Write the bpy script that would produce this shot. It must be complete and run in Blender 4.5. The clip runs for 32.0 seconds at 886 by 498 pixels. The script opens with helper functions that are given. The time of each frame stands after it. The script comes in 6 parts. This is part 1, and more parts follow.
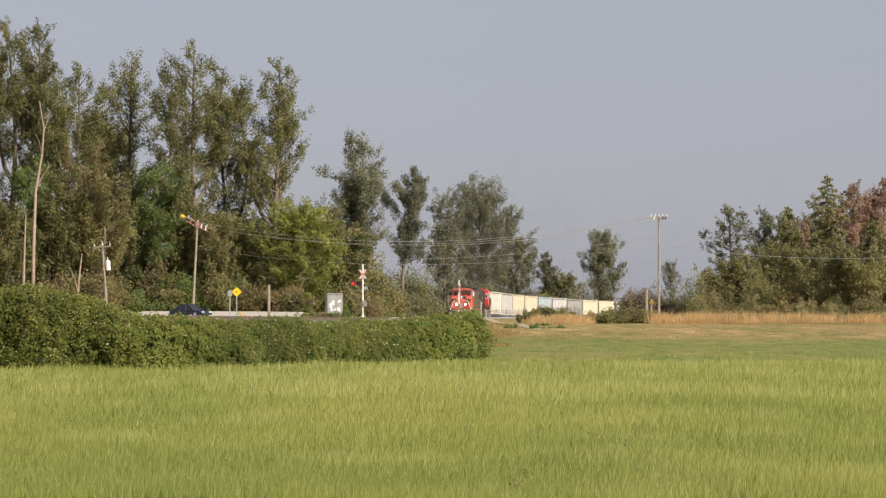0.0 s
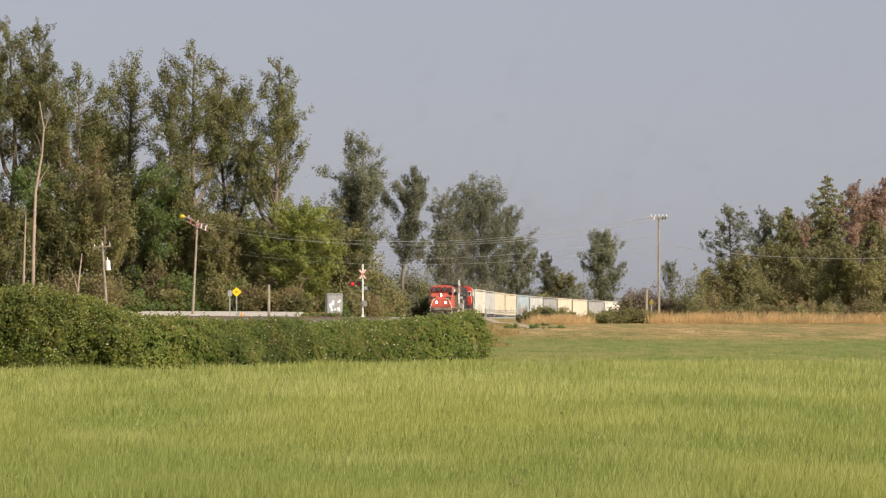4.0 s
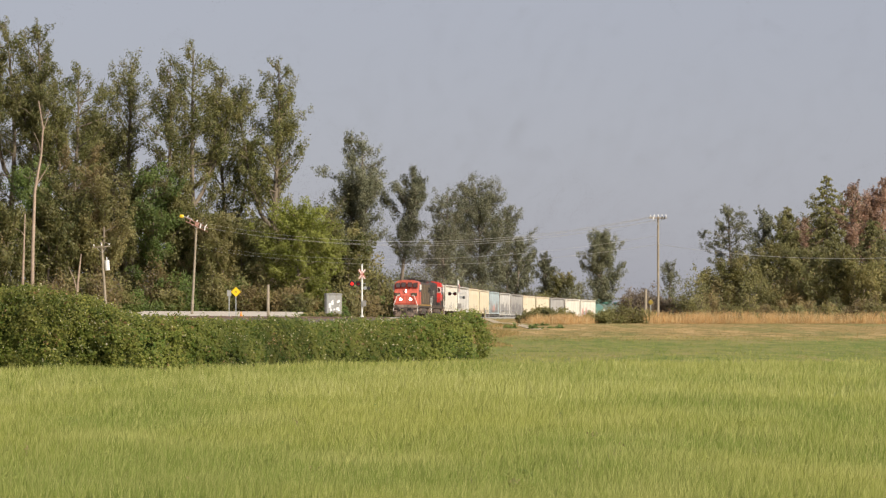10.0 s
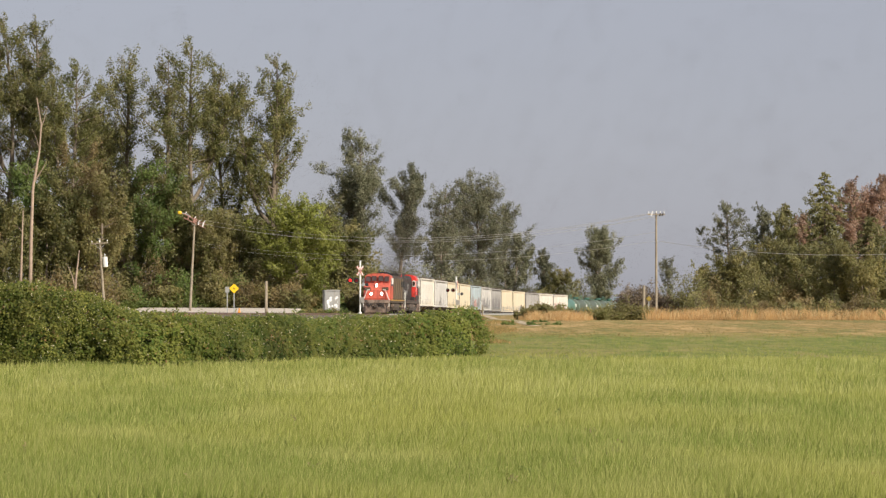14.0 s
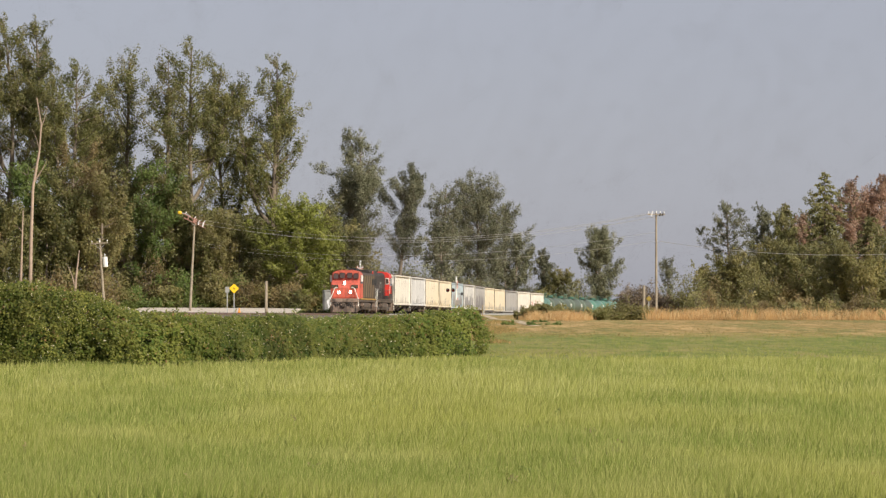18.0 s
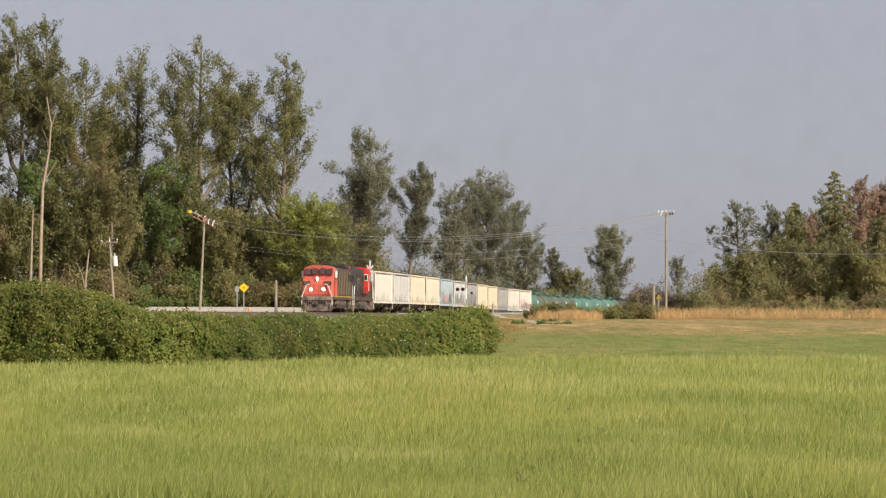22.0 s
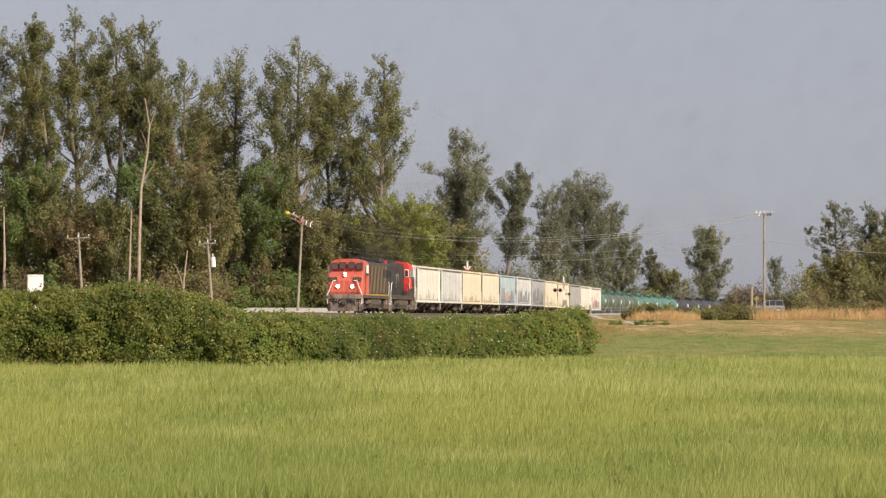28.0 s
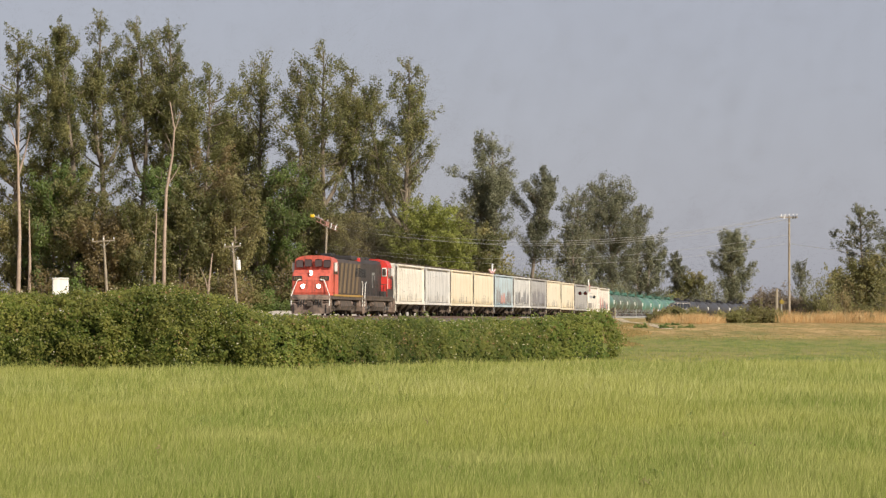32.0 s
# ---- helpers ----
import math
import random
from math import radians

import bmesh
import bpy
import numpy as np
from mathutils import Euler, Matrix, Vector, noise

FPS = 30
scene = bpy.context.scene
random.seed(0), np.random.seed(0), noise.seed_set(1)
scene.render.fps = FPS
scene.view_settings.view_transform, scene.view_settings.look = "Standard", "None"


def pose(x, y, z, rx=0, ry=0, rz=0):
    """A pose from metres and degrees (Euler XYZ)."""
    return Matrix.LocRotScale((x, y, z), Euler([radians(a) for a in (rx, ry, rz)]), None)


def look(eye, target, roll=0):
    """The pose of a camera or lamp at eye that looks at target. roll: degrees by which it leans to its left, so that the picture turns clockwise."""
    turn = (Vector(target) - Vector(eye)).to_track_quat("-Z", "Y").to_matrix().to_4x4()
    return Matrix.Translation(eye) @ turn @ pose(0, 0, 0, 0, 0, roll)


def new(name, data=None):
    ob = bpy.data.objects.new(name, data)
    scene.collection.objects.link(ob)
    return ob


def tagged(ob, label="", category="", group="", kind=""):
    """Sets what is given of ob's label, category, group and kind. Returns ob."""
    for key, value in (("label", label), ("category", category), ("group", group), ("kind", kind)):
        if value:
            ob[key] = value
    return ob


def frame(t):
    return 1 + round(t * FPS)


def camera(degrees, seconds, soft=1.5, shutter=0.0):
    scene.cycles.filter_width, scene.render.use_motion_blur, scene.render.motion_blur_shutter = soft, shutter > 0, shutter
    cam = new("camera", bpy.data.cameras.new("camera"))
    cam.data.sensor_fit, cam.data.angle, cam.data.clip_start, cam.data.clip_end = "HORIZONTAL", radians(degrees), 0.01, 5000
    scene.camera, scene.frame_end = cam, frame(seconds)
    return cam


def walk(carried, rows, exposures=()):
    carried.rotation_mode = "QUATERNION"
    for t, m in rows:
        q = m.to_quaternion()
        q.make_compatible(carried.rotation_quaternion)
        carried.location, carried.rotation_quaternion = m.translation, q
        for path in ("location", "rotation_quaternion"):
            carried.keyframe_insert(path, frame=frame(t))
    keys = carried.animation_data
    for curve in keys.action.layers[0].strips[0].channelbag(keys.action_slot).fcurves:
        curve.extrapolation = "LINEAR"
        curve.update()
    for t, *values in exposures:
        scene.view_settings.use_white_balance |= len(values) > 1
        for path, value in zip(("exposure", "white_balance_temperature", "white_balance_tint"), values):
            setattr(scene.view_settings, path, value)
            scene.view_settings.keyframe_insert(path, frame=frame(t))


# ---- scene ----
# ------------------------------------------------------------ camera on a tripod: it only pans and tilts
EYE = (0.0, 0.0, 1.7)
cam = camera(14.0, 32.0, soft=1.35)
PAN = [  # seconds, degrees to the left, degrees up
    (0, 0.000, 1.122),
    (5.5, -0.001, 1.122),
    (8, -0.002, 1.132),
    (8.5, -0.011, 1.122),
    (9, -0.012, 1.122),
    (9.5, -0.003, 1.122),
    (10, -0.012, 1.122),
    (10.5, -0.014, 1.122),
    (11, -0.015, 1.122),
    (11.5, -0.039, 1.109),
    (12, -0.056, 1.095),
    (12.5, -0.043, 1.080),
    (13, -0.041, 1.080),
    (13.5, -0.041, 1.080),
    (14, -0.042, 1.067),
    (14.5, -0.014, 1.055),
    (16.5, -0.056, 1.069),
    (17, -0.039, 1.067),
    (17.5, -0.041, 1.079),
    (18, -0.042, 1.067),
    (18.5, -0.029, 1.065),
    (19, -0.026, 1.067),
    (19.5, -0.041, 1.067),
    (20, -0.042, 1.054),
    (20.5, -0.021, 1.053),
    (21, 0.040, 1.053),
    (21.5, 0.080, 1.052),
    (22, 0.113, 1.053),
    (22.5, 0.179, 1.053),
    (23, 0.246, 1.053),
    (23.5, 0.301, 1.053),
    (24, 0.397, 1.053),
    (24.5, 0.521, 1.053),
    (25, 0.645, 1.053),
    (25.5, 0.768, 1.053),
    (27.5, 1.482, 1.067),
    (28, 1.661, 1.067),
    (28.5, 1.854, 1.067),
    (29, 2.042, 1.069),
    (29.5, 2.087, 1.094),
    (30, 2.098, 1.082),
    (30.5, 2.114, 1.087),
    (31, 2.086, 1.109),
    (31.5, 2.072, 1.122),
    (32, 2.057, 1.115),
]
walk(cam, [(t, pose(*EYE, 90 + up, 0, left)) for t, left, up in PAN])

# ------------------------------------------------------------ daylight through smoke haze
SUN_AZ, SUN_EL = 136.0, 32.0          # compass from +y towards +x, and height
world = bpy.data.worlds.new("sky")
scene.world = world
world.use_nodes = True
wn, wl = world.node_tree.nodes, world.node_tree.links
wn.clear()
sky = wn.new("ShaderNodeTexSky")
sky.sky_type, sky.sun_disc = "NISHITA", False
sky.sun_elevation, sky.sun_rotation = radians(SUN_EL), radians(SUN_AZ)
sky.air_density, sky.dust_density, sky.ozone_density = 1.0, 1.0, 2.0
hue = wn.new("ShaderNodeHueSaturation")
hue.inputs["Saturation"].default_value = 0.55
tint = wn.new("ShaderNodeMixRGB")
tint.blend_type = "MULTIPLY"
tint.inputs[0].default_value = 1.0
tint.inputs[2].default_value = (0.97, 0.95, 1.02, 1)
haze = wn.new("ShaderNodeMixRGB")             # thin wildfire smoke evens the sky out
haze.inputs[0].default_value = 0.72
haze.inputs[2].default_value = (3.22, 3.27, 3.84, 1)
bgd = wn.new("ShaderNodeBackground")
bgd.inputs["Strength"].default_value = 0.105
wout = wn.new("ShaderNodeOutputWorld")
wl.new(sky.outputs[0], hue.inputs["Color"])
wl.new(hue.outputs[0], tint.inputs[1])
wl.new(tint.outputs[0], haze.inputs[1])
wl.new(haze.outputs[0], bgd.inputs["Color"])
wl.new(bgd.outputs[0], wout.inputs["Surface"])

sun = new("sun", bpy.data.lights.new("sun", "SUN"))
sun.data.energy, sun.data.angle, sun.data.color = 5.0, radians(0.6), (1.0, 0.90, 0.74)
_a, _e = radians(SUN_AZ), radians(SUN_EL)
sun.matrix_world = look((0, 0, 60), (-math.sin(_a) * math.cos(_e) * 10, -math.cos(_a) * math.cos(_e) * 10, 60 - 10 * math.sin(_e)))
scene.view_settings.exposure = 0.12


# ------------------------------------------------------------ materials
def mat(name, color, rough=0.8, metal=0.0, vary=0.25, grain=6.0, dirt=None, dirt_amount=0.0, bump=0.15,
        island=0.0, second=None, translucent=0.0, emit=None, streak=False, spec=0.5, big=0.35):
    """A surface: base colour, noise at two scales, streaks or dirt of its own, relief."""
    m = bpy.data.materials.new(name)
    m.use_nodes = True
    n, l = m.node_tree.nodes, m.node_tree.links
    n.clear()
    out = n.new("ShaderNodeOutputMaterial")
    b = n.new("ShaderNodeBsdfPrincipled")
    b.inputs["Roughness"].default_value, b.inputs["Metallic"].default_value = rough, metal
    b.inputs["Specular IOR Level"].default_value = spec
    tc = n.new("ShaderNodeTexCoord")
    fine = n.new("ShaderNodeTexNoise")
    fine.inputs["Scale"].default_value, fine.inputs["Detail"].default_value = grain, 4
    large = n.new("ShaderNodeTexNoise")
    large.inputs["Scale"].default_value, large.inputs["Detail"].default_value = big, 3
    l.new(tc.outputs["Object"], fine.inputs["Vector"])
    l.new(tc.outputs["Object"], large.inputs["Vector"])
    add = n.new("ShaderNodeMath")
    l.new(fine.outputs[0], add.inputs[0])
    l.new(large.outputs[0], add.inputs[1])
    rng = n.new("ShaderNodeMapRange")
    rng.inputs[1].default_value, rng.inputs[2].default_value = 0.6, 1.4
    rng.inputs[3].default_value, rng.inputs[4].default_value = 1 - vary, 1 + vary
    l.new(add.outputs[0], rng.inputs[0])
    mul = n.new("ShaderNodeMixRGB")
    mul.blend_type = "MULTIPLY"
    mul.inputs[0].default_value = 1.0
    mul.inputs[1].default_value = (*color, 1)
    l.new(rng.outputs[0], mul.inputs[2])
    last = mul.outputs[0]
    if second:
        geo = n.new("ShaderNodeNewGeometry")
        mix = n.new("ShaderNodeMixRGB")
        ramp = n.new("ShaderNodeMapRange")
        ramp.inputs[1].default_value, ramp.inputs[2].default_value = 1 - island, 1.0
        l.new(geo.outputs["Random Per Island"], ramp.inputs[0])
        l.new(ramp.outputs[0], mix.inputs[0])
        l.new(last, mix.inputs[1])
        mix.inputs[2].default_value = (*second, 1)
        last = mix.outputs[0]
    if dirt:
        mapn = n.new("ShaderNodeMapping")
        mapn.inputs["Scale"].default_value = (2.2, 2.2, 0.25) if streak else (1, 1, 1)
        l.new(tc.outputs["Object"], mapn.inputs[0])
        dn = n.new("ShaderNodeTexNoise")
        dn.inputs["Scale"].default_value, dn.inputs["Detail"].default_value = 1.3, 6
        l.new(mapn.outputs[0], dn.inputs["Vector"])
        dr = n.new("ShaderNodeMapRange")
        dr.inputs[1].default_value, dr.inputs[2].default_value = 0.48, 0.68
        dr.inputs[4].default_value = dirt_amount
        l.new(dn.outputs[0], dr.inputs[0])
        dm = n.new("ShaderNodeMixRGB")
        l.new(dr.outputs[0], dm.inputs[0])
        l.new(last, dm.inputs[1])
        dm.inputs[2].default_value = (*dirt, 1)
        last = dm.outputs[0]
    l.new(last, b.inputs["Base Color"])
    if bump:
        bn = n.new("ShaderNodeBump")
        bn.inputs["Strength"].default_value = bump
        l.new(fine.outputs[0], bn.inputs["Height"])
        l.new(bn.outputs[0], b.inputs["Normal"])
    if emit:
        b.inputs["Emission Color"].default_value = (*emit[:3], 1)
        b.inputs["Emission Strength"].default_value = emit[3]
    if translucent:
        tr = n.new("ShaderNodeBsdfTranslucent")
        l.new(last, tr.inputs["Color"])
        ms = n.new("ShaderNodeMixShader")
        ms.inputs[0].default_value = translucent
        l.new(b.outputs[0], ms.inputs[1])
        l.new(tr.outputs[0], ms.inputs[2])
        l.new(ms.outputs[0], out.inputs[0])
    else:
        l.new(b.outputs[0], out.inputs[0])
    return m


def leafy(name, a, b, share=0.5, gloss=0.45, grain=0.9, big=0.12, vary=0.45, patch=0.55):
    """Leaves of two tones that change from bough to bough and a little from leaf to leaf."""
    m = bpy.data.materials.new(name)
    m.use_nodes = True
    n, l = m.node_tree.nodes, m.node_tree.links
    n.clear()
    out = n.new("ShaderNodeOutputMaterial")
    bs = n.new("ShaderNodeBsdfPrincipled")
    bs.inputs["Roughness"].default_value = 0.5
    bs.inputs["Specular IOR Level"].default_value = gloss
    tc = n.new("ShaderNodeTexCoord")
    info = n.new("ShaderNodeObjectInfo")
    geo = n.new("ShaderNodeNewGeometry")

    def noise(scale, detail):
        t = n.new("ShaderNodeTexNoise")
        t.noise_dimensions = "4D"
        t.inputs["Scale"].default_value, t.inputs["Detail"].default_value = scale, detail
        l.new(tc.outputs["Object"], t.inputs["Vector"])
        w = n.new("ShaderNodeMath")
        w.operation = "MULTIPLY"
        w.inputs[1].default_value = 40.0
        l.new(info.outputs["Random"], w.inputs[0])
        l.new(w.outputs[0], t.inputs["W"])
        return t.outputs[0]

    def span(sock, c0, c1, lo, hi):
        r = n.new("ShaderNodeMapRange")
        for i, v in enumerate((c0, c1, lo, hi)):
            r.inputs[1 + i].default_value = v
        l.new(sock, r.inputs[0])
        return r.outputs[0]

    def op(kind, p, q):
        o = n.new("ShaderNodeMath")
        o.operation = kind
        for i, v in enumerate((p, q)):
            if isinstance(v, float):
                o.inputs[i].default_value = v
            else:
                l.new(v, o.inputs[i])
        return o.outputs[0]

    bough = span(noise(grain * 0.55, 2), 0.36, 0.64, 0.0, patch)
    leafs = span(geo.outputs["Random Per Island"], 0.0, 1.0, -0.12, share * 0.62)
    mix = n.new("ShaderNodeMixRGB")
    l.new(op("ADD", bough, leafs), mix.inputs[0])
    mix.use_clamp = True
    mix.inputs[1].default_value, mix.inputs[2].default_value = (*a, 1), (*b, 1)
    tone = op("MULTIPLY", span(noise(big, 3), 0.35, 0.65, 1 - vary * 0.5, 1 + vary * 0.5), span(info.outputs["Random"], 0.0, 1.0, 0.88, 1.12))
    mul = n.new("ShaderNodeMixRGB")
    mul.blend_type = "MULTIPLY"
    mul.inputs[0].default_value = 1.0
    l.new(mix.outputs[0], mul.inputs[1])
    l.new(tone, mul.inputs[2])
    l.new(mul.outputs[0], bs.inputs["Base Color"])
    tr = n.new("ShaderNodeBsdfTranslucent")
    l.new(mul.outputs[0], tr.inputs["Color"])
    ms = n.new("ShaderNodeMixShader")
    ms.inputs[0].default_value = 0.45
    l.new(bs.outputs[0], ms.inputs[1])
    l.new(tr.outputs[0], ms.inputs[2])
    l.new(ms.outputs[0], out.inputs[0])
    return m


# cottonwood and poplar tones spread apart, leaf shade and highlights put into colour
M_leaf_cotton = leafy("cottonwood_leaf", (0.105, 0.128, 0.040), (0.33, 0.29, 0.118), 0.75, patch=0.42)
M_leaf_grey = leafy("poplar_leaf", (0.118, 0.130, 0.076), (0.35, 0.345, 0.225), 0.75, patch=0.42)
M_leaf_maple = leafy("maple_leaf", (0.215, 0.250, 0.045), (0.36, 0.37, 0.092), 0.6)
M_leaf_shrub = leafy("shrub_leaf", (0.175, 0.180, 0.060), (0.36, 0.30, 0.13), 0.55)
M_leaf_brown = leafy("dry_shrub_leaf", (0.22, 0.175, 0.075), (0.33, 0.25, 0.12), 0.5)
M_leaf_red = leafy("reddish_leaf", (0.27, 0.19, 0.12), (0.52, 0.34, 0.27), 0.7)
M_leaf_dark = leafy("conifer_needle", (0.158, 0.168, 0.062), (0.32, 0.285, 0.125), 0.5)
M_leaf_thicket = leafy("dull_thicket_leaf", (0.185, 0.150, 0.105), (0.34, 0.27, 0.20), 0.6)
M_leaf_ivy = leafy("ivy_leaf", (0.115, 0.180, 0.045), (0.25, 0.30, 0.09), 0.5)
# two bramble greens; the lighter one also carries the sun on the left end
M_leaf_bramble = leafy("bramble_leaf", (0.118, 0.170, 0.031), (0.325, 0.310, 0.078), 0.9, 0.22, 2.6, 0.30, 0.7, 0.6)
M_leaf_bramble_deep = leafy("deep_bramble_leaf", (0.086, 0.142, 0.026), (0.255, 0.258, 0.065), 0.9, 0.22, 2.6, 0.30, 0.7, 0.6)
M_leaf_pale = leafy("bramble_dry_leaf", (0.52, 0.46, 0.26), (0.66, 0.62, 0.46), 0.5)
# leaf green darkened to stand for the shade inside the hedge
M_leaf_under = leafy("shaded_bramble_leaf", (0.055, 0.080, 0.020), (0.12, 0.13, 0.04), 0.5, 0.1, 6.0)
M_leaf_rust = leafy("withered_leaf", (0.24, 0.145, 0.065), (0.36, 0.22, 0.10), 0.5)
M_bark = mat("bark", (0.19, 0.155, 0.12), rough=0.95, vary=0.4, grain=3, bump=0.5)
M_deadwood = mat("bleached_deadwood", (0.37, 0.285, 0.225), rough=0.9, vary=0.35, grain=2, bump=0.4)


def sward(name, low, mid, high):
    """Grass in three tones: swathes laid over by the wind, patches, and single blades."""
    m = bpy.data.materials.new(name)
    m.use_nodes = True
    n, l = m.node_tree.nodes, m.node_tree.links
    n.clear()
    out, bs, geo = n.new("ShaderNodeOutputMaterial"), n.new("ShaderNodeBsdfPrincipled"), n.new("ShaderNodeNewGeometry")
    bs.inputs["Roughness"].default_value = 0.7
    bs.inputs["Specular IOR Level"].default_value = 0.2

    def noise(scale, sx, sy, turn, c0, c1, lo, hi):
        mp, t, r = n.new("ShaderNodeMapping"), n.new("ShaderNodeTexNoise"), n.new("ShaderNodeMapRange")
        mp.inputs["Scale"].default_value = (sx, sy, 0.2)
        mp.inputs["Rotation"].default_value = (0, 0, radians(turn))
        t.inputs["Scale"].default_value, t.inputs["Detail"].default_value = scale, 3
        l.new(geo.outputs["Position"], mp.inputs[0])
        l.new(mp.outputs[0], t.inputs["Vector"])
        for i, v in enumerate((c0, c1, lo, hi)):
            r.inputs[1 + i].default_value = v
        l.new(t.outputs[0], r.inputs[0])
        return r.outputs[0]

    def mixed(f, p, q):
        x = n.new("ShaderNodeMixRGB")
        x.use_clamp = True
        l.new(f, x.inputs[0])
        for i, v in ((1, p), (2, q)):
            if isinstance(v, tuple):
                x.inputs[i].default_value = (*v, 1)
            else:
                l.new(v, x.inputs[i])
        return x.outputs[0]

    one = n.new("ShaderNodeMapRange")
    one.inputs[1].default_value, one.inputs[2].default_value = 0.45, 1.0
    one.inputs[3].default_value, one.inputs[4].default_value = 0.0, 0.75
    l.new(geo.outputs["Random Per Island"], one.inputs[0])
    col = mixed(noise(0.16, 1.0, 0.30, 24, 0.42, 0.58, 0.0, 1.0), low, mid)
    col = mixed(noise(0.55, 0.8, 0.25, -12, 0.52, 0.72, 0.0, 0.55), col, high)
    col = mixed(one.outputs[0], col, high)
    l.new(col, bs.inputs["Base Color"])
    tr, ms = n.new("ShaderNodeBsdfTranslucent"), n.new("ShaderNodeMixShader")
    l.new(col, tr.inputs["Color"])
    ms.inputs[0].default_value = 0.25
    l.new(bs.outputs[0], ms.inputs[1])
    l.new(tr.outputs[0], ms.inputs[2])
    l.new(ms.outputs[0], out.inputs[0])
    return m


M_blade = sward("meadow_grass_blade", (0.205, 0.254, 0.056), (0.296, 0.317, 0.075), (0.455, 0.438, 0.162))
M_seed = sward("meadow_seed_head", (0.300, 0.325, 0.085), (0.370, 0.380, 0.110), (0.52, 0.50, 0.22))
M_stubble = mat("stubble_blade", (0.24, 0.20, 0.075), rough=0.85, vary=0.4, grain=0.2, big=0.05, second=(0.44, 0.29, 0.13), island=0.7, translucent=0.2, bump=0, spec=0.2)
M_dry = mat("dry_grass_stalk", (0.49, 0.305, 0.135), rough=0.85, vary=0.5, grain=0.9, big=0.35, second=(0.60, 0.46, 0.25), island=0.6, translucent=0.25, bump=0, spec=0.2)
M_reed = mat("green_reed_stalk", (0.19, 0.185, 0.085), rough=0.85, vary=0.3, grain=0.6, big=0.2, second=(0.28, 0.26, 0.13), island=0.5, translucent=0.2, bump=0, spec=0.2)


def ground_material():
    """Meadow near by, mown strip with dry patches behind it, rough earth beyond."""
    m = bpy.data.materials.new("ground_turf")
    m.use_nodes = True
    n, l = m.node_tree.nodes, m.node_tree.links
    b = n["Principled BSDF"]
    b.inputs["Roughness"].default_value = 0.95
    b.inputs["Specular IOR Level"].default_value = 0.1
    geo = n.new("ShaderNodeNewGeometry")
    sep = n.new("ShaderNodeSeparateXYZ")
    l.new(geo.outputs["Position"], sep.inputs[0])

    def noise_node(scale, sx=1.0, sy=1.0, detail=5):
        mp = n.new("ShaderNodeMapping")
        mp.inputs["Scale"].default_value = (sx, sy, 1)
        l.new(geo.outputs["Position"], mp.inputs[0])
        t = n.new("ShaderNodeTexNoise")
        t.inputs["Scale"].default_value, t.inputs["Detail"].default_value = scale, detail
        l.new(mp.outputs[0], t.inputs["Vector"])
        return t

    def rangen(sock, a, c, lo=0.0, hi=1.0):
        r = n.new("ShaderNodeMapRange")
        r.interpolation_type = "SMOOTHSTEP"
        for i, v in enumerate((a, c, lo, hi)):
            r.inputs[1 + i].default_value = v
        l.new(sock, r.inputs[0])
        return r.outputs[0]

    def mixn(f, a, c):
        x = n.new("ShaderNodeMixRGB")
        if isinstance(f, float):
            x.inputs[0].default_value = f
        else:
            l.new(f, x.inputs[0])
        for i, v in ((1, a), (2, c)):
            if isinstance(v, tuple):
                x.inputs[i].default_value = (*v, 1)
            else:
                l.new(v, x.inputs[i])
        return x.outputs[0]

    patch, fine, long = noise_node(0.09, 1.0, 0.55), noise_node(2.5), noise_node(0.05, 1.0, 0.25)
    meadow = mixn(rangen(fine.outputs[0], 0.3, 0.7), (0.095, 0.130, 0.028), (0.17, 0.21, 0.055))
    mown = mixn(rangen(patch.outputs[0], 0.42, 0.60), (0.180, 0.205, 0.058), (0.240, 0.225, 0.082))
    mown = mixn(rangen(long.outputs[0], 0.46, 0.62), mown, (0.155, 0.200, 0.050))
    dryer = mixn(rangen(fine.outputs[0], 0.35, 0.65), (0.375, 0.255, 0.110), (0.245, 0.200, 0.074))
    med, broad = noise_node(0.45, 0.8, 0.10), noise_node(0.13, 1.0, 0.12)
    mown = mixn(rangen(med.outputs[0], 0.56, 0.68, 0.0, 0.7), mown, (0.37, 0.275, 0.14))
    mown = mixn(rangen(broad.outputs[0], 0.50, 0.64, 0.0, 0.7), mown, (0.145, 0.195, 0.048))
    dryer = mixn(rangen(med.outputs[0], 0.53, 0.63, 0.0, 0.8), dryer, (0.53, 0.365, 0.17))
    dryer = mixn(rangen(broad.outputs[0], 0.52, 0.62, 0.0, 0.7), dryer, (0.16, 0.18, 0.055))
    small = noise_node(1.1, 1.0, 0.16, 6)
    mown = mixn(rangen(small.outputs[0], 0.46, 0.66, 0.0, 0.75), mown, (0.275, 0.245, 0.095))
    mown = mixn(rangen(small.outputs[0], 0.36, 0.48, 0.65, 0.0), mown, (0.120, 0.165, 0.042))
    dryer = mixn(rangen(small.outputs[0], 0.50, 0.66, 0.0, 0.8), dryer, (0.46, 0.33, 0.16))
    dryer = mixn(rangen(small.outputs[0], 0.34, 0.47, 0.75, 0.0), dryer, (0.165, 0.160, 0.058))
    wob = n.new("ShaderNodeMath")
    wob.operation = "MULTIPLY_ADD"
    l.new(patch.outputs[0], wob.inputs[0])
    wob.inputs[1].default_value = 60
    l.new(sep.outputs[1], wob.inputs[2])
    col = mixn(rangen(wob.outputs[0], 150, 172), meadow, mown)
    col = mixn(rangen(wob.outputs[0], 236, 286), col, dryer)
    l.new(col, b.inputs["Base Color"])
    bn = n.new("ShaderNodeBump")
    bn.inputs["Strength"].default_value = 0.6
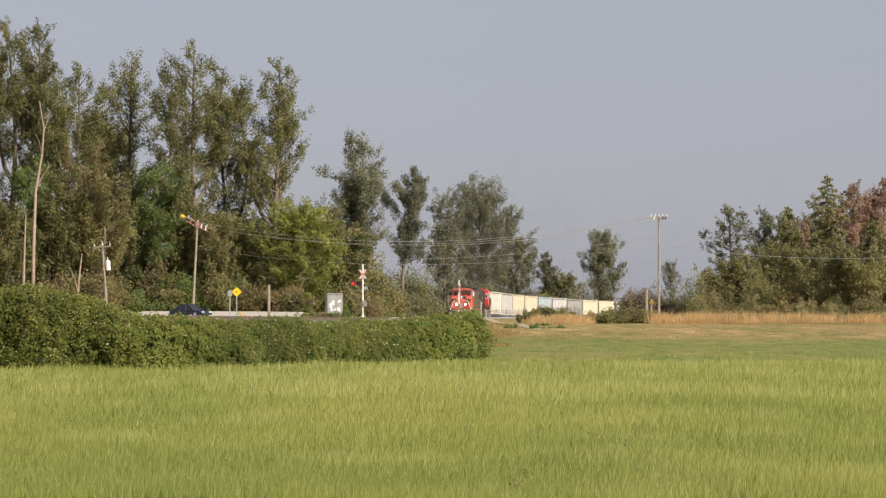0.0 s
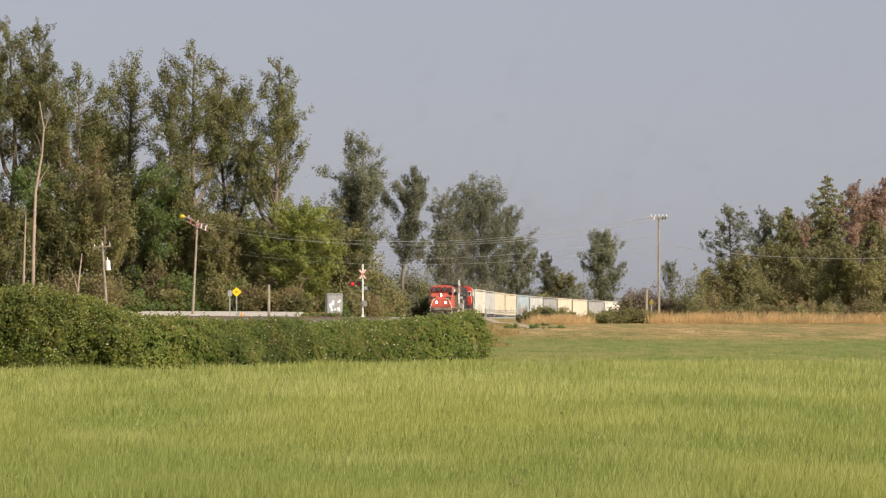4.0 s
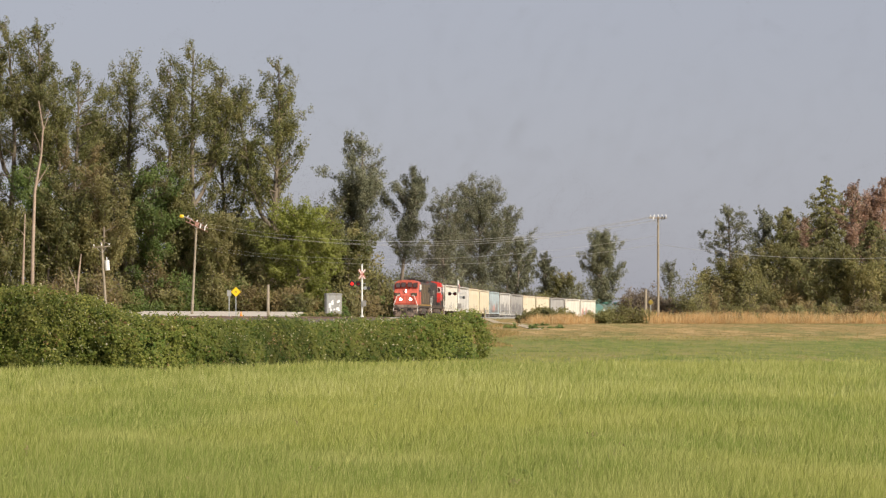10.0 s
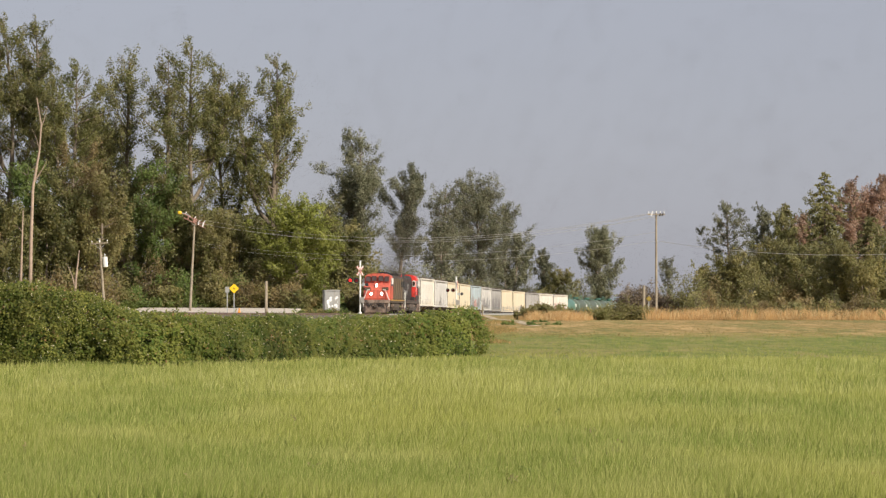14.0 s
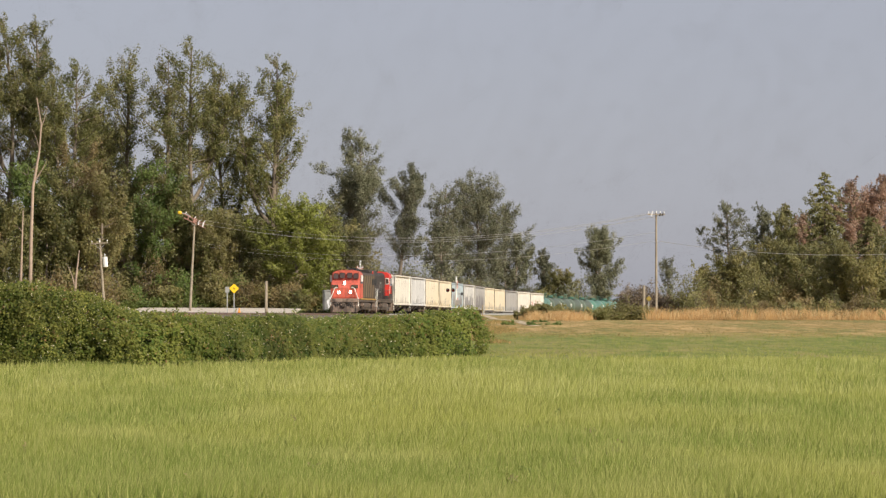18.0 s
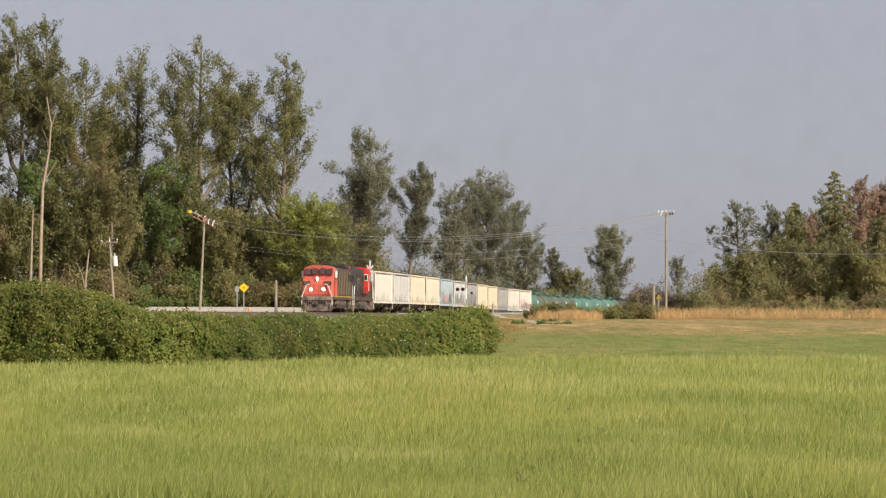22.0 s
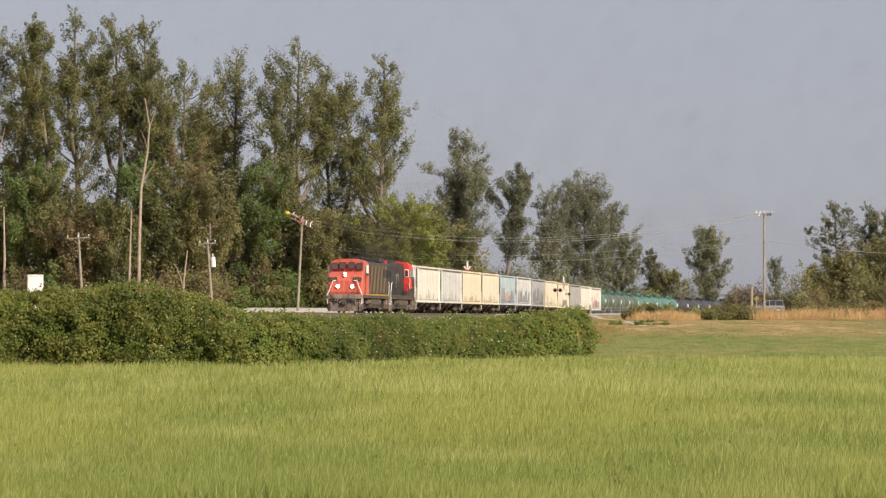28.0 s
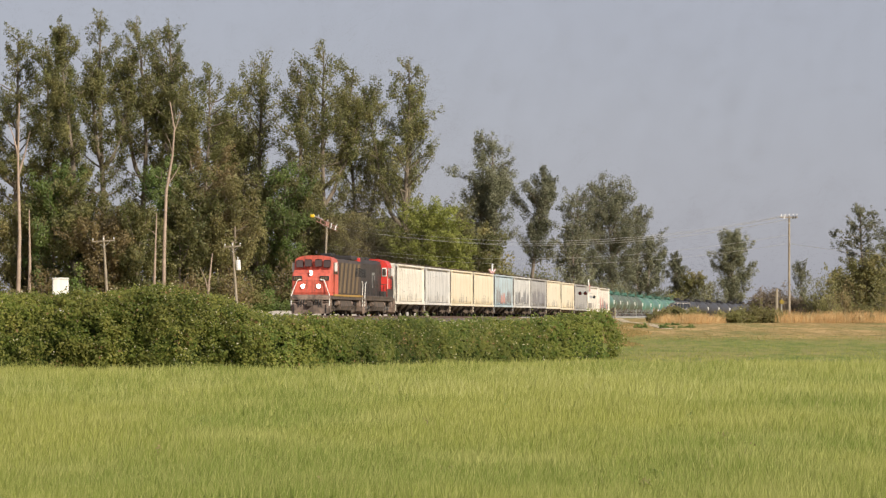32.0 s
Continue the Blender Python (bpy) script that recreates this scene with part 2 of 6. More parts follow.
    l.new(fine.outputs[0], bn.inputs["Height"])
    l.new(bn.outputs[0], b.inputs["Normal"])
    return m


M_ground = ground_material()
M_asphalt = mat("worn_asphalt", (0.30, 0.29, 0.28), rough=0.9, vary=0.2, grain=8, bump=0.3, dirt=(0.40, 0.38, 0.34), dirt_amount=0.6)
M_apron = mat("pale_concrete_road", (0.60, 0.535, 0.465), rough=0.9, vary=0.15, grain=4, bump=0.2, dirt=(0.36, 0.34, 0.31), dirt_amount=0.5)
M_dirt = mat("dirt_track", (0.50, 0.41, 0.29), rough=0.95, vary=0.4, grain=2, bump=0.5, dirt=(0.26, 0.21, 0.10), dirt_amount=0.7)
# stone colour darkened to carry the train's shade
M_ballast = mat("ballast_stone", (0.12, 0.10, 0.085), rough=0.95, vary=0.5, grain=9, bump=1.0)
M_rail = mat("rusty_rail_steel", (0.20, 0.12, 0.08), rough=0.5, metal=0.6, vary=0.3)
M_tie = mat("creosoted_wood", (0.07, 0.055, 0.045), rough=0.95, vary=0.4)
M_polewood = mat("weathered_pole_wood", (0.32, 0.275, 0.21), rough=0.9, vary=0.3, grain=3, dirt=(0.18, 0.14, 0.10), dirt_amount=0.6, streak=True)
M_rustarm = mat("rusty_bracket_steel", (0.36, 0.20, 0.16), rough=0.8, vary=0.4, grain=5)
M_steel = mat("galvanised_steel", (0.52, 0.54, 0.55), rough=0.45, metal=0.7, vary=0.2)
M_wire = mat("wire_metal", (0.72, 0.72, 0.70), rough=0.4, metal=0.3, vary=0.1, bump=0)
M_white = mat("white_paint", (0.80, 0.80, 0.77), rough=0.5, vary=0.08, dirt=(0.50, 0.48, 0.44), dirt_amount=0.4, streak=True)
M_porcelain = mat("porcelain", (0.82, 0.82, 0.84), rough=0.2, vary=0.05, bump=0)
M_black = mat("black_paint", (0.025, 0.025, 0.027), rough=0.5, vary=0.3)
M_yellow = mat("yellow_sign_sheet", (0.85, 0.55, 0.02), rough=0.4, vary=0.1, bump=0)
M_yellow_old = mat("faded_yellow_sheet", (0.30, 0.22, 0.04), rough=0.6, vary=0.3, bump=0)
M_orange = mat("orange_plastic", (0.85, 0.30, 0.02), rough=0.4, vary=0.1, bump=0)
M_redlamp = mat("red_signal_lens", (0.5, 0.01, 0.01), rough=0.2, vary=0.1, bump=0, emit=(1.0, 0.04, 0.03, 1.2))
M_reddim = mat("dim_red_lens", (0.30, 0.02, 0.02), rough=0.2, vary=0.1, bump=0)
M_redoff = mat("dark_red_lens", (0.10, 0.01, 0.012), rough=0.2, vary=0.1, bump=0)
M_redsheet = mat("red_reflective_sheet", (0.62, 0.08, 0.05), rough=0.4, vary=0.2, bump=0)
M_cabinet = mat("grey_cabinet_metal", (0.33, 0.335, 0.33), rough=0.5, metal=0.2, vary=0.15, dirt=(0.25, 0.18, 0.13), dirt_amount=0.4, streak=True)


# ------------------------------------------------------------ mesh helpers
def mesh_from(name, verts, faces, material, sizes=None, smooth=False):
    """A mesh from an array of points and one array of faces with 3 or 4 corners each."""
    verts, faces = np.asarray(verts, dtype=np.float32), np.asarray(faces, dtype=np.int32)
    k = faces.shape[1]
    me = bpy.data.meshes.new(name)
    me.vertices.add(len(verts))
    me.vertices.foreach_set("co", verts.ravel())
    me.loops.add(faces.size)
    me.loops.foreach_set("vertex_index", faces.ravel())
    me.polygons.add(len(faces))
    me.polygons.foreach_set("loop_start", np.arange(0, faces.size, k, dtype=np.int32))
    if smooth:
        me.polygons.foreach_set("use_smooth", np.ones(len(faces), dtype=bool))
    me.update(calc_edges=True)
    me.materials.append(material)
    return me


def place(name, me, parent=None, label="", m=None):
    ob = new(name, me)
    if parent is not None:
        ob.parent = parent
    if m is not None:
        ob.matrix_basis = m
    if label:
        ob["label"] = label
    return ob


def part(name, bm, material, parent, label="", m=None):
    """Links a bmesh as one mesh object under a thing or a part."""
    me = bpy.data.meshes.new(name)
    bm.to_mesh(me)
    bm.free()
    me.materials.append(material)
    return place(name, me, parent, label, m)


def thing(name, m, label, category, group="", kind=""):
    ob = new(name)
    ob.empty_display_size = 0.3
    ob.matrix_basis = m
    return tagged(ob, label, category, group, kind)


def box(bm, lo, hi, bevel=0.0, m=None):
    c = [(a + b) / 2 for a, b in zip(lo, hi)]
    s = [abs(b - a) for a, b in zip(lo, hi)]
    mm = Matrix.Translation(c) @ Matrix.Diagonal((*s, 1))
    if m is not None:
        mm = m @ mm
    r = bmesh.ops.create_cube(bm, size=1, matrix=mm)
    if bevel:
        es = list({e for v in r["verts"] for e in v.link_edges})
        bmesh.ops.bevel(bm, geom=es, offset=bevel, segments=2, affect="EDGES", profile=0.5)


def rod(bm, a, b, r, r2=None, seg=8, caps=True):
    a, b = Vector(a), Vector(b)
    d = b - a
    q = d.to_track_quat("Z", "Y").to_matrix().to_4x4()
    bmesh.ops.create_cone(bm, cap_ends=caps, segments=seg, radius1=r, radius2=r if r2 is None else r2,
                          depth=d.length, matrix=Matrix.Translation((a + b) / 2) @ q)


def tube(bm, pts, r, seg=6):
    for a, b in zip(pts[:-1], pts[1:]):
        rod(bm, a, b, r, seg=seg)


def prism(bm, outline, axis, a, b):
    """A closed outline in the two other axes, drawn out along axis from a to b."""
    def co(p, s):
        p = list(p)
        p.insert(axis, s)
        return p
    va = [bm.verts.new(co(p, a)) for p in outline]
    vb = [bm.verts.new(co(p, b)) for p in outline]
    bm.faces.new(va)
    bm.faces.new(vb[::-1])
    n = len(outline)
    for i in range(n):
        bm.faces.new((va[i], vb[i], vb[(i + 1) % n], va[(i + 1) % n]))
    bmesh.ops.recalc_face_normals(bm, faces=bm.faces[:])


def loft(bm, sections, caps=True):
    """Rings of equal count joined one after another."""
    rings = [[bm.verts.new(p) for p in s] for s in sections]
    n = len(rings[0])
    for r0, r1 in zip(rings[:-1], rings[1:]):
        for i in range(n):
            bm.faces.new((r0[i], r0[(i + 1) % n], r1[(i + 1) % n], r1[i]))
    if caps:
        bm.faces.new(rings[0][::-1])
        bm.faces.new(rings[-1])
    bmesh.ops.recalc_face_normals(bm, faces=bm.faces[:])


B = bmesh.new


def tubes_mesh(lines, seg=6):
    """Tapered tubes along polylines: (points, radii) pairs, as arrays of points and four-sided faces."""
    vs, fs, base = [], [], 0
    for pts, rad in lines:
        pts = np.asarray(pts, float)
        d = np.gradient(pts, axis=0)
        d /= np.linalg.norm(d, axis=1)[:, None] + 1e-9
        ref = np.where(np.abs(d[:, 2:3]) > 0.9, np.array([[1.0, 0, 0]]), np.array([[0, 0, 1.0]]))
        u = np.cross(d, ref)
        u /= np.linalg.norm(u, axis=1)[:, None] + 1e-9
        w = np.cross(d, u)
        a = np.arange(seg) * 2 * math.pi / seg
        ring = pts[:, None] + np.asarray(rad)[:, None, None] * (np.cos(a)[None, :, None] * u[:, None] + np.sin(a)[None, :, None] * w[:, None])
        vs.append(ring.reshape(-1, 3))
        k = len(pts)
        i, j = np.meshgrid(np.arange(k - 1), np.arange(seg), indexing="ij")
        i, j = i.ravel(), j.ravel()
        fs.append(np.stack([base + i * seg + j, base + i * seg + (j + 1) % seg, base + (i + 1) * seg + (j + 1) % seg, base + (i + 1) * seg + j], 1))
        base += k * seg
    return np.concatenate(vs), np.concatenate(fs)


def leaves_mesh(rg, centres, size, bias=(0.25, -0.45, 0.45), way=None):
    """A small folded four-cornered leaf at every centre; leaves face out of their clump and somewhat towards the light."""
    n = len(centres)
    nn = rg.normal(size=(n, 3)) * 0.6 + np.array(bias) if way is None else rg.normal(size=(n, 3)) * 0.50 + way * 0.72 + np.array(bias) * 0.4
    nn /= np.linalg.norm(nn, axis=1)[:, None] + 1e-9
    u = rg.normal(size=(n, 3))
    u[:, 2] -= 0.3
    u -= (u * nn).sum(1)[:, None] * nn
    u /= np.linalg.norm(u, axis=1)[:, None] + 1e-9
    w = np.cross(nn, u)
    s = size * rg.uniform(0.6, 1.3, (n, 1))
    v = np.empty((n, 4, 3))
    v[:, 0] = centres - u * s * 0.55
    v[:, 1] = centres + w * s * 0.36 + nn * s * 0.12
    v[:, 2] = centres + u * s * 0.6
    v[:, 3] = centres - w * s * 0.36 + nn * s * 0.12
    return v.reshape(-1, 3), np.arange(n * 4).reshape(n, 4)


# ------------------------------------------------------------ plan: track, road, heights
RAIL_Z = 2.0
V_TRAIN = 7.72           # metres a second
HEAD_Y = 524.0           # depth of the leading coupler at the start


def track_x(y):
    y = np.asarray(y, float)
    return 2.54 + 0.0929 * (y - 524.0) + 0.00042 * np.maximum(0, y - 560.0) ** 2


_ty = np.arange(120.0, 1300.0, 1.0)
_tx = track_x(_ty)
_ts = np.concatenate([[0], np.cumsum(np.hypot(np.diff(_tx), np.diff(_ty)))])
HEAD_S = float(np.interp(HEAD_Y, _ty, _ts))


def rail_z(y):
    """The line falls away gently beyond the road crossing."""
    d = np.maximum(0.0, np.asarray(y, float) - 440.0)
    return RAIL_Z - 0.0045 * d * d / (d + 25.0)


def on_track(s):
    """The point and heading (towards the camera) at the length s along the track."""
    y = np.interp(s, _ts, _ty)
    return float(track_x(y)), float(y)


def sstep(a, b, v):
    t = np.clip((np.asarray(v, float) - a) / (b - a), 0, 1)
    return t * t * (3 - 2 * t)


ROAD = np.array([(-16.0, 404.0, 2.0), (-12.0, 416.0, 1.98), (-5.0, 437.0, 1.97), (3.5, 462.0, 1.97), (12.0, 476.0, 2.12),
                 (26.0, 486.0, 2.15), (50.0, 496.0, 1.95), (110.0, 512.0, 1.9), (260.0, 550.0, 1.9)])
_rs = np.concatenate([np.linspace(a, b, 24, endpoint=False) for a, b in zip(ROAD[:-1], ROAD[1:])])


def ground_z(x, y):
    x, y = np.asarray(x, float), np.asarray(y, float)
    right = 1.35 * sstep(110, 400, y) + 0.55 * sstep(400, 470, y)
    left = 0.25 * sstep(120, 200, y) + 1.62 * sstep(368, 386, y)
    apron = np.clip((y - 386) / 40, 0, 1) * 0.72 * (1 - sstep(-14.5, -11, x)) * (1 - 0.5 * sstep(428, 440, y))
    k = sstep(-14, -2, x - (track_x(np.clip(y, 100, 600)) * 0 - 0))
    z = left * (1 - k) + right * k + apron
    z = z - 0.25 * sstep(520, 900, y)
    # embankments under track and road
    d = np.abs(x - track_x(np.clip(y, 150, 1290)))
    bank = rail_z(np.clip(y, 150, 1290)) - 0.62 - np.maximum(0, d - 3.0) * 0.45
    z = np.where((y > 150) & (y < 1290), np.maximum(z, bank), z)
    dr = np.full(np.broadcast(x, y).shape, 1e9)
    zr = np.zeros_like(dr)
    for px, py, pz in _rs:
        q = np.hypot(x - px, y - py)
        zr = np.where(q < dr, pz, zr)
        dr = np.minimum(dr, q)
    z = np.where(dr < 20, np.maximum(z, zr - 0.12 - np.maximum(0, dr - 5) * 0.3), z)
    z = np.where(dr < 5, np.minimum(z, zr - 0.06), z)
    return z


def gz(x, y):
    return float(ground_z(np.array([x]), np.array([y]))[0])


def make_ground():
    ys = np.concatenate([np.arange(-400, 20, 60), np.arange(20, 110, 6), np.arange(110, 560, 2.5), np.arange(560, 1000, 15), [1100, 1300, 1600, 2200, 3200, 4800]])
    xs = np.concatenate([[-4000, -2000, -1000, -500, -300, -200, -140, -100], np.arange(-80, 90, 2.0), np.arange(90, 200, 8), [200, 300, 500, 1000, 2000, 4000]])
    gx, gy = np.meshgrid(xs, ys)
    zz = ground_z(gx.ravel(), gy.ravel())
    v = np.stack([gx.ravel(), gy.ravel(), zz], 1)
    w = len(xs)
    i, j = np.meshgrid(np.arange(len(ys) - 1), np.arange(w - 1), indexing="ij")
    i, j = i.ravel(), j.ravel()
    f = np.stack([i * w + j, i * w + j + 1, (i + 1) * w + j + 1, (i + 1) * w + j], 1)
    ob = place("ground", mesh_from("ground", v, f, M_ground, smooth=True))
    tagged(ob, "flat farm field of meadow grass and mown strip", "ground", kind="structure")


make_ground()


def ribbon(name, pts, width, lift, material, label, category):
    """A strip of surfacing with thickness along a line of points."""
    pts = np.asarray(pts, float)
    d = np.gradient(pts[:, :2], axis=0)
    d /= np.linalg.norm(d, axis=1)[:, None]
    nrm = np.stack([-d[:, 1], d[:, 0]], 1)
    bm = B()
    secs = []
    for p, q in zip(pts, nrm):
        l, r = p[:2] + q * width / 2, p[:2] - q * width / 2
        secs.append([(l[0], l[1], p[2] + lift), (r[0], r[1], p[2] + lift), (r[0], r[1], p[2] - 0.25), (l[0], l[1], p[2] - 0.25)])
    loft(bm, secs)
    return tagged(part(name, bm, material, None), label, category, kind="structure")


ribbon("road", ROAD, 7.0, 0.0, M_asphalt, "worn grey asphalt road crossing the railway", "road")
ax0, ax1 = -33.03, -15.47
bm = B()
loft(bm, [[(ax0 * (0.985 if k < 388 else 1.06), k, z + 0.05), (ax1 * (1.0 if k < 388 else 1.06), k, z + 0.05 - 0.06), (ax1, k, z - 0.5), (ax0, k, z - 0.5)]
          for k, z in ((386.0, 1.92), (398.0, 2.16), (410.0, 2.40), (425.0, 2.66))])
tagged(part("pavement", bm, M_apron, None), "pale concrete road apron rising behind the hedge", "road", kind="structure")
path_pts = [(x, y, gz(x, y)) for x, y in ((float(np.interp(y, (290, 350, 440), (7.7, 7.1, 5.6))) + 0.15 * math.sin(y / 13.0), y) for y in range(290, 452, 6))]
ribbon("dirt_track", path_pts, 0.9, 0.03, M_dirt, "pale dirt farm track leading to a gate", "track")


# ------------------------------------------------------------ the railway
def make_track():
    ys = np.arange(215.0, 1200.0, 6.0)
    xs, zs = track_x(ys), rail_z(ys)
    bm = B()
    loft(bm, [[(x - 2.6, y, z - 0.75), (x - 1.7, y, z - 0.2), (x + 1.7, y, z - 0.2), (x + 2.6, y, z - 0.75)] for x, y, z in zip(xs, ys, zs)])
    bed = tagged(part("track_bed", bm, M_ballast, None), "grey crushed-stone ballast under the railway", "railway", kind="structure")
    for side in (-0.74, 0.74):
        bm = B()
        loft(bm, [[(x + side - 0.07, y, z - 0.17), (x + side + 0.07, y, z - 0.17), (x + side + 0.035, y, z), (x + side - 0.035, y, z)] for x, y, z in zip(xs, ys, zs)])
        part("rail", bm, M_rail, bed)
    bm = B()
    box(bm, (-1.3, -0.11, -0.12), (1.3, 0.11, 0.03))
    me = bpy.data.meshes.new("tie")
    bm.to_mesh(me)
    bm.free()
    me.materials.append(M_tie)
    for k in range(280):
        y = 236.0 + k * 0.62
        place("tie", me, bed, m=pose(float(track_x(y)), y, RAIL_Z - 0.22, 0, 0, -5.3))


make_track()

# ------------------------------------------------------------ rolling stock materials
M_red = mat("faded_red_paint", (0.62, 0.125, 0.085), rough=0.55, vary=0.25, dirt=(0.27, 0.07, 0.05), dirt_amount=0.75, streak=True)
M_red2 = mat("bright_red_paint", (0.68, 0.045, 0.035), rough=0.45, vary=0.12, dirt=(0.42, 0.06, 0.05), dirt_amount=0.4, streak=True)
M_hood = mat("weathered_black_paint", (0.050, 0.036, 0.028), rough=0.6, vary=0.3, dirt=(0.105, 0.08, 0.058), dirt_amount=0.7, streak=True)
M_hood2 = mat("dusty_black_paint", (0.033, 0.029, 0.029), rough=0.55, vary=0.3, dirt=(0.075, 0.06, 0.05), dirt_amount=0.6, streak=True)
M_stripe = mat("faded_cream_stripe", (0.17, 0.120, 0.066), rough=0.6, vary=0.25, dirt=(0.13, 0.10, 0.07), dirt_amount=0.6, streak=True)
M_sill = mat("yellow_sill_stripe", (0.40, 0.24, 0.055), rough=0.5, vary=0.2, dirt=(0.2, 0.13, 0.05), dirt_amount=0.5)
# brake dust on steel, its base darkened for the shade under the cars
M_grime_shade = mat("shaded_brake_dust_steel", (0.070, 0.055, 0.046), rough=0.85, vary=0.5, grain=5, dirt=(0.17, 0.125, 0.095), dirt_amount=0.7)
M_plow = mat("dusty_plow_steel", (0.21, 0.155, 0.125), rough=0.85, vary=0.6, grain=4, dirt=(0.04, 0.032, 0.03), dirt_amount=0.9)
M_wheel = mat("dark_wheel_steel", (0.06, 0.05, 0.045), rough=0.6, metal=0.4, vary=0.3)
M_glass = mat("dark_cab_glass", (0.075, 0.050, 0.045), rough=0.08, vary=0.1, bump=0, spec=0.8)
M_head = mat("headlight_lens", (0.9, 0.85, 0.75), rough=0.2, vary=0.02, bump=0, emit=(1.0, 0.92, 0.78, 7.0))
M_cabseal = mat("dusty_window_seal", (0.16, 0.05, 0.04), rough=0.7, vary=0.3, bump=0)
M_roofrust = mat("rusty_walkway_steel", (0.15, 0.105, 0.08), rough=0.85, vary=0.5, grain=3, dirt=(0.06, 0.045, 0.04), dirt_amount=0.7)
M_rubber = mat("black_rubber", (0.02, 0.02, 0.02), rough=0.8, vary=0.3)
HOPPER = {
    "ivory": mat("ivory_hopper_paint", (0.798, 0.76, 0.684), rough=0.55, vary=0.10, dirt=(0.45, 0.40, 0.31), dirt_amount=0.5, streak=True),
    "grey": mat("streaked_grey_paint", (0.665, 0.655, 0.636), rough=0.55, vary=0.15, dirt=(0.34, 0.34, 0.35), dirt_amount=0.8, streak=True),
    "cream": mat("cream_hopper_paint", (0.788, 0.708, 0.556), rough=0.55, vary=0.08, dirt=(0.52, 0.40, 0.22), dirt_amount=0.5, streak=True),
    "blue": mat("pale_blue_paint", (0.475, 0.589, 0.646), rough=0.55, vary=0.12, dirt=(0.30, 0.27, 0.28), dirt_amount=0.8, streak=True),
    "dark": mat("slate_grey_paint", (0.437, 0.427, 0.418), rough=0.55, vary=0.15, dirt=(0.22, 0.21, 0.21), dirt_amount=0.7, streak=True),
    "white": mat("chalky_white_paint", (0.798, 0.76, 0.694), rough=0.55, vary=0.10, dirt=(0.42, 0.38, 0.33), dirt_amount=0.6, streak=True),
}
M_green = mat("mint_green_tank_paint", (0.085, 0.20, 0.155), rough=0.4, vary=0.2, dirt=(0.09, 0.14, 0.11), dirt_amount=0.6, streak=True)
# dull green that also carries the shade on the tank sides
M_olive = mat("dull_shaded_green_paint", (0.085, 0.115, 0.085), rough=0.5, vary=0.2, dirt=(0.14, 0.13, 0.10), dirt_amount=0.6, streak=True)
M_tankblack = mat("black_tank_paint", (0.045, 0.045, 0.05), rough=0.45, vary=0.3, dirt=(0.09, 0.08, 0.075), dirt_amount=0.5, streak=True)
# pale colour stands for the sunlit rim of the tank ends
M_rim_lit = mat("lit_rim_band", (0.30, 0.40, 0.35), rough=0.5, vary=0.2, dirt=(0.16, 0.18, 0.15), dirt_amount=0.6)
M_graffiti3 = mat("grey_graffiti_paint", (0.28, 0.28, 0.29), rough=0.5, vary=0.3, bump=0)
M_graffiti2 = mat("dark_graffiti_paint", (0.22, 0.21, 0.22), rough=0.5, vary=0.3, bump=0)
M_pinkmark = mat("pink_spray_paint", (0.55, 0.30, 0.27), rough=0.5, vary=0.3, bump=0)


def _shared(make):
    """Keeps one mesh of a repeated part."""
    store = {}

    def get(*key):
        if key not in store:
            bm, name, material = make(*key)
            me = bpy.data.meshes.new(name)
            bm.to_mesh(me)
            bm.free()
            me.materials.append(material)
            store[key] = me
        return store[key]
    return get


@_shared
def wheel_mesh(r):
    bm = B()
    rod(bm, (0, -0.80, 0), (0, -0.66, 0), r, seg=20)
    rod(bm, (0, 0.66, 0), (0, 0.80, 0), r, seg=20)
    for s in (-1, 1):
        rod(bm, (0, s * 0.64, 0), (0, s * 0.665, 0), r + 0.03, seg=20)
        rod(bm, (0, s * 0.80, 0), (0, s * 0.86, 0), 0.16, seg=10)
    rod(bm, (0, -0.66, 0), (0, 0.66, 0), 0.09, seg=8)
    return bm, "wheelset", M_wheel


@_shared
def truck_mesh(axles, base):
    bm = B()
    half = base * (axles - 1) / 2
    for s in (-1, 1):
        y = s * 1.02
        prism(bm, [(-half - 0.45, 0.42), (-half - 0.2, 0.72), (-half * 0.45, 0.86), (half * 0.45, 0.86), (half + 0.2, 0.72), (half + 0.45, 0.42),
                   (half * 0.8, 0.38), (half * 0.4, 0.25), (-half * 0.4, 0.25), (-half * 0.8, 0.38)], 1, y - 0.09, y + 0.09)
        for k in range(axles):
            x = -half + k * base
            box(bm, (x - 0.16, y - 0.02, 0.34), (x + 0.16, y + s * 0.2, 0.62), 0.03)
        for k in range(3):
            rod(bm, (-0.22 + k * 0.22, y + s * 0.02, 0.3), (-0.22 + k * 0.22, y + s * 0.02, 0.74), 0.085, seg=8)
    box(bm, (-0.28, -1.0, 0.45), (0.28, 1.0, 0.82), 0.04)
    return bm, "truck_frame", M_grime_shade


def truck(parent, x, axles=2, base=1.75, r=0.46):
    t = place("truck", truck_mesh(axles, base), parent, m=pose(x, 0, 0))
    half = base * (axles - 1) / 2
    for k in range(axles):
        place("wheelset", wheel_mesh(r), t, m=pose(-half + k * base, 0, r))
    return t


def coupler(parent, x, d):
    bm = B()
    box(bm, (0, -0.12, -0.13), (d * 0.55, 0.12, 0.13), 0.03)
    box(bm, (d * 0.45, -0.2, -0.2), (d * 0.75, 0.17, 0.2), 0.05)
    part("coupler", bm, M_grime_shade, parent, m=pose(x, 0, 0.88))


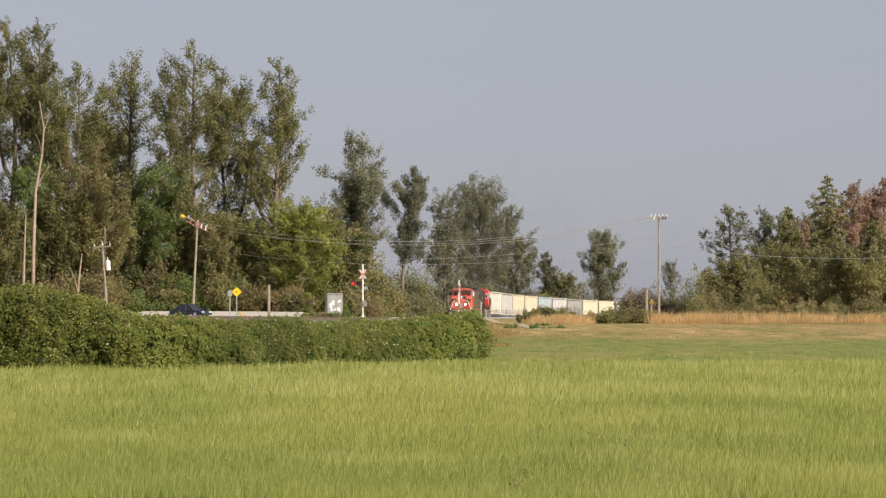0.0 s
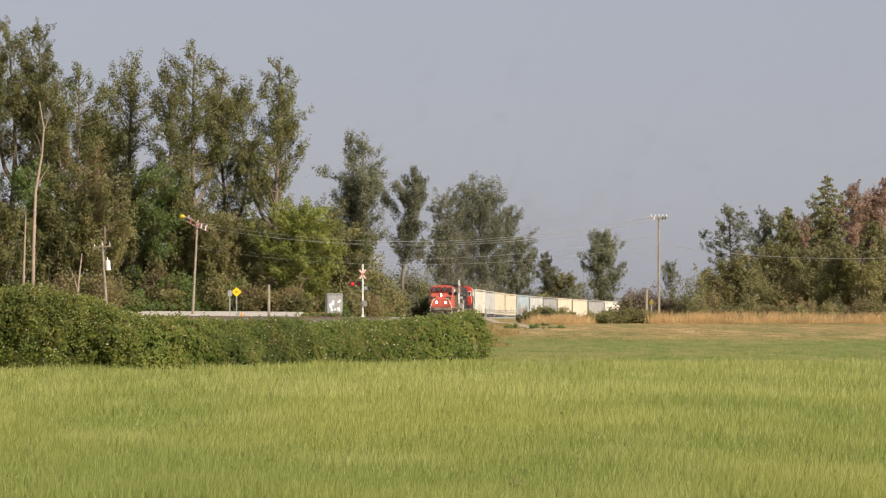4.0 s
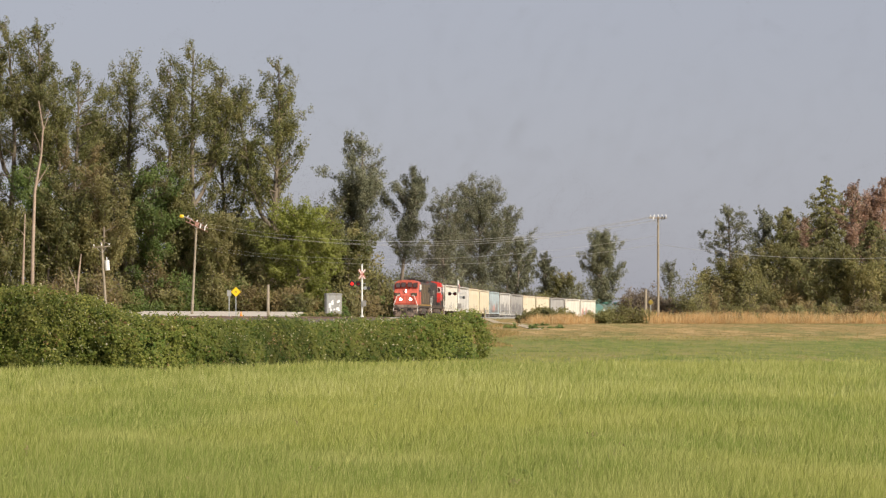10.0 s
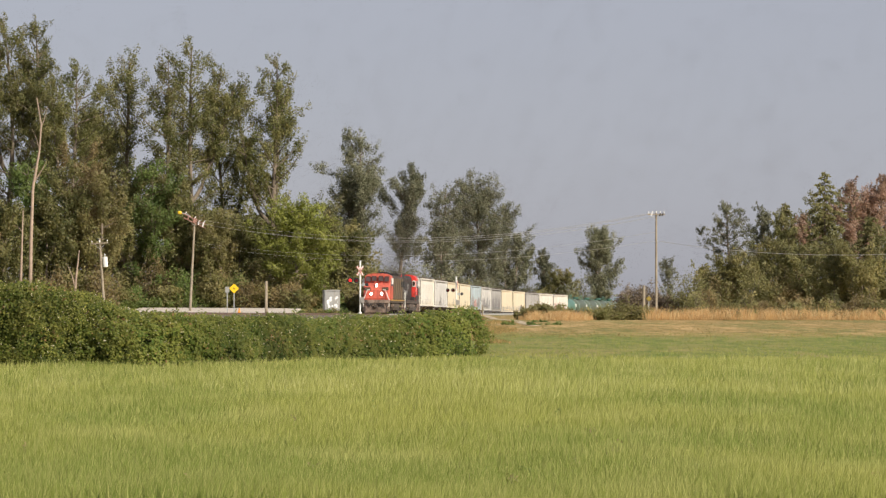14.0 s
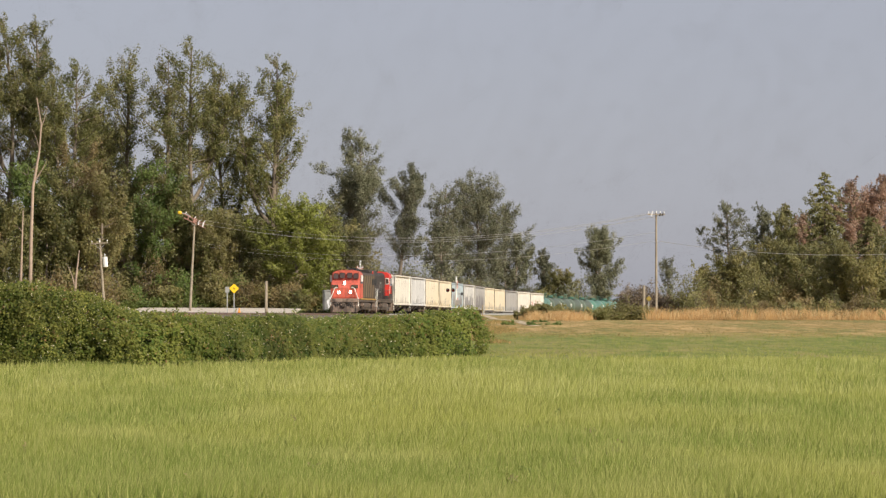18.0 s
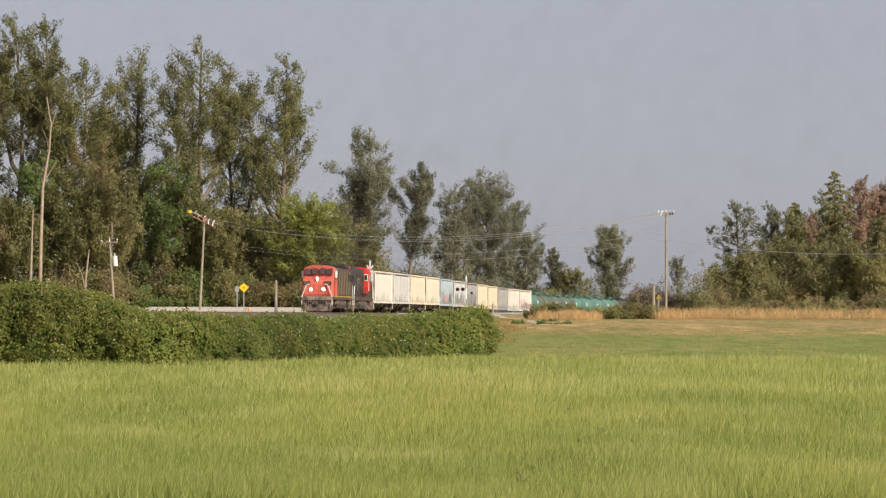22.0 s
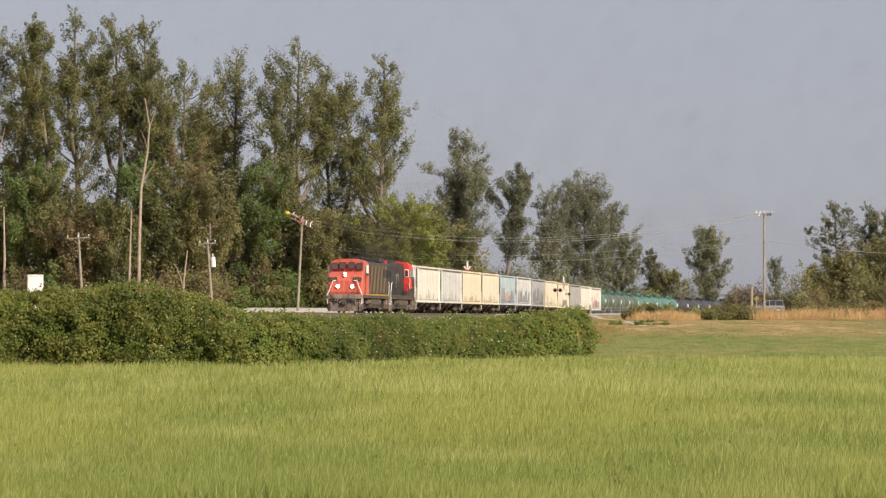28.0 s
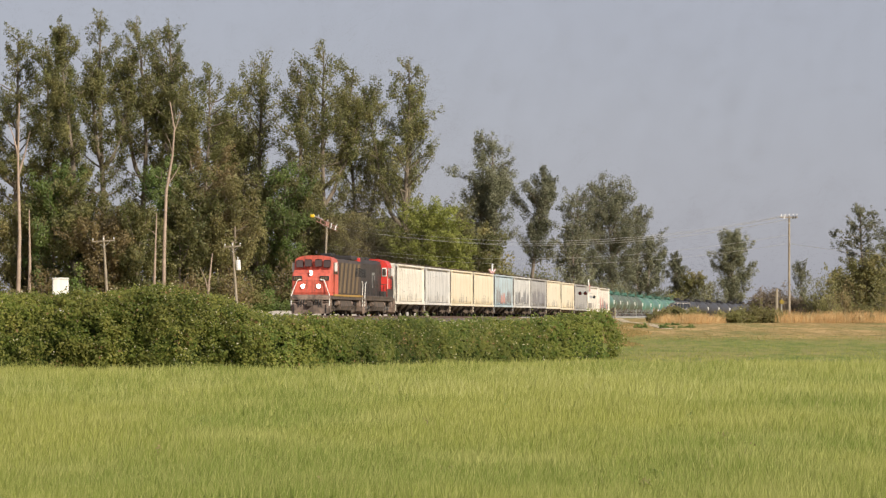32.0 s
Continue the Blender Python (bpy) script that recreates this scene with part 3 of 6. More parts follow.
@_shared
def ladder_mesh(kind, h, w, n):
    bm = B()
    for s in (-w / 2, w / 2):
        box(bm, (s - 0.02, -0.02, 0), (s + 0.02, 0.02, h))
    for k in range(n):
        z = h * (k + 0.5) / n
        rod(bm, (-w / 2, 0, z), (w / 2, 0, z), 0.018, seg=5)
    return bm, "ladder", M_grime_shade


def section_hopper(x, top, wid, sill, sq=1.0):
    """Half-round sides of a cylindrical covered hopper."""
    pts = []
    zc, hh = (top + sill) / 2, (top - sill) / 2
    for k in range(20):
        a = 2 * math.pi * (k + 0.5) / 20
        c, s = math.cos(a), math.sin(a)
        e = 0.22
        pts.append((x, wid / 2 * math.copysign(abs(c) ** e, c), zc + hh * math.copysign(abs(s) ** 0.34, s)))
    return pts


def hopper_car(kind, m, label, marks=None):
    """Covered hopper, x forward, 17.4 m over the end sills."""
    ob = thing("hopper_car", m, label, "train car", "covered hoppers of the freight train")
    paint = HOPPER[kind]
    bm = B()
    loft(bm, [section_hopper(-8.4, 4.50, 3.05, 1.7), section_hopper(-8.0, 4.53, 3.13, 1.22), section_hopper(-7.6, 4.53, 3.14, 1.16), section_hopper(7.6, 4.53, 3.14, 1.16),
              section_hopper(8.0, 4.53, 3.13, 1.22), section_hopper(8.4, 4.50, 3.05, 1.7)])
    body = part("body", bm, paint, ob)
    lip = 0.045 if kind in ("cream", "blue") else 0.12
    for s in (-1, 1):       # side sill and top chord
        bm = B()
        box(bm, (-8.9, s * 1.55 - s * 0.10, 1.04), (8.9, s * 1.55 + s * lip, 1.26))
        part("side_sill", bm, paint, ob)
        bm = B()
        box(bm, (-8.5, s * 1.55 - s * 0.10, 4.38), (8.5, s * 1.55 + s * (lip + 0.03), 4.53))
        part("top_chord", bm, paint, ob)
        for e in (-1, 1):
            bm = B()
            box(bm, (e * 8.35 - 0.07, s * 1.55 - s * 0.10, 1.25), (e * 8.35 + 0.07, s * 1.55 + s * lip, 4.45), 0.02)
            part("end_post", bm, paint, ob)
            bm = B()
            box(bm, (e * 8.85 - 0.03, s * 1.48 - 0.03, 0.45), (e * 8.85 + 0.03, s * 1.48 + 0.03, 2.4), 0.01)
            # posts and ladders coloured dark to stand for the shaded gap between cars
            part("grab_post", bm, M_grime_shade if e > 0 else paint, ob)
            place("ladder", ladder_mesh(kind, 3.7, 0.36, 9), ob, m=pose(e * 8.66, s * 1.52, 0.6))
    bm = B()                # running board on brackets
    box(bm, (-8.2, -0.36, 4.64), (8.2, 0.36, 4.69))
    for k in range(28):
        box(bm, (-8.0 + k * 0.6, -0.05, 4.50), (-7.94 + k * 0.6, 0.05, 4.65))
    part("running_board", bm, M_roofrust, ob)
    bm = B()
    for s in (-1, 1):
        for k in range(24):
            rod(bm, (-7.6 + k * 0.66, s * 1.30, 4.48), (-7.6 + k * 0.66, s * 1.30, 4.66), 0.035, seg=5)
        box(bm, (-7.8, s * 1.30 - 0.2, 4.63), (7.8, s * 1.30 + 0.2, 4.66))
    part("roof_walkway", bm, M_roofrust, ob)
    for k in range(4):
        bm = B()
        box(bm, (-6.6 + k * 3.6, -0.95, 4.50), (-4.2 + k * 3.6, -0.45, 4.62), 0.03)
        part("hatch", bm, paint, ob)
    for k in range(3):      # outlets under the body
        bm = B()
        x = -4.2 + k * 4.2
        loft(bm, [[(x - a, -b, z), (x + a, -b, z), (x + a, b, z), (x - a, b, z)] for a, b, z in ((1.9, 1.3, 1.25), (0.55, 0.6, 0.5), (0.55, 0.6, 0.32))])
        part("outlet", bm, M_grime_shade, ob)
    bm = B()
    box(bm, (-8.9, -0.35, 0.75), (8.9, 0.35, 1.1))
    for e in (-1, 1):
        box(bm, (e * 8.6 - 0.3, -1.5, 0.95), (e * 8.6 + 0.3, 1.5, 1.12))
    part("centre_sill", bm, M_grime_shade, ob)
    for e in (-1, 1):
        truck(ob, e * 6.9)
        coupler(ob, e * 8.9, e)
    rg = random.Random(marks or 1)
    if marks:               # weathered spray marks, plain strokes
        for k in range(7):
            x, w, h = -7.4 + k * 2.1 + rg.uniform(-0.3, 0.3), rg.uniform(1.6, 2.6), rg.uniform(0.9, 2.1)
            z = 1.33 + rg.uniform(0, 0.15)
            bm = B()
            prism(bm, [(x, z), (x + w * 0.3, z + h * 0.2), (x + w, z), (x + w * 0.9, z + h), (x + w * 0.5, z + h * 0.7), (x + w * 0.15, z + h * 0.9)], 1, -1.575, -1.545)
            part("spray_mark", bm, rg.choice([M_graffiti3, M_graffiti2, M_graffiti2, M_graffiti3, M_graffiti3, M_pinkmark]), ob)
    for k in range(rg.randint(4, 7)):       # scuffs low on the side
        x, h = rg.uniform(-7.5, 7), rg.uniform(0.3, 1.0)
        bm = B()
        prism(bm, [(x, 1.35), (x + 0.18, 1.35), (x + 0.28, 1.35 + h), (x + 0.2, 1.4 + h)], 1, -1.582, -1.565)
        part("scuff", bm, M_graffiti2, ob)
    return ob


def tank_car(paint, m, label):
    ob = thing("tank_car", m, label, "tank car", "tank cars of the freight train")
    bm = B()
    secs = []
    r = 1.44
    for x, f in ((-5.7, 0.2), (-5.55, 0.55), (-5.2, 0.84), (-4.7, 0.96), (-4.2, 1.0), (4.2, 1.0), (4.7, 0.96), (5.2, 0.84), (5.55, 0.55), (5.7, 0.2)):
        secs.append([(x, r * f * math.cos(2 * math.pi * k / 24), 2.55 + r * f * math.sin(2 * math.pi * k / 24)) for k in range(24)])
    loft(bm, secs)
    for p in bm.faces:
        p.smooth = True
    part("tank", bm, paint, ob)
    bm = B()
    rod(bm, (0, 0, 3.9), (0, 0, 4.45), 0.55, seg=16)
    # dull tanks get a brighter dome and platform, the lit top put into paint
    part("dome", bm, M_green if paint is M_olive else paint, ob)
    bm = B()
    box(bm, (-1.4, -1.0, 4.08), (1.4, 1.0, 4.14))
    for x in (-1.4, 0, 1.4):
        for y in (-1.0, 1.0):
            rod(bm, (x, y, 4.1), (x, y, 4.75), 0.025, seg=5)
    for y in (-1.0, 1.0):
        rod(bm, (-1.4, y, 4.75), (1.4, y, 4.75), 0.025, seg=5)
    part("platform", bm, M_green if paint is M_olive else paint, ob)
    # bands on green tanks have the lit rim painted in
    for x in (-4.1, 4.1):
        bm = B()
        bmesh.ops.create_cone(bm, cap_ends=True, segments=28, radius1=1.465, radius2=1.465, depth=0.2, matrix=Matrix.Translation((x, 0, 2.55)) @ pose(0, 0, 0, 0, 90, 0))
        part("band", bm, paint if paint is M_tankblack else M_rim_lit, ob)
    for e in (-1, 1):
        bm = B()
        box(bm, (e * 5.0 - 0.9, -1.25, 0.85), (e * 5.0 + 1.0 * e, 1.25, 1.15), 0.03)
        part("end_sill", bm, M_grime_shade, ob)
        bm = B()
        prism(bm, [(-1.0, 1.1), (1.0, 1.1), (1.35, 1.9), (-1.35, 1.9)], 0, e * 3.9 - 0.2, e * 3.9 + 0.2)
        part("saddle", bm, M_grime_shade, ob)
        truck(ob, e * 4.1)
        coupler(ob, e * 5.75, e)
        if e > 0:
            bm = B()
            box(bm, (3.6, -1.53, 2.45), (4.3, -1.40, 3.0), 0.01)
            pl = part("placard", bm, M_white, ob)
            bm = B()
            box(bm, (3.75, -1.54, 2.65), (4.15, -1.528, 2.8))
            part("placard_bar", bm, M_graffiti2, pl)
        bm = B()
        tube(bm, [(e * 5.9, -1.2, 1.1), (e * 5.9, -1.2, 2.0), (e * 5.9, 1.2, 2.0), (e * 5.9, 1.2, 1.1)], 0.025, 5)
        part("end_rail", bm, M_grime_shade, ob)
    return ob


def locomotive(m, label, paint_cab, paint_hood, striped, trailing):
    """Four-axle diesel with a wide nose. x forward, 18 m over the couplers."""
    ob = thing("locomotive", m, label, "locomotive")
    W = 1.52
    bm = B()                # nose, drawn across the frame
    prism(bm, [(6.1, 1.55), (8.15, 1.55), (8.25, 1.8), (8.25, 2.75), (8.05, 3.2), (7.45, 3.52), (6.1, 3.6)], 1, -W, W)
    bmesh.ops.bevel(bm, geom=[e for e in bm.edges if abs(e.verts[0].co.y - e.verts[1].co.y) < 0.01 and e.verts[0].co.x > 7.3 and e.verts[1].co.x > 7.3], offset=0.16, segments=3, affect="EDGES", profile=0.5)
    # the trailing nose takes hood black, which puts its shade into the paint
    nose = part("nose", bm, paint_cab if striped else paint_hood, ob)
    bm = B()                # cab with a raked windscreen and rounded roof
    sec = [(-W, 1.55), (-W, 4.12), (-1.38, 4.42), (-1.1, 4.56), (-0.6, 4.66), (0.6, 4.66), (1.1, 4.56), (1.38, 4.42), (W, 4.12), (W, 1.55)]
    loft(bm, [[(x + (dx if z > 3.7 else 0), y, z) for y, z in sec] for x, dx in ((4.3, 0), (7.15, -0.28))])
    cab = part("cab", bm, paint_cab, ob)
    for k, y in enumerate((-1.08, -0.40, 0.40, 1.08)):
        bm = B()
        box(bm, (-0.03, -0.29, -0.31), (0.05, 0.29, 0.31), 0.10)
        win = part("windscreen", bm, M_cabseal, cab, m=pose(7.06, y, 3.90 if abs(y) < 1 else 3.85, 0, -12, (-8 if y > 0 else 8) if abs(y) > 1 else 0))
        bm = B()
        box(bm, (0.045, -0.255, -0.275), (0.062, 0.255, 0.275), 0.008)
        part("pane", bm, M_glass, win)
    for s in (-1, 1):
        for x in (4.7, 5.8):
            bm = B()
            box(bm, (x, s * W - 0.03, 3.1), (x + 0.85, s * W + 0.03, 3.95), 0.03)
            part("side_window", bm, M_glass, cab)
        bm = B()
        box(bm, (6.4, s * (W + 0.05), 3.3), (6.52, s * (W + 0.26), 3.95), 0.02)
        part("mirror", bm, M_white, cab)
        bm = B()
        box(bm, (8.12, s * 1.06 - 0.36, 2.62), (8.30, s * 1.06 + 0.36, 2.96), 0.03)
        bo = part("number_board", bm, M_black, nose)
        bm = B()
        for k in range(4):
            box(bm, (8.30, s * 1.06 - 0.26 + k * 0.14, 2.69), (8.31, s * 1.06 - 0.18 + k * 0.14, 2.89))
        part("number_bar", bm, M_stripe if striped else M_white, bo)
        bm = B()
        rod(bm, (8.2, s * 0.62, 2.22), (8.34, s * 0.62, 2.22), 0.16, seg=16)
        hl = part("ditch_light", bm, M_black, nose)
        bm = B()
        rod(bm, (8.3, s * 0.62, 2.22), (8.37, s * 0.62, 2.22), 0.15, seg=16)
        part("lens", bm, M_head if striped else M_porcelain, hl)
    bm = B()
    box(bm, (7.9, -0.11, 2.98), (8.27, 0.11, 3.36), 0.05)
    hl = part("headlight_housing", bm, M_white if striped else M_black, nose)
    for z in (3.07, 3.27):
        bm = B()
        rod(bm, (8.22, 0, z), (8.30, 0, z), 0.085, seg=14)
        part("lens", bm, M_head if striped else M_porcelain, hl)
    bm = B()                # door seam and latch bars on the nose front
    box(bm, (8.25, -0.33, 1.85), (8.27, -0.30, 2.7))
    part("door_edge", bm, M_plow, nose)
    bm = B()
    box(bm, (8.25, 0.30, 1.85), (8.27, 0.33, 2.7))
    part("door_edge", bm, M_plow, nose)
    if not striped:
        for s in (-1, 1):
            bm = B()
            box(bm, (4.3, s * W - 0.01, 1.58), (7.12, s * W + 0.012, 2.25))
            part("lower_panel", bm, paint_hood, cab)
            bm = B()
            prism(bm, [(4.32, 2.25), (4.5, 2.25), (5.1, 3.9), (4.92, 3.9)], 1, s * W - 0.01, s * W + 0.014)
            part("diagonal_stripe", bm, M_white, cab)
    bm = B()
    rod(bm, (6.3, 0.1, 4.62), (6.3, 0.1, 4.82), 0.09, seg=10)
    part("beacon", bm, M_black, cab)
    # long hood
    bm = B()
    hw = 1.50 if striped else 1.0      # the trailing unit has a narrow hood between walkways
    hs = [(-hw, 1.55), (-hw, 4.15), (-hw * 0.88, 4.42), (-hw * 0.5, 4.52), (hw * 0.5, 4.52), (hw * 0.88, 4.42), (hw, 4.15), (hw, 1.55)]
    loft(bm, [[(x, y, z) for y, z in hs] for x in (-7.7, 4.3)])
    hood = part("hood", bm, paint_hood, ob)
    if not striped:
        bm = B()
        box(bm, (-7.82, -0.95, 4.02), (-7.2, 0.95, 4.56), 0.06)
        part("hood_end", bm, paint_cab, hood, "red painted end of the hood")
    for s in (-1, 1):
        if striped:
            for k in range(5):
                x = 3.0 - k * 2.1
                bm = B()
                prism(bm, [(x, 1.75), (x + 0.95, 1.75), (x - 0.45, 4.0), (x - 1.40, 4.0)], 1, s * hw - 0.012, s * hw + 0.03)
                part("stripe", bm, M_stripe, hood)
        else:
            bm = B()        # faded emblem, plain rounded shapes
            for x in (0.2, -1.1):
                box(bm, (x, s * hw - 0.01, 2.3), (x + 0.28, s * hw + 0.015, 3.5), 0.0)
            box(bm, (-1.1, s * hw - 0.01, 2.3), (0.4, s * hw + 0.012, 2.5))
            box(bm, (-1.1, s * hw - 0.01, 3.3), (0.4, s * hw + 0.012, 3.5))
            part("emblem", bm, M_cabinet, hood)
        for k in range(5):
            x = -7.4 + k * 2.3
            bm = B()
            box(bm, (x, s * hw - 0.02, 1.8), (x + 1.6, s * hw + 0.016, 2.9))
            part("hood_door", bm, paint_hood, hood)
        bm = B()
        for k in range(10):
            box(bm, (-7.4 + k * 0.3, s * hw - 0.02, 3.05), (-7.25 + k * 0.3, s * hw + 0.04, 3.7))
        part("louvre", bm, M_black, hood)
    bm = B()
    box(bm, (-7.15, -hw * 0.85, 4.3), (-4.2, hw * 0.85, 4.64), 0.08)
    part("radiator", bm, M_hood2, hood)
    bm = B()
    box(bm, (-1.0, -0.45, 4.5), (1.2, 0.45, 4.72), 0.05)
    part("exhaust_stack", bm, M_black, hood)
    bm = B()
    for k in range(3):
        rod(bm, (-3.4 + k * 1.0, 0, 4.56), (-3.4 + k * 1.0, 0, 4.64), 0.45, seg=14)
    part("fan", bm, M_black, hood)
    # frame, walkway, tanks
    bm = B()
    box(bm, (-8.4, -1.52, 1.25), (8.3, 1.52, 1.56), 0.03)
    frame_ob = part("underframe", bm, M_grime_shade, ob)
    for s in (-1, 1):
        bm = B()
        box(bm, (-8.3, s * 1.54 - 0.02, 1.50), (6.7, s * 1.54 + 0.02, 1.64))
        part("sill_stripe", bm, M_sill if striped else M_grime_shade, frame_ob)
        bm = B()
        tube(bm, [(8.55, s * 1.5, 0.75), (8.5, s * 1.5, 1.55), (8.38, s * 1.05, 2.65), (8.34, s * 0.75, 2.7)], 0.04)
        part("handrail", bm, M_white, frame_ob, "white front handrail")
        bm = B()
        tube(bm, [(-8.45, s * 1.5, 0.75), (-8.4, s * 1.5, 1.7), (-8.3, s * 1.55, 2.5), (-7.9, s * 1.55, 2.7)], 0.036)
        part("handrail", bm, M_white, frame_ob, "white rear handrail")
        bm = B()
        for k in range(4):
            box(bm, (8.25, s * 1.2 - 0.32, 0.35 + k * 0.3), (8.55, s * 1.2 + 0.32, 0.40 + k * 0.3))
        box(bm, (8.25, s * 1.52 - 0.03, 0.3), (8.55, s * 1.52 + 0.03, 1.5))
        part("steps", bm, M_plow, frame_ob)
        bm = B()
        for k in range(4):
            box(bm, (-8.55, s * 1.2 - 0.32, 0.35 + k * 0.3), (-8.25, s * 1.2 + 0.32, 0.40 + k * 0.3))
        part("steps", bm, M_plow, frame_ob)
    bm = B()
    prism(bm, [(-1.35, 0.42), (1.35, 0.42), (1.5, 0.75), (1.4, 1.2), (-1.4, 1.2), (-1.5, 0.75)], 0, -2.9, 2.7)
    part("fuel_tank", bm, M_grime_shade, ob)
    for e in (-1, 1):
        bm = B()
        loft(bm, [[(e * x, -w, z0), (e * x, w, z0), (e * x, w, z1), (e * x, -w, z1)] for x, w, z0, z1 in ((8.3, 1.5, 0.30, 1.05), (8.65, 1.45, 0.12, 0.85), (8.85, 0.5, 0.14, 0.75))])
        part("snow_plow", bm, M_plow, ob)
        bm = B()
        box(bm, (e * 8.3 - 0.1, -1.5, 1.18), (e * 8.3 + 0.3 * e, 1.5, 1.5), 0.04)
        part("anticlimber", bm, M_plow, ob)
        bm = B()
        box(bm, (e * 8.25 - 0.05, -1.45, 1.50), (e * 8.5, 1.45, 1.60), 0.02)
        part("footboard", bm, M_plow, ob)
        for s in (-1, 1):
            bm = B()
            box(bm, (e * 8.45 - 0.12, s * 0.75 - 0.22, 0.75), (e * 8.45 + 0.22, s * 0.75 + 0.22, 1.15), 0.06)
            part("buffer_box", bm, M_plow, ob)
        bm = B()
        tube(bm, [(e * 8.62, -1.4, 1.05), (e * 8.68, -0.2, 1.1), (e * 8.68, 0.2, 1.1), (e * 8.62, 1.4, 1.05)], 0.025, 5)
        part("uncoupling_lever", bm, M_plow, ob)
        coupler(ob, e * 8.4, e)
        truck(ob, e * 5.6, 2, 2.74, 0.51)
    if trailing:
        for s in (-1, 1):       # rear cab windows, battery boxes and side rails
            bm = B()
            box(bm, (4.24, s * 1.27 - 0.21, 3.25), (4.32, s * 1.27 + 0.21, 3.95), 0.03)
            wf = part("rear_window_frame", bm, M_white, cab)
            bm = B()
            box(bm, (4.22, s * 1.27 - 0.15, 3.34), (4.25, s * 1.27 + 0.15, 3.86))
            part("pane", bm, M_glass, wf)
            bm = B()
            box(bm, (2.9, s * 1.04, 1.56), (4.27, s * 1.48, 2.05), 0.03)
            part("battery_box", bm, paint_hood, frame_ob)
            bm = B()
            tube(bm, [(-7.9, s * 1.5, 2.6), (4.2, s * 1.5, 2.6)], 0.022, 5)
            for q in range(8):
                rod(bm, (-7.9 + q * 1.7, s * 1.5, 1.55), (-7.9 + q * 1.7, s * 1.5, 2.6), 0.02, seg=5)
            part("side_handrail", bm, M_hood2, frame_ob)
        bm = B()
        box(bm, (7.1, -0.9, 3.55), (7.6, -0.2, 3.75), 0.03)
        part("roof_box", bm, M_black, cab)
    for e in (-1, 1):           # pipes, sand boxes and brake gear between the trucks and the frame
        for s in (-1, 1):
            bm = B()
            box(bm, (e * 7.4 - 0.35, s * 1.2, 0.75), (e * 7.4 + 0.35, s * 1.46, 1.24), 0.04)
            part("sand_box", bm, M_plow, ob)
            bm = B()
            rod(bm, (e * 3.3 - 0.5, s * 1.25, 0.98), (e * 3.3 + 0.5, s * 1.25, 0.98), 0.2, seg=12)
            part("air_tank", bm, M_plow, ob)
            for q in (-1.0, 0.0, 1.0):
                bm = B()
                tube(bm, [(e * 5.6 + q, s * 1.24, 1.22), (e * 5.6 + q + 0.2, s * 1.27, 0.8), (e * 5.6 + q + 0.05, s * 1.24, 0.5)], 0.04, 5)
                part("brake_pipe", bm, M_black, ob)
            for q in range(3):
                bm = B()
                tube(bm, [(e * 8.55, s * (0.45 + q * 0.2), 1.25), (e * 8.8, s * (0.47 + q * 0.2), 1.0), (e * 8.78, s * (0.5 + q * 0.2), 0.65)], 0.045, 6)
                part("air_hose", bm, M_rubber, ob)
            for q in range(3):
                bm = B()
                box(bm, (e * 8.45, s * (0.3 + q * 0.48) - 0.03, 0.2), (e * 8.78, s * (0.3 + q * 0.48) + 0.03, 0.88))
                part("plow_rib", bm, M_black, ob)
    for ch in ob.children_recursive:    # bodies stand 4.9 m over the rail
        if ch.type != "MESH":
            continue
        if ch.matrix_basis.translation.z > 1.6:
            ch.matrix_basis.translation.z += 0.2 * (ch.matrix_basis.translation.z - 1.6) / 3.0
        elif ch.data.users == 1 and ch.parent.matrix_basis.translation.z < 1.6:
            for v in ch.data.vertices:
                v.co.z += 0.2 * max(0.0, v.co.z - 1.6) / 3.0
    return ob


# ------------------------------------------------------------ the train
def train_pose(behind, t, flip=False, half=6.5):
    """The pose of a vehicle whose middle lies so far behind the leading coupler."""
    s = HEAD_S + behind - V_TRAIN * t
    a, b = on_track(s - half), on_track(s + half)
    h = math.degrees(math.atan2(a[1] - b[1], a[0] - b[0]))
    y = (a[1] + b[1]) / 2
    return pose((a[0] + b[0]) / 2, y, float(rail_z(y)), 0, 0, h + (180 if flip else 0))


TRAIN = []           # vehicle, distance behind the head, turned round


def couple(ob, behind, flip):
    TRAIN.append((ob, behind, flip))


lead = locomotive(train_pose(9.0, 0), "red and black striped diesel locomotive with lit headlights", M_red, M_hood, True, False)
couple(lead, 9.0, False)
second_loco = locomotive(train_pose(27.1, 0, True), "black trailing diesel locomotive with bright red cab", M_red2, M_hood2, False, True)
couple(second_loco, 27.1, True)
back = 36.2
for kind, label, marks in (
        ("ivory", "ivory covered hopper car with dark scuffs", 0), ("grey", "streaked grey covered hopper car", 0),
        ("cream", "cream yellow covered hopper car", 0), ("cream", "cream yellow covered hopper car", 0),
        ("blue", "pale blue covered hopper with spray marks", 11), ("grey", "grey covered hopper with dark spray marks", 12),
        ("dark", "slate grey covered hopper with spray marks", 13), ("cream", "cream yellow covered hopper car", 0),
        ("cream", "cream yellow covered hopper car", 0), ("dark", "slate grey covered hopper car", 0),
        ("white", "chalky white covered hopper car", 0), ("white", "chalky white covered hopper with stains", 17)):
    mid = back + 9.4
    couple(hopper_car(kind, train_pose(mid, 0, True), label, marks), mid, True)
    back += 18.8
for k in range(23):
    mid = back + 6.3
    paint, label = (M_olive, "dull green weathered tank car with side shade in its paint") if 0 < k < 5 else (M_green, "mint green railway tank car") if k < 9 else (M_tankblack, "black railway tank car")
    couple(tank_car(paint, train_pose(mid, 0, True), label), mid, True)
    back += 12.6


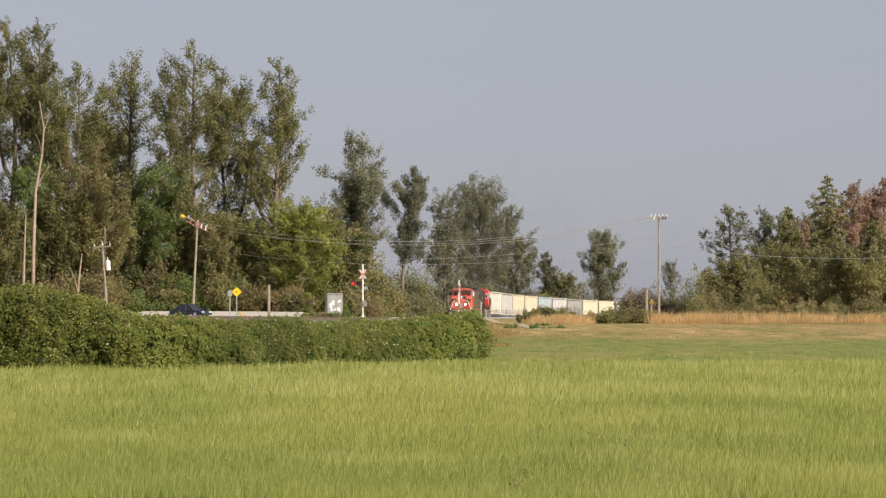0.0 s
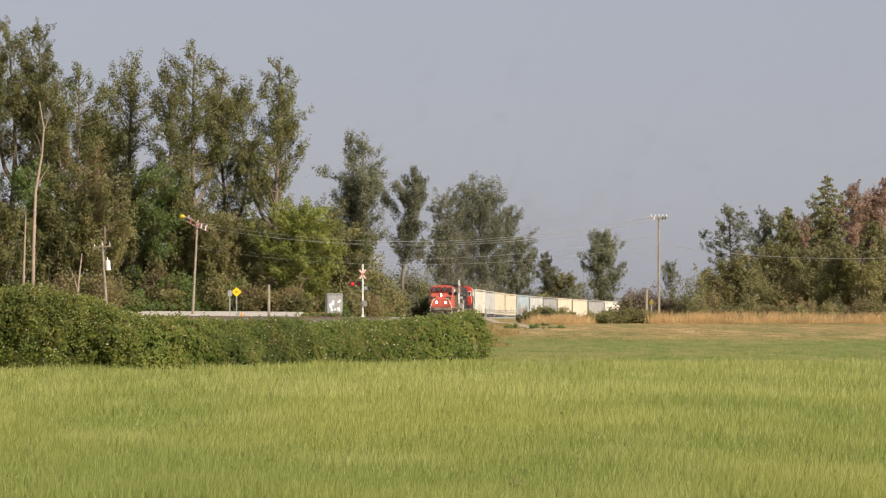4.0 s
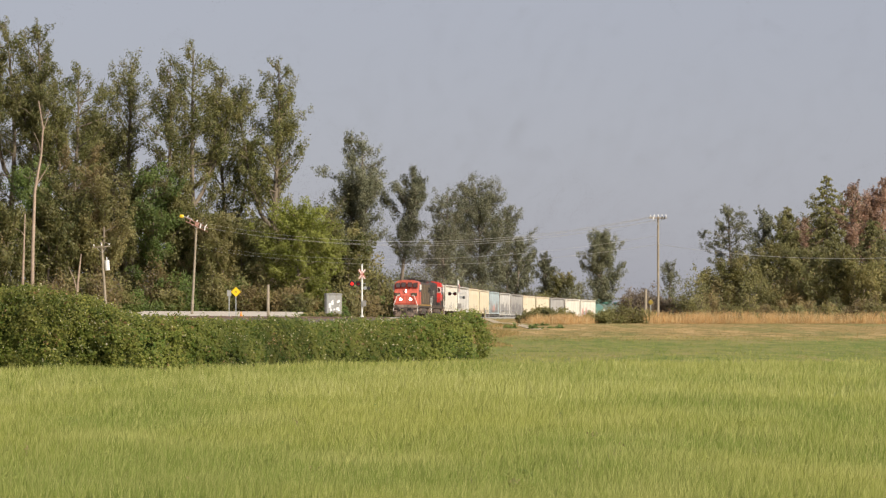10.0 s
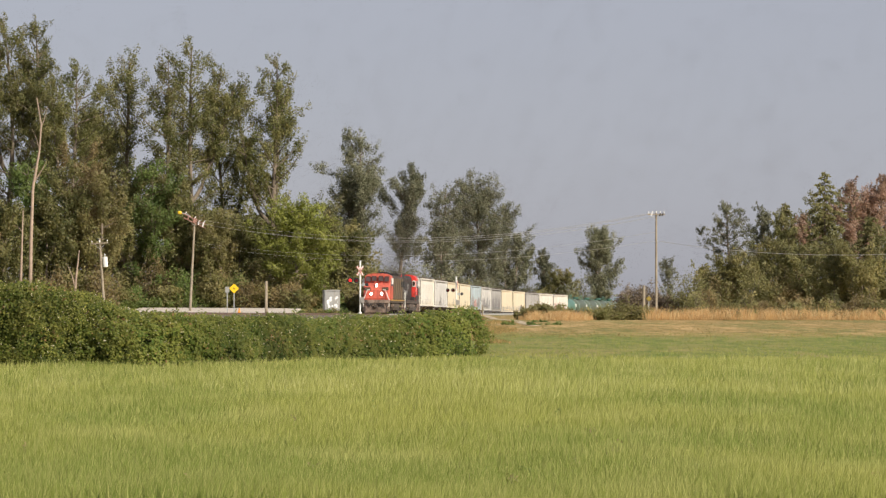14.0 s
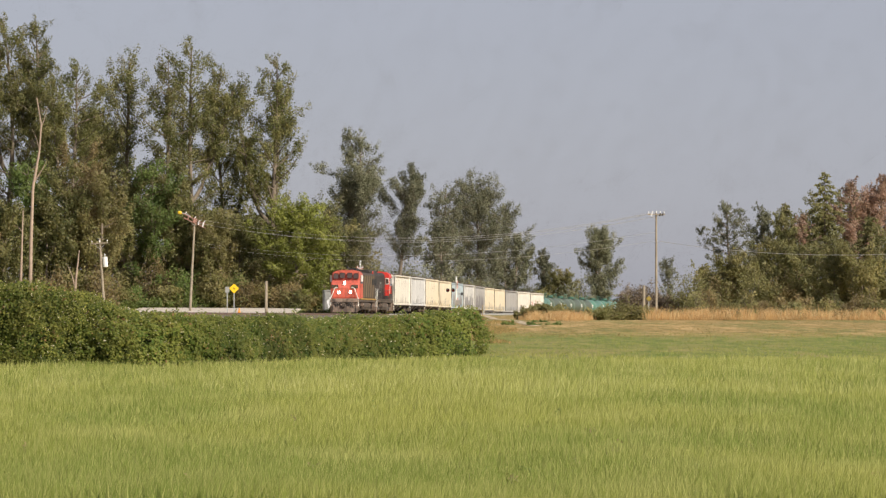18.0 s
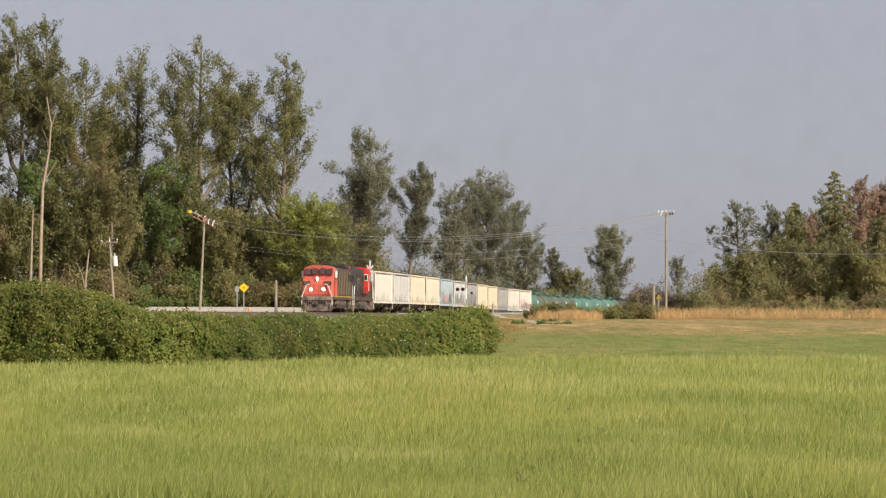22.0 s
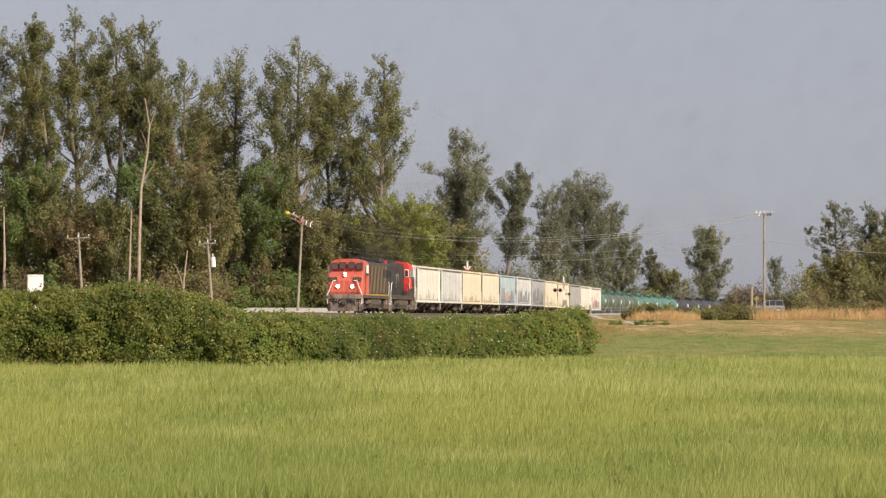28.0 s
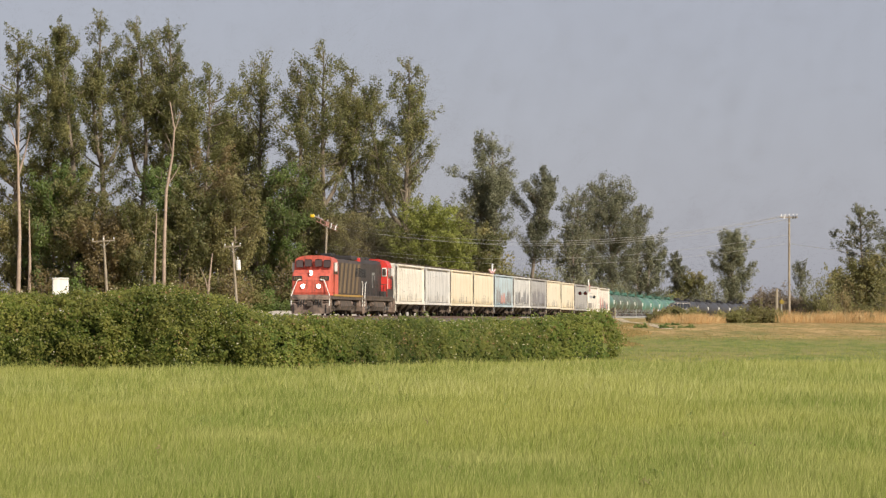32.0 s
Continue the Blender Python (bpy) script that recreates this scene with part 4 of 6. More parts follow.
# ------------------------------------------------------------ trees
def clump_leaves(rg, cen, axis, rad, stretch, count):
    """Leaf places on uneven rounded clumps drawn out along axis, and the way out of the clump at each."""
    w = rad ** 2 * stretch
    idx = rg.choice(len(cen), count, p=w / w.sum())
    d = rg.normal(size=(count, 3))
    d /= np.linalg.norm(d, axis=1)[:, None]
    ph = rg.uniform(0, 6.283, (len(cen), 3))[idx]
    lump = 1.0 + 0.30 * np.sin(3.1 * d[:, 0] + ph[:, 0]) * np.sin(2.7 * d[:, 2] + ph[:, 1]) + 0.16 * np.sin(6.0 * d[:, 1] + 5.0 * d[:, 2] + ph[:, 2])
    q = 0.42 + 0.58 * rg.uniform(0, 1, count) ** 0.6
    q = np.where(rg.uniform(0, 1, count) < 0.05, q * rg.uniform(1.0, 1.45, count), q)
    ax = axis[idx]
    along = (d * ax).sum(1)[:, None]
    p = d + ax * along * (stretch[idx] - 1)[:, None]
    return cen[idx] + p * (rad[idx] * q * lump)[:, None], d


def crown_tree(x, y, h, spread, seed, leaf, label, leaves=9000, size=0.26, base=0.18, lean=0.0, trunk_r=None, limbs=26, fat=1.0, up=1.0,
               category="tree", group="", bark=None, name="tree", round_top=False, clump=1.0, forks=0, ragged=1.0):
    """A broadleaf tree: tapered trunk or several leaders, rising limbs, and leaves in uneven clumps along them."""
    rg = np.random.default_rng(seed)
    z0 = gz(x, y) - 0.15
    h = h * 0.95 - 1.3 * clump if round_top else h + 0.1 * clump
    ob = thing(name, pose(x, y, z0), label, category, group)
    n = 9
    u = np.linspace(0, 1, n)
    bend = rg.normal(size=2) * 0.02 * h
    r0 = trunk_r or 0.010 * h + 0.07
    stems = [(np.stack([lean * h * u + bend[0] * np.sin(u * 4 + seed), bend[1] * np.sin(u * 3.1 + seed), u * h * 0.985], 1), r0, base)]
    for k in range(forks):
        f0 = rg.uniform(0.30, 0.55)
        a = rg.uniform(0, 6.283) if k else rg.choice([0.2, 2.9])
        p0 = np.array([np.interp(f0, u, stems[0][0][:, i]) for i in range(3)])
        tip_z = h * rg.uniform(0.70, 0.92)
        out = spread * rg.uniform(0.45, 0.85)
        q = u[:, None]
        pts = p0 + np.array([math.cos(a) * out, math.sin(a) * out, 0]) * np.sqrt(q) + np.array([0, 0, tip_z - p0[2]]) * q
        stems.append((pts, r0 * 0.6, 0.15))
    lines = [(s[0], s[1] * (1 - u) ** 0.8 + 0.03) for s in stems]
    cb, ca, cr, cs = [], [], [], []

    def add(c, d, r, st):
        cb.append(c)
        ca.append(d / np.linalg.norm(d))
        cr.append(r * clump)
        cs.append(st)

    for si, (tr, rr, b0) in enumerate(stems):
        cnt = int(limbs * 0.85) if si == 0 else max(9, int(limbs * 0.5))
        shr = 1.0 if si == 0 else 0.58
        nl = 5 if si == 0 else 3           # boughs that stand out from the rest
        lob = np.stack([rg.uniform(b0, 0.92, nl), rg.uniform(0, 6.283, nl), rg.uniform(0.35, 0.75, nl)], 1)
        for k in range(cnt):
            f = b0 + (0.97 - b0) * (k + rg.uniform(0, 1)) / cnt
            p0 = np.array([np.interp(f, u, tr[:, i]) for i in range(3)])
            az = k * 2.399 + rg.uniform(-0.7, 0.7) + si
            if round_top:
                prof = math.sqrt(max(0.06, 1 - ((f - 0.5) / 0.53) ** 2))
                lobe = rg.uniform(0.65, 1.1)
            else:
                prof = min(1.0, 0.55 + 1.0 * (f - b0)) * min(1.0, 0.22 + (1.0 - f) / 0.40)
                lobe = 1.0 - 0.34 * ragged + ragged * float((lob[:, 2] * np.exp(-((f - lob[:, 0]) / 0.07) ** 2) * (0.55 + 0.45 * np.cos(az - lob[:, 1]))).sum())
            ln = spread * shr * fat * prof * lobe * rg.uniform(0.65, 1.2)
            el = rg.uniform(0.15, 0.95) * up
            d = np.array([math.cos(az) * math.cos(el), math.sin(az) * math.cos(el), math.sin(el)])
            q = np.linspace(0, 1, 5)[:, None]
            pts = p0 + d * ln * q + np.array([0, 0, 0.16 * ln * up]) * q ** 2 + rg.normal(size=(5, 3)) * 0.03 * ln * q
            lines.append((pts, rr * 0.36 * (1 - f * 0.6) * (1 - q[:, 0]) + 0.02))
            m = 2 + int(ln * 0.9)
            for j in range(m):
                g = rg.uniform(0.30, 0.95) if j else 1.0
                c = p0 + (pts[-1] - p0) * g + rg.normal(size=3) * (0.30 if j else 0.05)
                dr = d * rg.uniform(0.2, 0.9) + rg.normal(size=3) * 0.35 + np.array([0, 0, 0.75 * min(1.2, up)])
                add(c, dr, rg.uniform(0.26, 0.72) * (0.70 + 0.30 * prof), rg.uniform(1.3, 2.7))
                if j < 3:
                    e = c + ca[-1] * cr[-1] * 1.2
                    lines.append((np.stack([c, (c + e) / 2, e]), np.array([0.04, 0.028, 0.012])))
                    if rg.uniform() < 0.55:     # a smaller spray growing out of the clump
                        add(c + ca[-1] * cr[-1] * 1.1 + rg.normal(size=3) * 0.45, dr + rg.normal(size=3) * 0.3, rg.uniform(0.22, 0.45), rg.uniform(1.3, 2.3))
        for k in range(7):
            f = 0.70 + 0.30 * k / 6
            c = np.array([np.interp(f, u, tr[:, i]) for i in range(3)]) + rg.normal(size=3) * 0.18
            add(c, rg.normal(size=3) * 0.25 + np.array([0, 0, 1.0]), 0.52 - 0.042 * k, 2.0)
    cen, way = clump_leaves(rg, np.array(cb), np.array(ca), np.array(cr), np.array(cs), leaves)
    low = cen[:, 2] > 0.2
    cen, way = cen[low], way[low]
    v, f4 = tubes_mesh(lines[:len(stems)], 8)
    place("trunk", mesh_from("trunk", v, f4, bark or M_bark, smooth=True), ob)
    v, f4 = tubes_mesh(lines[len(stems):], 5)
    place("branch_work", mesh_from("branch_work", v, f4, bark or M_bark, smooth=True), ob)
    v, f4 = leaves_mesh(rg, cen, size, way=way)
    place("crown", mesh_from("crown", v, f4, leaf), ob)
    return ob


def conifer(x, y, h, spread, seed, label, leaves=8000):
    rg = np.random.default_rng(seed)
    ob = thing("conifer", pose(x, y, gz(x, y) - 0.1), label, "tree")
    u = np.linspace(0, 1, 6)
    lines = [(np.stack([u * 0, u * 0, u * h], 1), 0.3 * (1 - u) + 0.02)]
    cen = []
    nb = 70
    for k in range(nb):
        f = 0.06 + 0.93 * k / nb
        az = k * 2.399 + rg.uniform(-0.4, 0.4)
        ln = spread * (1 - f) ** 0.75 * rg.uniform(0.4, 1.2) + 0.2
        q = np.linspace(0, 1, 4)[:, None]
        d = np.array([math.cos(az), math.sin(az), 0.0])
        pts = np.array([0, 0, f * h]) + d * ln * q + np.array([0, 0, -0.28 * ln]) * q ** 1.5
        lines.append((pts, 0.06 * (1 - q[:, 0]) + 0.012))
        m = max(8, int(leaves / nb * 1.8 * (1 - f) + 20))
        g = rg.uniform(0.05, 1.05, (m, 1)) ** 0.7
        cen.append(np.array([0, 0, f * h]) + d * ln * g + np.array([0, 0, -0.28 * ln]) * g ** 1.5 + rg.normal(size=(m, 3)) * np.array([0.35, 0.35, 0.22]) * (0.4 + 0.14 * ln))
    cen = np.concatenate(cen)
    v, f4 = tubes_mesh(lines[:1], 8)
    place("trunk", mesh_from("trunk", v, f4, M_bark, smooth=True), ob)
    v, f4 = tubes_mesh(lines[1:], 4)
    place("branch_work", mesh_from("branch_work", v, f4, M_bark), ob)
    v, f4 = leaves_mesh(rg, cen, 0.36)
    place("crown", mesh_from("crown", v, f4, M_leaf_dark), ob)
    return ob


def shrub(x, y, h, spread, seed, leaf, label, leaves=2200, size=0.30, group="", name="shrub", category="shrub", depth=None):
    """A shrub: a fan of stems with leaves in uneven clumps down to the ground."""
    rg = np.random.default_rng(seed)
    ob = thing(name, pose(x, y, gz(x, y) - 0.1), label, category, group)
    lines, cl, cr = [], [], []
    dy = depth or spread
    for k in range(16 if h > 0.6 else 5):
        az, rr = rg.uniform(0, 6.283), rg.uniform(0, 1) ** 0.6
        tip = np.array([math.cos(az) * rr * spread, math.sin(az) * rr * dy, h * (1 - 0.65 * rr ** 2) * rg.uniform(0.6, 1.0)])
        q = np.linspace(0, 1, 4)[:, None]
        pts = tip * q * np.array([1, 1, 1]) + np.array([0, 0, 0.1 * h]) * np.sin(q * 3.1)
        lines.append((pts, (0.05 * (1 - q[:, 0]) + 0.012) * min(1.0, 0.04 + h / 2.5)))
        for j in range(4):
            g = rg.uniform(0.25, 1.0)
            cl.append(tip * g + rg.normal(size=3) * 0.08 * h)
            cr.append(rg.uniform(0.10, 0.20) * (h + spread) * 0.5)
    cl, cr = np.array(cl), np.array(cr)
    leaves = int(leaves * 0.82)
    idx = rg.integers(0, len(cl), leaves)
    cen = cl[idx] + rg.normal(size=(leaves, 3)) * cr[idx][:, None] * 0.75
    cen[:, 2] = np.abs(cen[:, 2])
    v, f4 = tubes_mesh(lines, 4)
    tagged(place("stem_work", mesh_from("stem_work", v, f4, M_bark if h > 0.6 else M_reed), ob), kind="stuff")
    v, f4 = leaves_mesh(rg, cen, size)
    place("foliage", mesh_from("foliage", v, f4, leaf), ob)
    return ob


COTTON = "tall cottonwood with grey-green late summer foliage"
GROVE = "cottonwoods of the grove"


def cotton(x, y, top, spread, seed, leaves=15000, leaf=None, **kw):
    return crown_tree(x, y, top - gz(x, y), spread * 1.14, seed, leaf or M_leaf_cotton, COTTON, int(leaves * 2.1), group=GROVE, **{"clump": 1.15, "limbs": 40, "size": 0.20, **kw})


cotton(-68.77, 444.0, 37.93, 5.0, 11, forks=1)
cotton(-67.14, 459.0, 37.36, 4.4, 12, forks=1)
cotton(-61.60, 439.0, 39.10, 4.0, 13, base=0.25)
cotton(-57.99, 444.0, 40.50, 5.2, 14, leaves=15000, forks=2)
cotton(-55.03, 454.0, 40.38, 5.0, 15, leaves=15000, forks=2)
cotton(-49.65, 444.0, 39.11, 4.8, 317, leaves=15000, forks=1)
cotton(-44.97, 439.0, 32.91, 5.2, 17, leaves=14000, forks=2)
cotton(-44.98, 464.0, 29.02, 4.6, 18, forks=1)
cotton(-38.52, 444.0, 34.38, 4.6, 19, base=0.52, leaves=9000, forks=2)
cotton(-39.61, 450.0, 21.15, 4.6, 119, base=0.05, leaves=9000)
cotton(-33.28, 439.0, 33.40, 4.0, 20, base=0.25, leaves=9500, forks=1)
cotton(-30.39, 442.0, 35.48, 5.6, 21, leaves=14000, forks=2)
cotton(-28.16, 454.0, 29.86, 3.6, 22, leaves=9000, forks=1)
cotton(-20.54, 446.0, 34.39, 5.3, 23, base=0.20, leaves=16500, forks=2)
cotton(-18.66, 469.0, 15.95, 3.6, 24, leaves=4500)
cotton(-10.69, 484.0, 26.87, 4.0, 25, base=0.22, leaves=19000, leaf=M_leaf_grey, up=0.95, forks=2, clump=1.25)
cotton(-4.80, 494.0, 22.13, 3.1, 26, base=0.36, leaves=10500, leaf=M_leaf_grey)
cotton(-14.85, 494.0, 16.71, 2.6, 27, leaves=4500, leaf=M_leaf_grey)
crown_tree(6.14, 632.0, 27.44 - 1.2, 7.2, 28, M_leaf_grey, "broad grey-green tree with a ragged domed crown", 60000, size=0.21, base=0.02, limbs=120, round_top=True, up=0.85, clump=1.35)
crown_tree(11.90, 655.0, 24.06 - 1.2, 5.2, 128, M_leaf_grey, "grey-green tree leaning out of a taller one", 18000, size=0.21, base=0.02, limbs=70, round_top=True, up=0.8, clump=1.05)
crown_tree(0.81, 578.0, 23.79 - 1.2, 4.8, 129, M_leaf_grey, "grey-green tree leaning out of a taller one", 17000, size=0.21, base=0.02, limbs=70, round_top=True, up=0.9, clump=1.05)
crown_tree(0.09, 560.0, 16.70 - 1.9, 3.2, 29, M_leaf_grey, "slim grey-green tree in the wood edge", 5000, size=0.30)
crown_tree(13.23, 645.0, 15.44 - 1.9, 5.2, 30, M_leaf_grey, "grey-green tree at the edge of the wood", 14000, size=0.25, base=0.05)
crown_tree(-17.07, 429.0, 16.8 - 2.2, 5.4, 31, M_leaf_maple, "rounded yellow-green maple with full leaf", 34000, size=0.21, base=0.10, limbs=64, round_top=True, up=0.5, name="maple_tree", clump=1.1)
crown_tree(20.75, 720.0, 14.9 - 1.8, 2.3, 32, M_leaf_grey, "distant pointed poplar above shrubs", 11000, size=0.24, up=1.35, clump=0.75, base=0.03, ragged=0.3, limbs=70)
crown_tree(24.02, 720.0, 11.4 - 1.8, 4.0, 33, M_leaf_shrub, "distant rounded olive green tree", 12000, size=0.25, base=0.02, clump=0.9, limbs=60, round_top=True)
crown_tree(35.33, 800.0, 21.30 - 1.8, 4.4, 34, M_leaf_grey, "columnar dark poplar standing alone", 38000, size=0.25, base=0.02, up=1.15, limbs=100, clump=1.15, ragged=0.35)
crown_tree(51.63, 820.0, 14.54 - 1.8, 3.0, 35, M_leaf_grey, "small open-branched poplar in the distance", 5000, size=0.24, base=0.2, clump=0.9, limbs=34)
crown_tree(44.91, 560.0, 19.94 - 1.9, 4.4, 36, M_leaf_grey, "open grey-green alder with loose branches", 9000, size=0.22, base=0.2, up=0.7, clump=0.72, limbs=46)
crown_tree(50.71, 570.0, 19.02 - 1.9, 3.6, 37, M_leaf_grey, "grey-green alder beside the conifers", 9000, size=0.23, base=0.15, clump=0.75, limbs=42)
crown_tree(53.90, 566.0, 18.01 - 1.9, 3.6, 38, M_leaf_dark, "dark green tree at the wood edge", 9000, size=0.25, base=0.1, clump=0.8, limbs=40)
conifer(59.19, 555.0, 24.30 - 1.9, 7.0, 39, "tall dark fir beside reddish maples", 15000)
conifer(54.74, 572.0, 19.98 - 1.9, 6.0, 40, "dark fir in the wood edge", 11000)
crown_tree(57.42, 572.0, 17.91 - 1.9, 3.2, 141, M_leaf_red, "maple turning reddish brown in early autumn", 5000, size=0.30, base=0.2)
crown_tree(64.99, 570.0, 23.48 - 1.9, 4.8, 41, M_leaf_red, "maple turning reddish brown in early autumn", 10000, size=0.30, base=0.15, forks=1)
crown_tree(70.06, 575.0, 24.57 - 1.9, 5.0, 42, M_leaf_red, "maple turning reddish brown in early autumn", 10000, size=0.30, base=0.15, forks=1)
crown_tree(66.34, 600.0, 22.47 - 1.9, 5.6, 241, M_leaf_dark, "olive green tree rising out of the wood", 14000, size=0.25, base=0.1, forks=2)
crown_tree(71.99, 604.0, 24.02 - 1.9, 6.0, 242, M_leaf_red, "maple turning reddish brown in early autumn", 14000, size=0.25, base=0.1, forks=2)
crown_tree(61.64, 600.0, 19.37 - 1.9, 5.2, 243, M_leaf_dark, "olive green tree rising out of the wood", 12000, size=0.25, base=0.1, forks=1)
conifer(65.31, 548.0, 17.23 - 1.9, 6.0, 43, "dark spreading fir beside the field", 12000)
crown_tree(44.04, 545.0, 11.60 - 1.9, 4.4, 44, M_leaf_shrub, "olive green willow at the field edge", 9000, size=0.28, base=0.03, round_top=True, clump=1.2)
crown_tree(49.01, 548.0, 13.37 - 1.9, 4.8, 144, M_leaf_shrub, "olive green willow at the field edge", 9000, size=0.28, base=0.03, round_top=True, clump=1.2)
crown_tree(53.86, 545.0, 13.74 - 1.9, 5.0, 45, M_leaf_dark, "olive green willow at the field edge", 9000, size=0.28, base=0.03, round_top=True, clump=1.2)
crown_tree(58.86, 540.0, 13.62 - 1.9, 5.4, 46, M_leaf_dark, "dark green bushy tree at the field edge", 9000, size=0.28, base=0.03, round_top=True, clump=1.2)
crown_tree(62.62, 536.0, 12.28 - 1.9, 5.0, 146, M_leaf_shrub, "dark green bushy tree at the field edge", 8000, size=0.28, base=0.03, round_top=True, clump=1.2)
crown_tree(69.01, 540.0, 15.74 - 1.9, 5.4, 47, M_leaf_dark, "dark green bushy tree at the field edge", 8000, size=0.28, base=0.03, round_top=True, clump=1.2)
crown_tree(41.57, 560.0, 10.30 - 1.9, 3.4, 48, M_leaf_shrub, "small olive green willow tree", 5000, size=0.28, base=0.03, round_top=True, clump=1.2)


def dead_tree(x, y, pts, r, label, branches):
    ob = thing("dead_tree", pose(x, y, gz(x, y) - 0.1), label, "dead tree")
    pts = np.array(pts, float)
    v, f = tubes_mesh([(pts, np.linspace(r, r * 0.25, len(pts)))], 8)
    place("trunk", mesh_from("trunk", v, f, M_deadwood, smooth=True), ob)
    for a, b, rr in branches:
        a, b = np.array(a, float), np.array(b, float)
        v, f = tubes_mesh([(np.stack([a, (a + b) / 2 + np.array([0.1, 0, 0.15]), b]), np.array([rr, rr * 0.6, 0.02]))], 5)
        place("branch", mesh_from("branch", v, f, M_deadwood), ob)
    return ob


dead_tree(-45.71, 402.0, [(0, 0, 0), (0.1, 0, 8), (0.3, 0, 14), (1.0, 0, 18), (1.2, 0, 21), (0.7, 0, 24)], 0.22, "bleached bare dead tree trunk", [((1.15, 0, 20.5), (1.9, 0.2, 23.0), 0.07), ((0.4, 0, 14.5), (1.9, 0, 17.0), 0.08), ((1.0, 0, 18), (0.2, 0, 20.5), 0.05)])
dead_tree(-47.08, 404.0, [(0, 0, 0), (0.15, 0, 5), (0.35, 0, 11.5)], 0.22, "broken bare grey snag", [((0.3, 0, 9), (-0.8, 0, 9.8), 0.06)])
dead_tree(-62.54, 405.0, [(0, 0, 0), (0.2, 0, 9), (0.0, 0, 17), (0.1, 0, 24)], 0.26, "pale bare tree trunk in the grove", [((0.1, 0, 16), (1.4, 0, 21), 0.14), ((0, 0, 18), (-1.2, 0, 22), 0.12)])
dead_tree(-61.73, 408.0, [(0, 0, 0), (0.1, 0, 6), (0.0, 0, 12)], 0.24, "brown bare tree trunk in the grove", [])
dead_tree(-40.53, 400.0, [(0, 0, 0), (0.1, 0, 3.5), (0.5, 0, 7)], 0.20, "short forked dead stem among shrubs", [((0.1, 0, 2.5), (-0.9, 0, 5.5), 0.09)])

# shrubs and thickets behind road and track
rg_s = np.random.default_rng(5)
for k in range(40):
    x = -66.0 + k * 1.45
    d = 402 + rg_s.uniform(0, 14) if x < -37 else 428 + rg_s.uniform(0, 8)
    leaf = (M_leaf_shrub, M_leaf_brown, M_leaf_ivy, M_leaf_shrub, M_leaf_brown)[k % 5]
    shrub(x, d, rg_s.uniform(2.5, 6.0), rg_s.uniform(1.8, 2.8), 100 + k, leaf, "tangled green and brown thicket shrub", leaves=1900, size=0.27, group="thicket behind the road")
for k in range(26):
    x = -64 + k * 2.1
    d = 408 + rg_s.uniform(0, 10) if x < -38 else 430 + rg_s.uniform(0, 7)
    top = rg_s.uniform(11, 21)
    if x > -27:
        top = min(top, 12.5)
    if -24 < x < -10:
        d += 18.0
    crown_tree(x, d, top, 4.2, 160 + k, (M_leaf_shrub, M_leaf_cotton, M_leaf_ivy, M_leaf_cotton, M_leaf_cotton, M_leaf_brown)[k % 6] if x < -24 else M_leaf_cotton, "understorey tree in the shade of the grove", 12000, size=0.235, base=0.02, round_top=True, group="understorey of the grove", clump=1.25)
for k in range(17):
    x = -70 + k * 3.6
    crown_tree(x, 460 + rg_s.uniform(0, 8), min(rg_s.uniform(13, 22), 13.0 if x > -28.5 else 22), 4.6, 700 + k, (M_leaf_shrub, M_leaf_cotton)[k % 2], "understorey tree deep in the grove", 5000, size=0.36, base=0.02, round_top=True, group="understorey of the grove", clump=1.4)
for k in range(12):
    d = 426 + 3.5 * k + rg_s.uniform(-3, 6)
    shrub(min(-16.5 + k * 1.5, float(track_x(d)) - 5.5), d, rg_s.uniform(2.2, 4.2), 2.0, 200 + k, (M_leaf_shrub, M_leaf_ivy, M_leaf_brown)[k % 3], "dense green shrub beside the railway", leaves=1900, size=0.24, group="thicket beside the railway")
for k in range(14):
    d = 470 + rg_s.uniform(0, 40)
    shrub(min(-17 + k * 1.5, float(track_x(d)) - 6.0), d, rg_s.uniform(4, 8.5), 2.6, 260 + k, (M_leaf_grey, M_leaf_shrub)[k % 2], "grey-green thicket in front of tall trees", leaves=2000, size=0.30, group="thicket beside the railway")
for k in range(14):
    d = 560 + 12 * k
    x = float(track_x(d)) - 8.0 - (k % 3) * 1.5
    shrub(x, d, rg_s.uniform(4.2, 6.5), rg_s.uniform(2.8, 4.0), 230 + k, (M_leaf_shrub, M_leaf_grey)[k % 2], "grey-green thicket along the railway", leaves=2300, size=0.33, group="thicket beside the railway")
for k in range(18):
    d = 565 + rg_s.uniform(0, 30)
    shrub(29.6 + k * 0.8, d, rg_s.uniform(3.4, 5.6) if k < 9 else rg_s.uniform(2.6, 4.5), rg_s.uniform(2.0, 3.0), 280 + k, M_leaf_thicket if k < 9 else M_leaf_grey, "distant dull brown thicket bush" if k < 9 else "distant grey-green thicket bush", leaves=2400, size=0.28, group="distant thicket")
for k in range(30):
    d = 518 + rg_s.uniform(0, 16)
    shrub(37 + k * 1.15, d, rg_s.uniform(1.6, 4.2), 1.9, 310 + k, (M_leaf_dark, M_leaf_shrub, M_leaf_brown)[k % 3], "low green shrub at the field edge", leaves=1500, size=0.24, group="shrubs at the field edge")


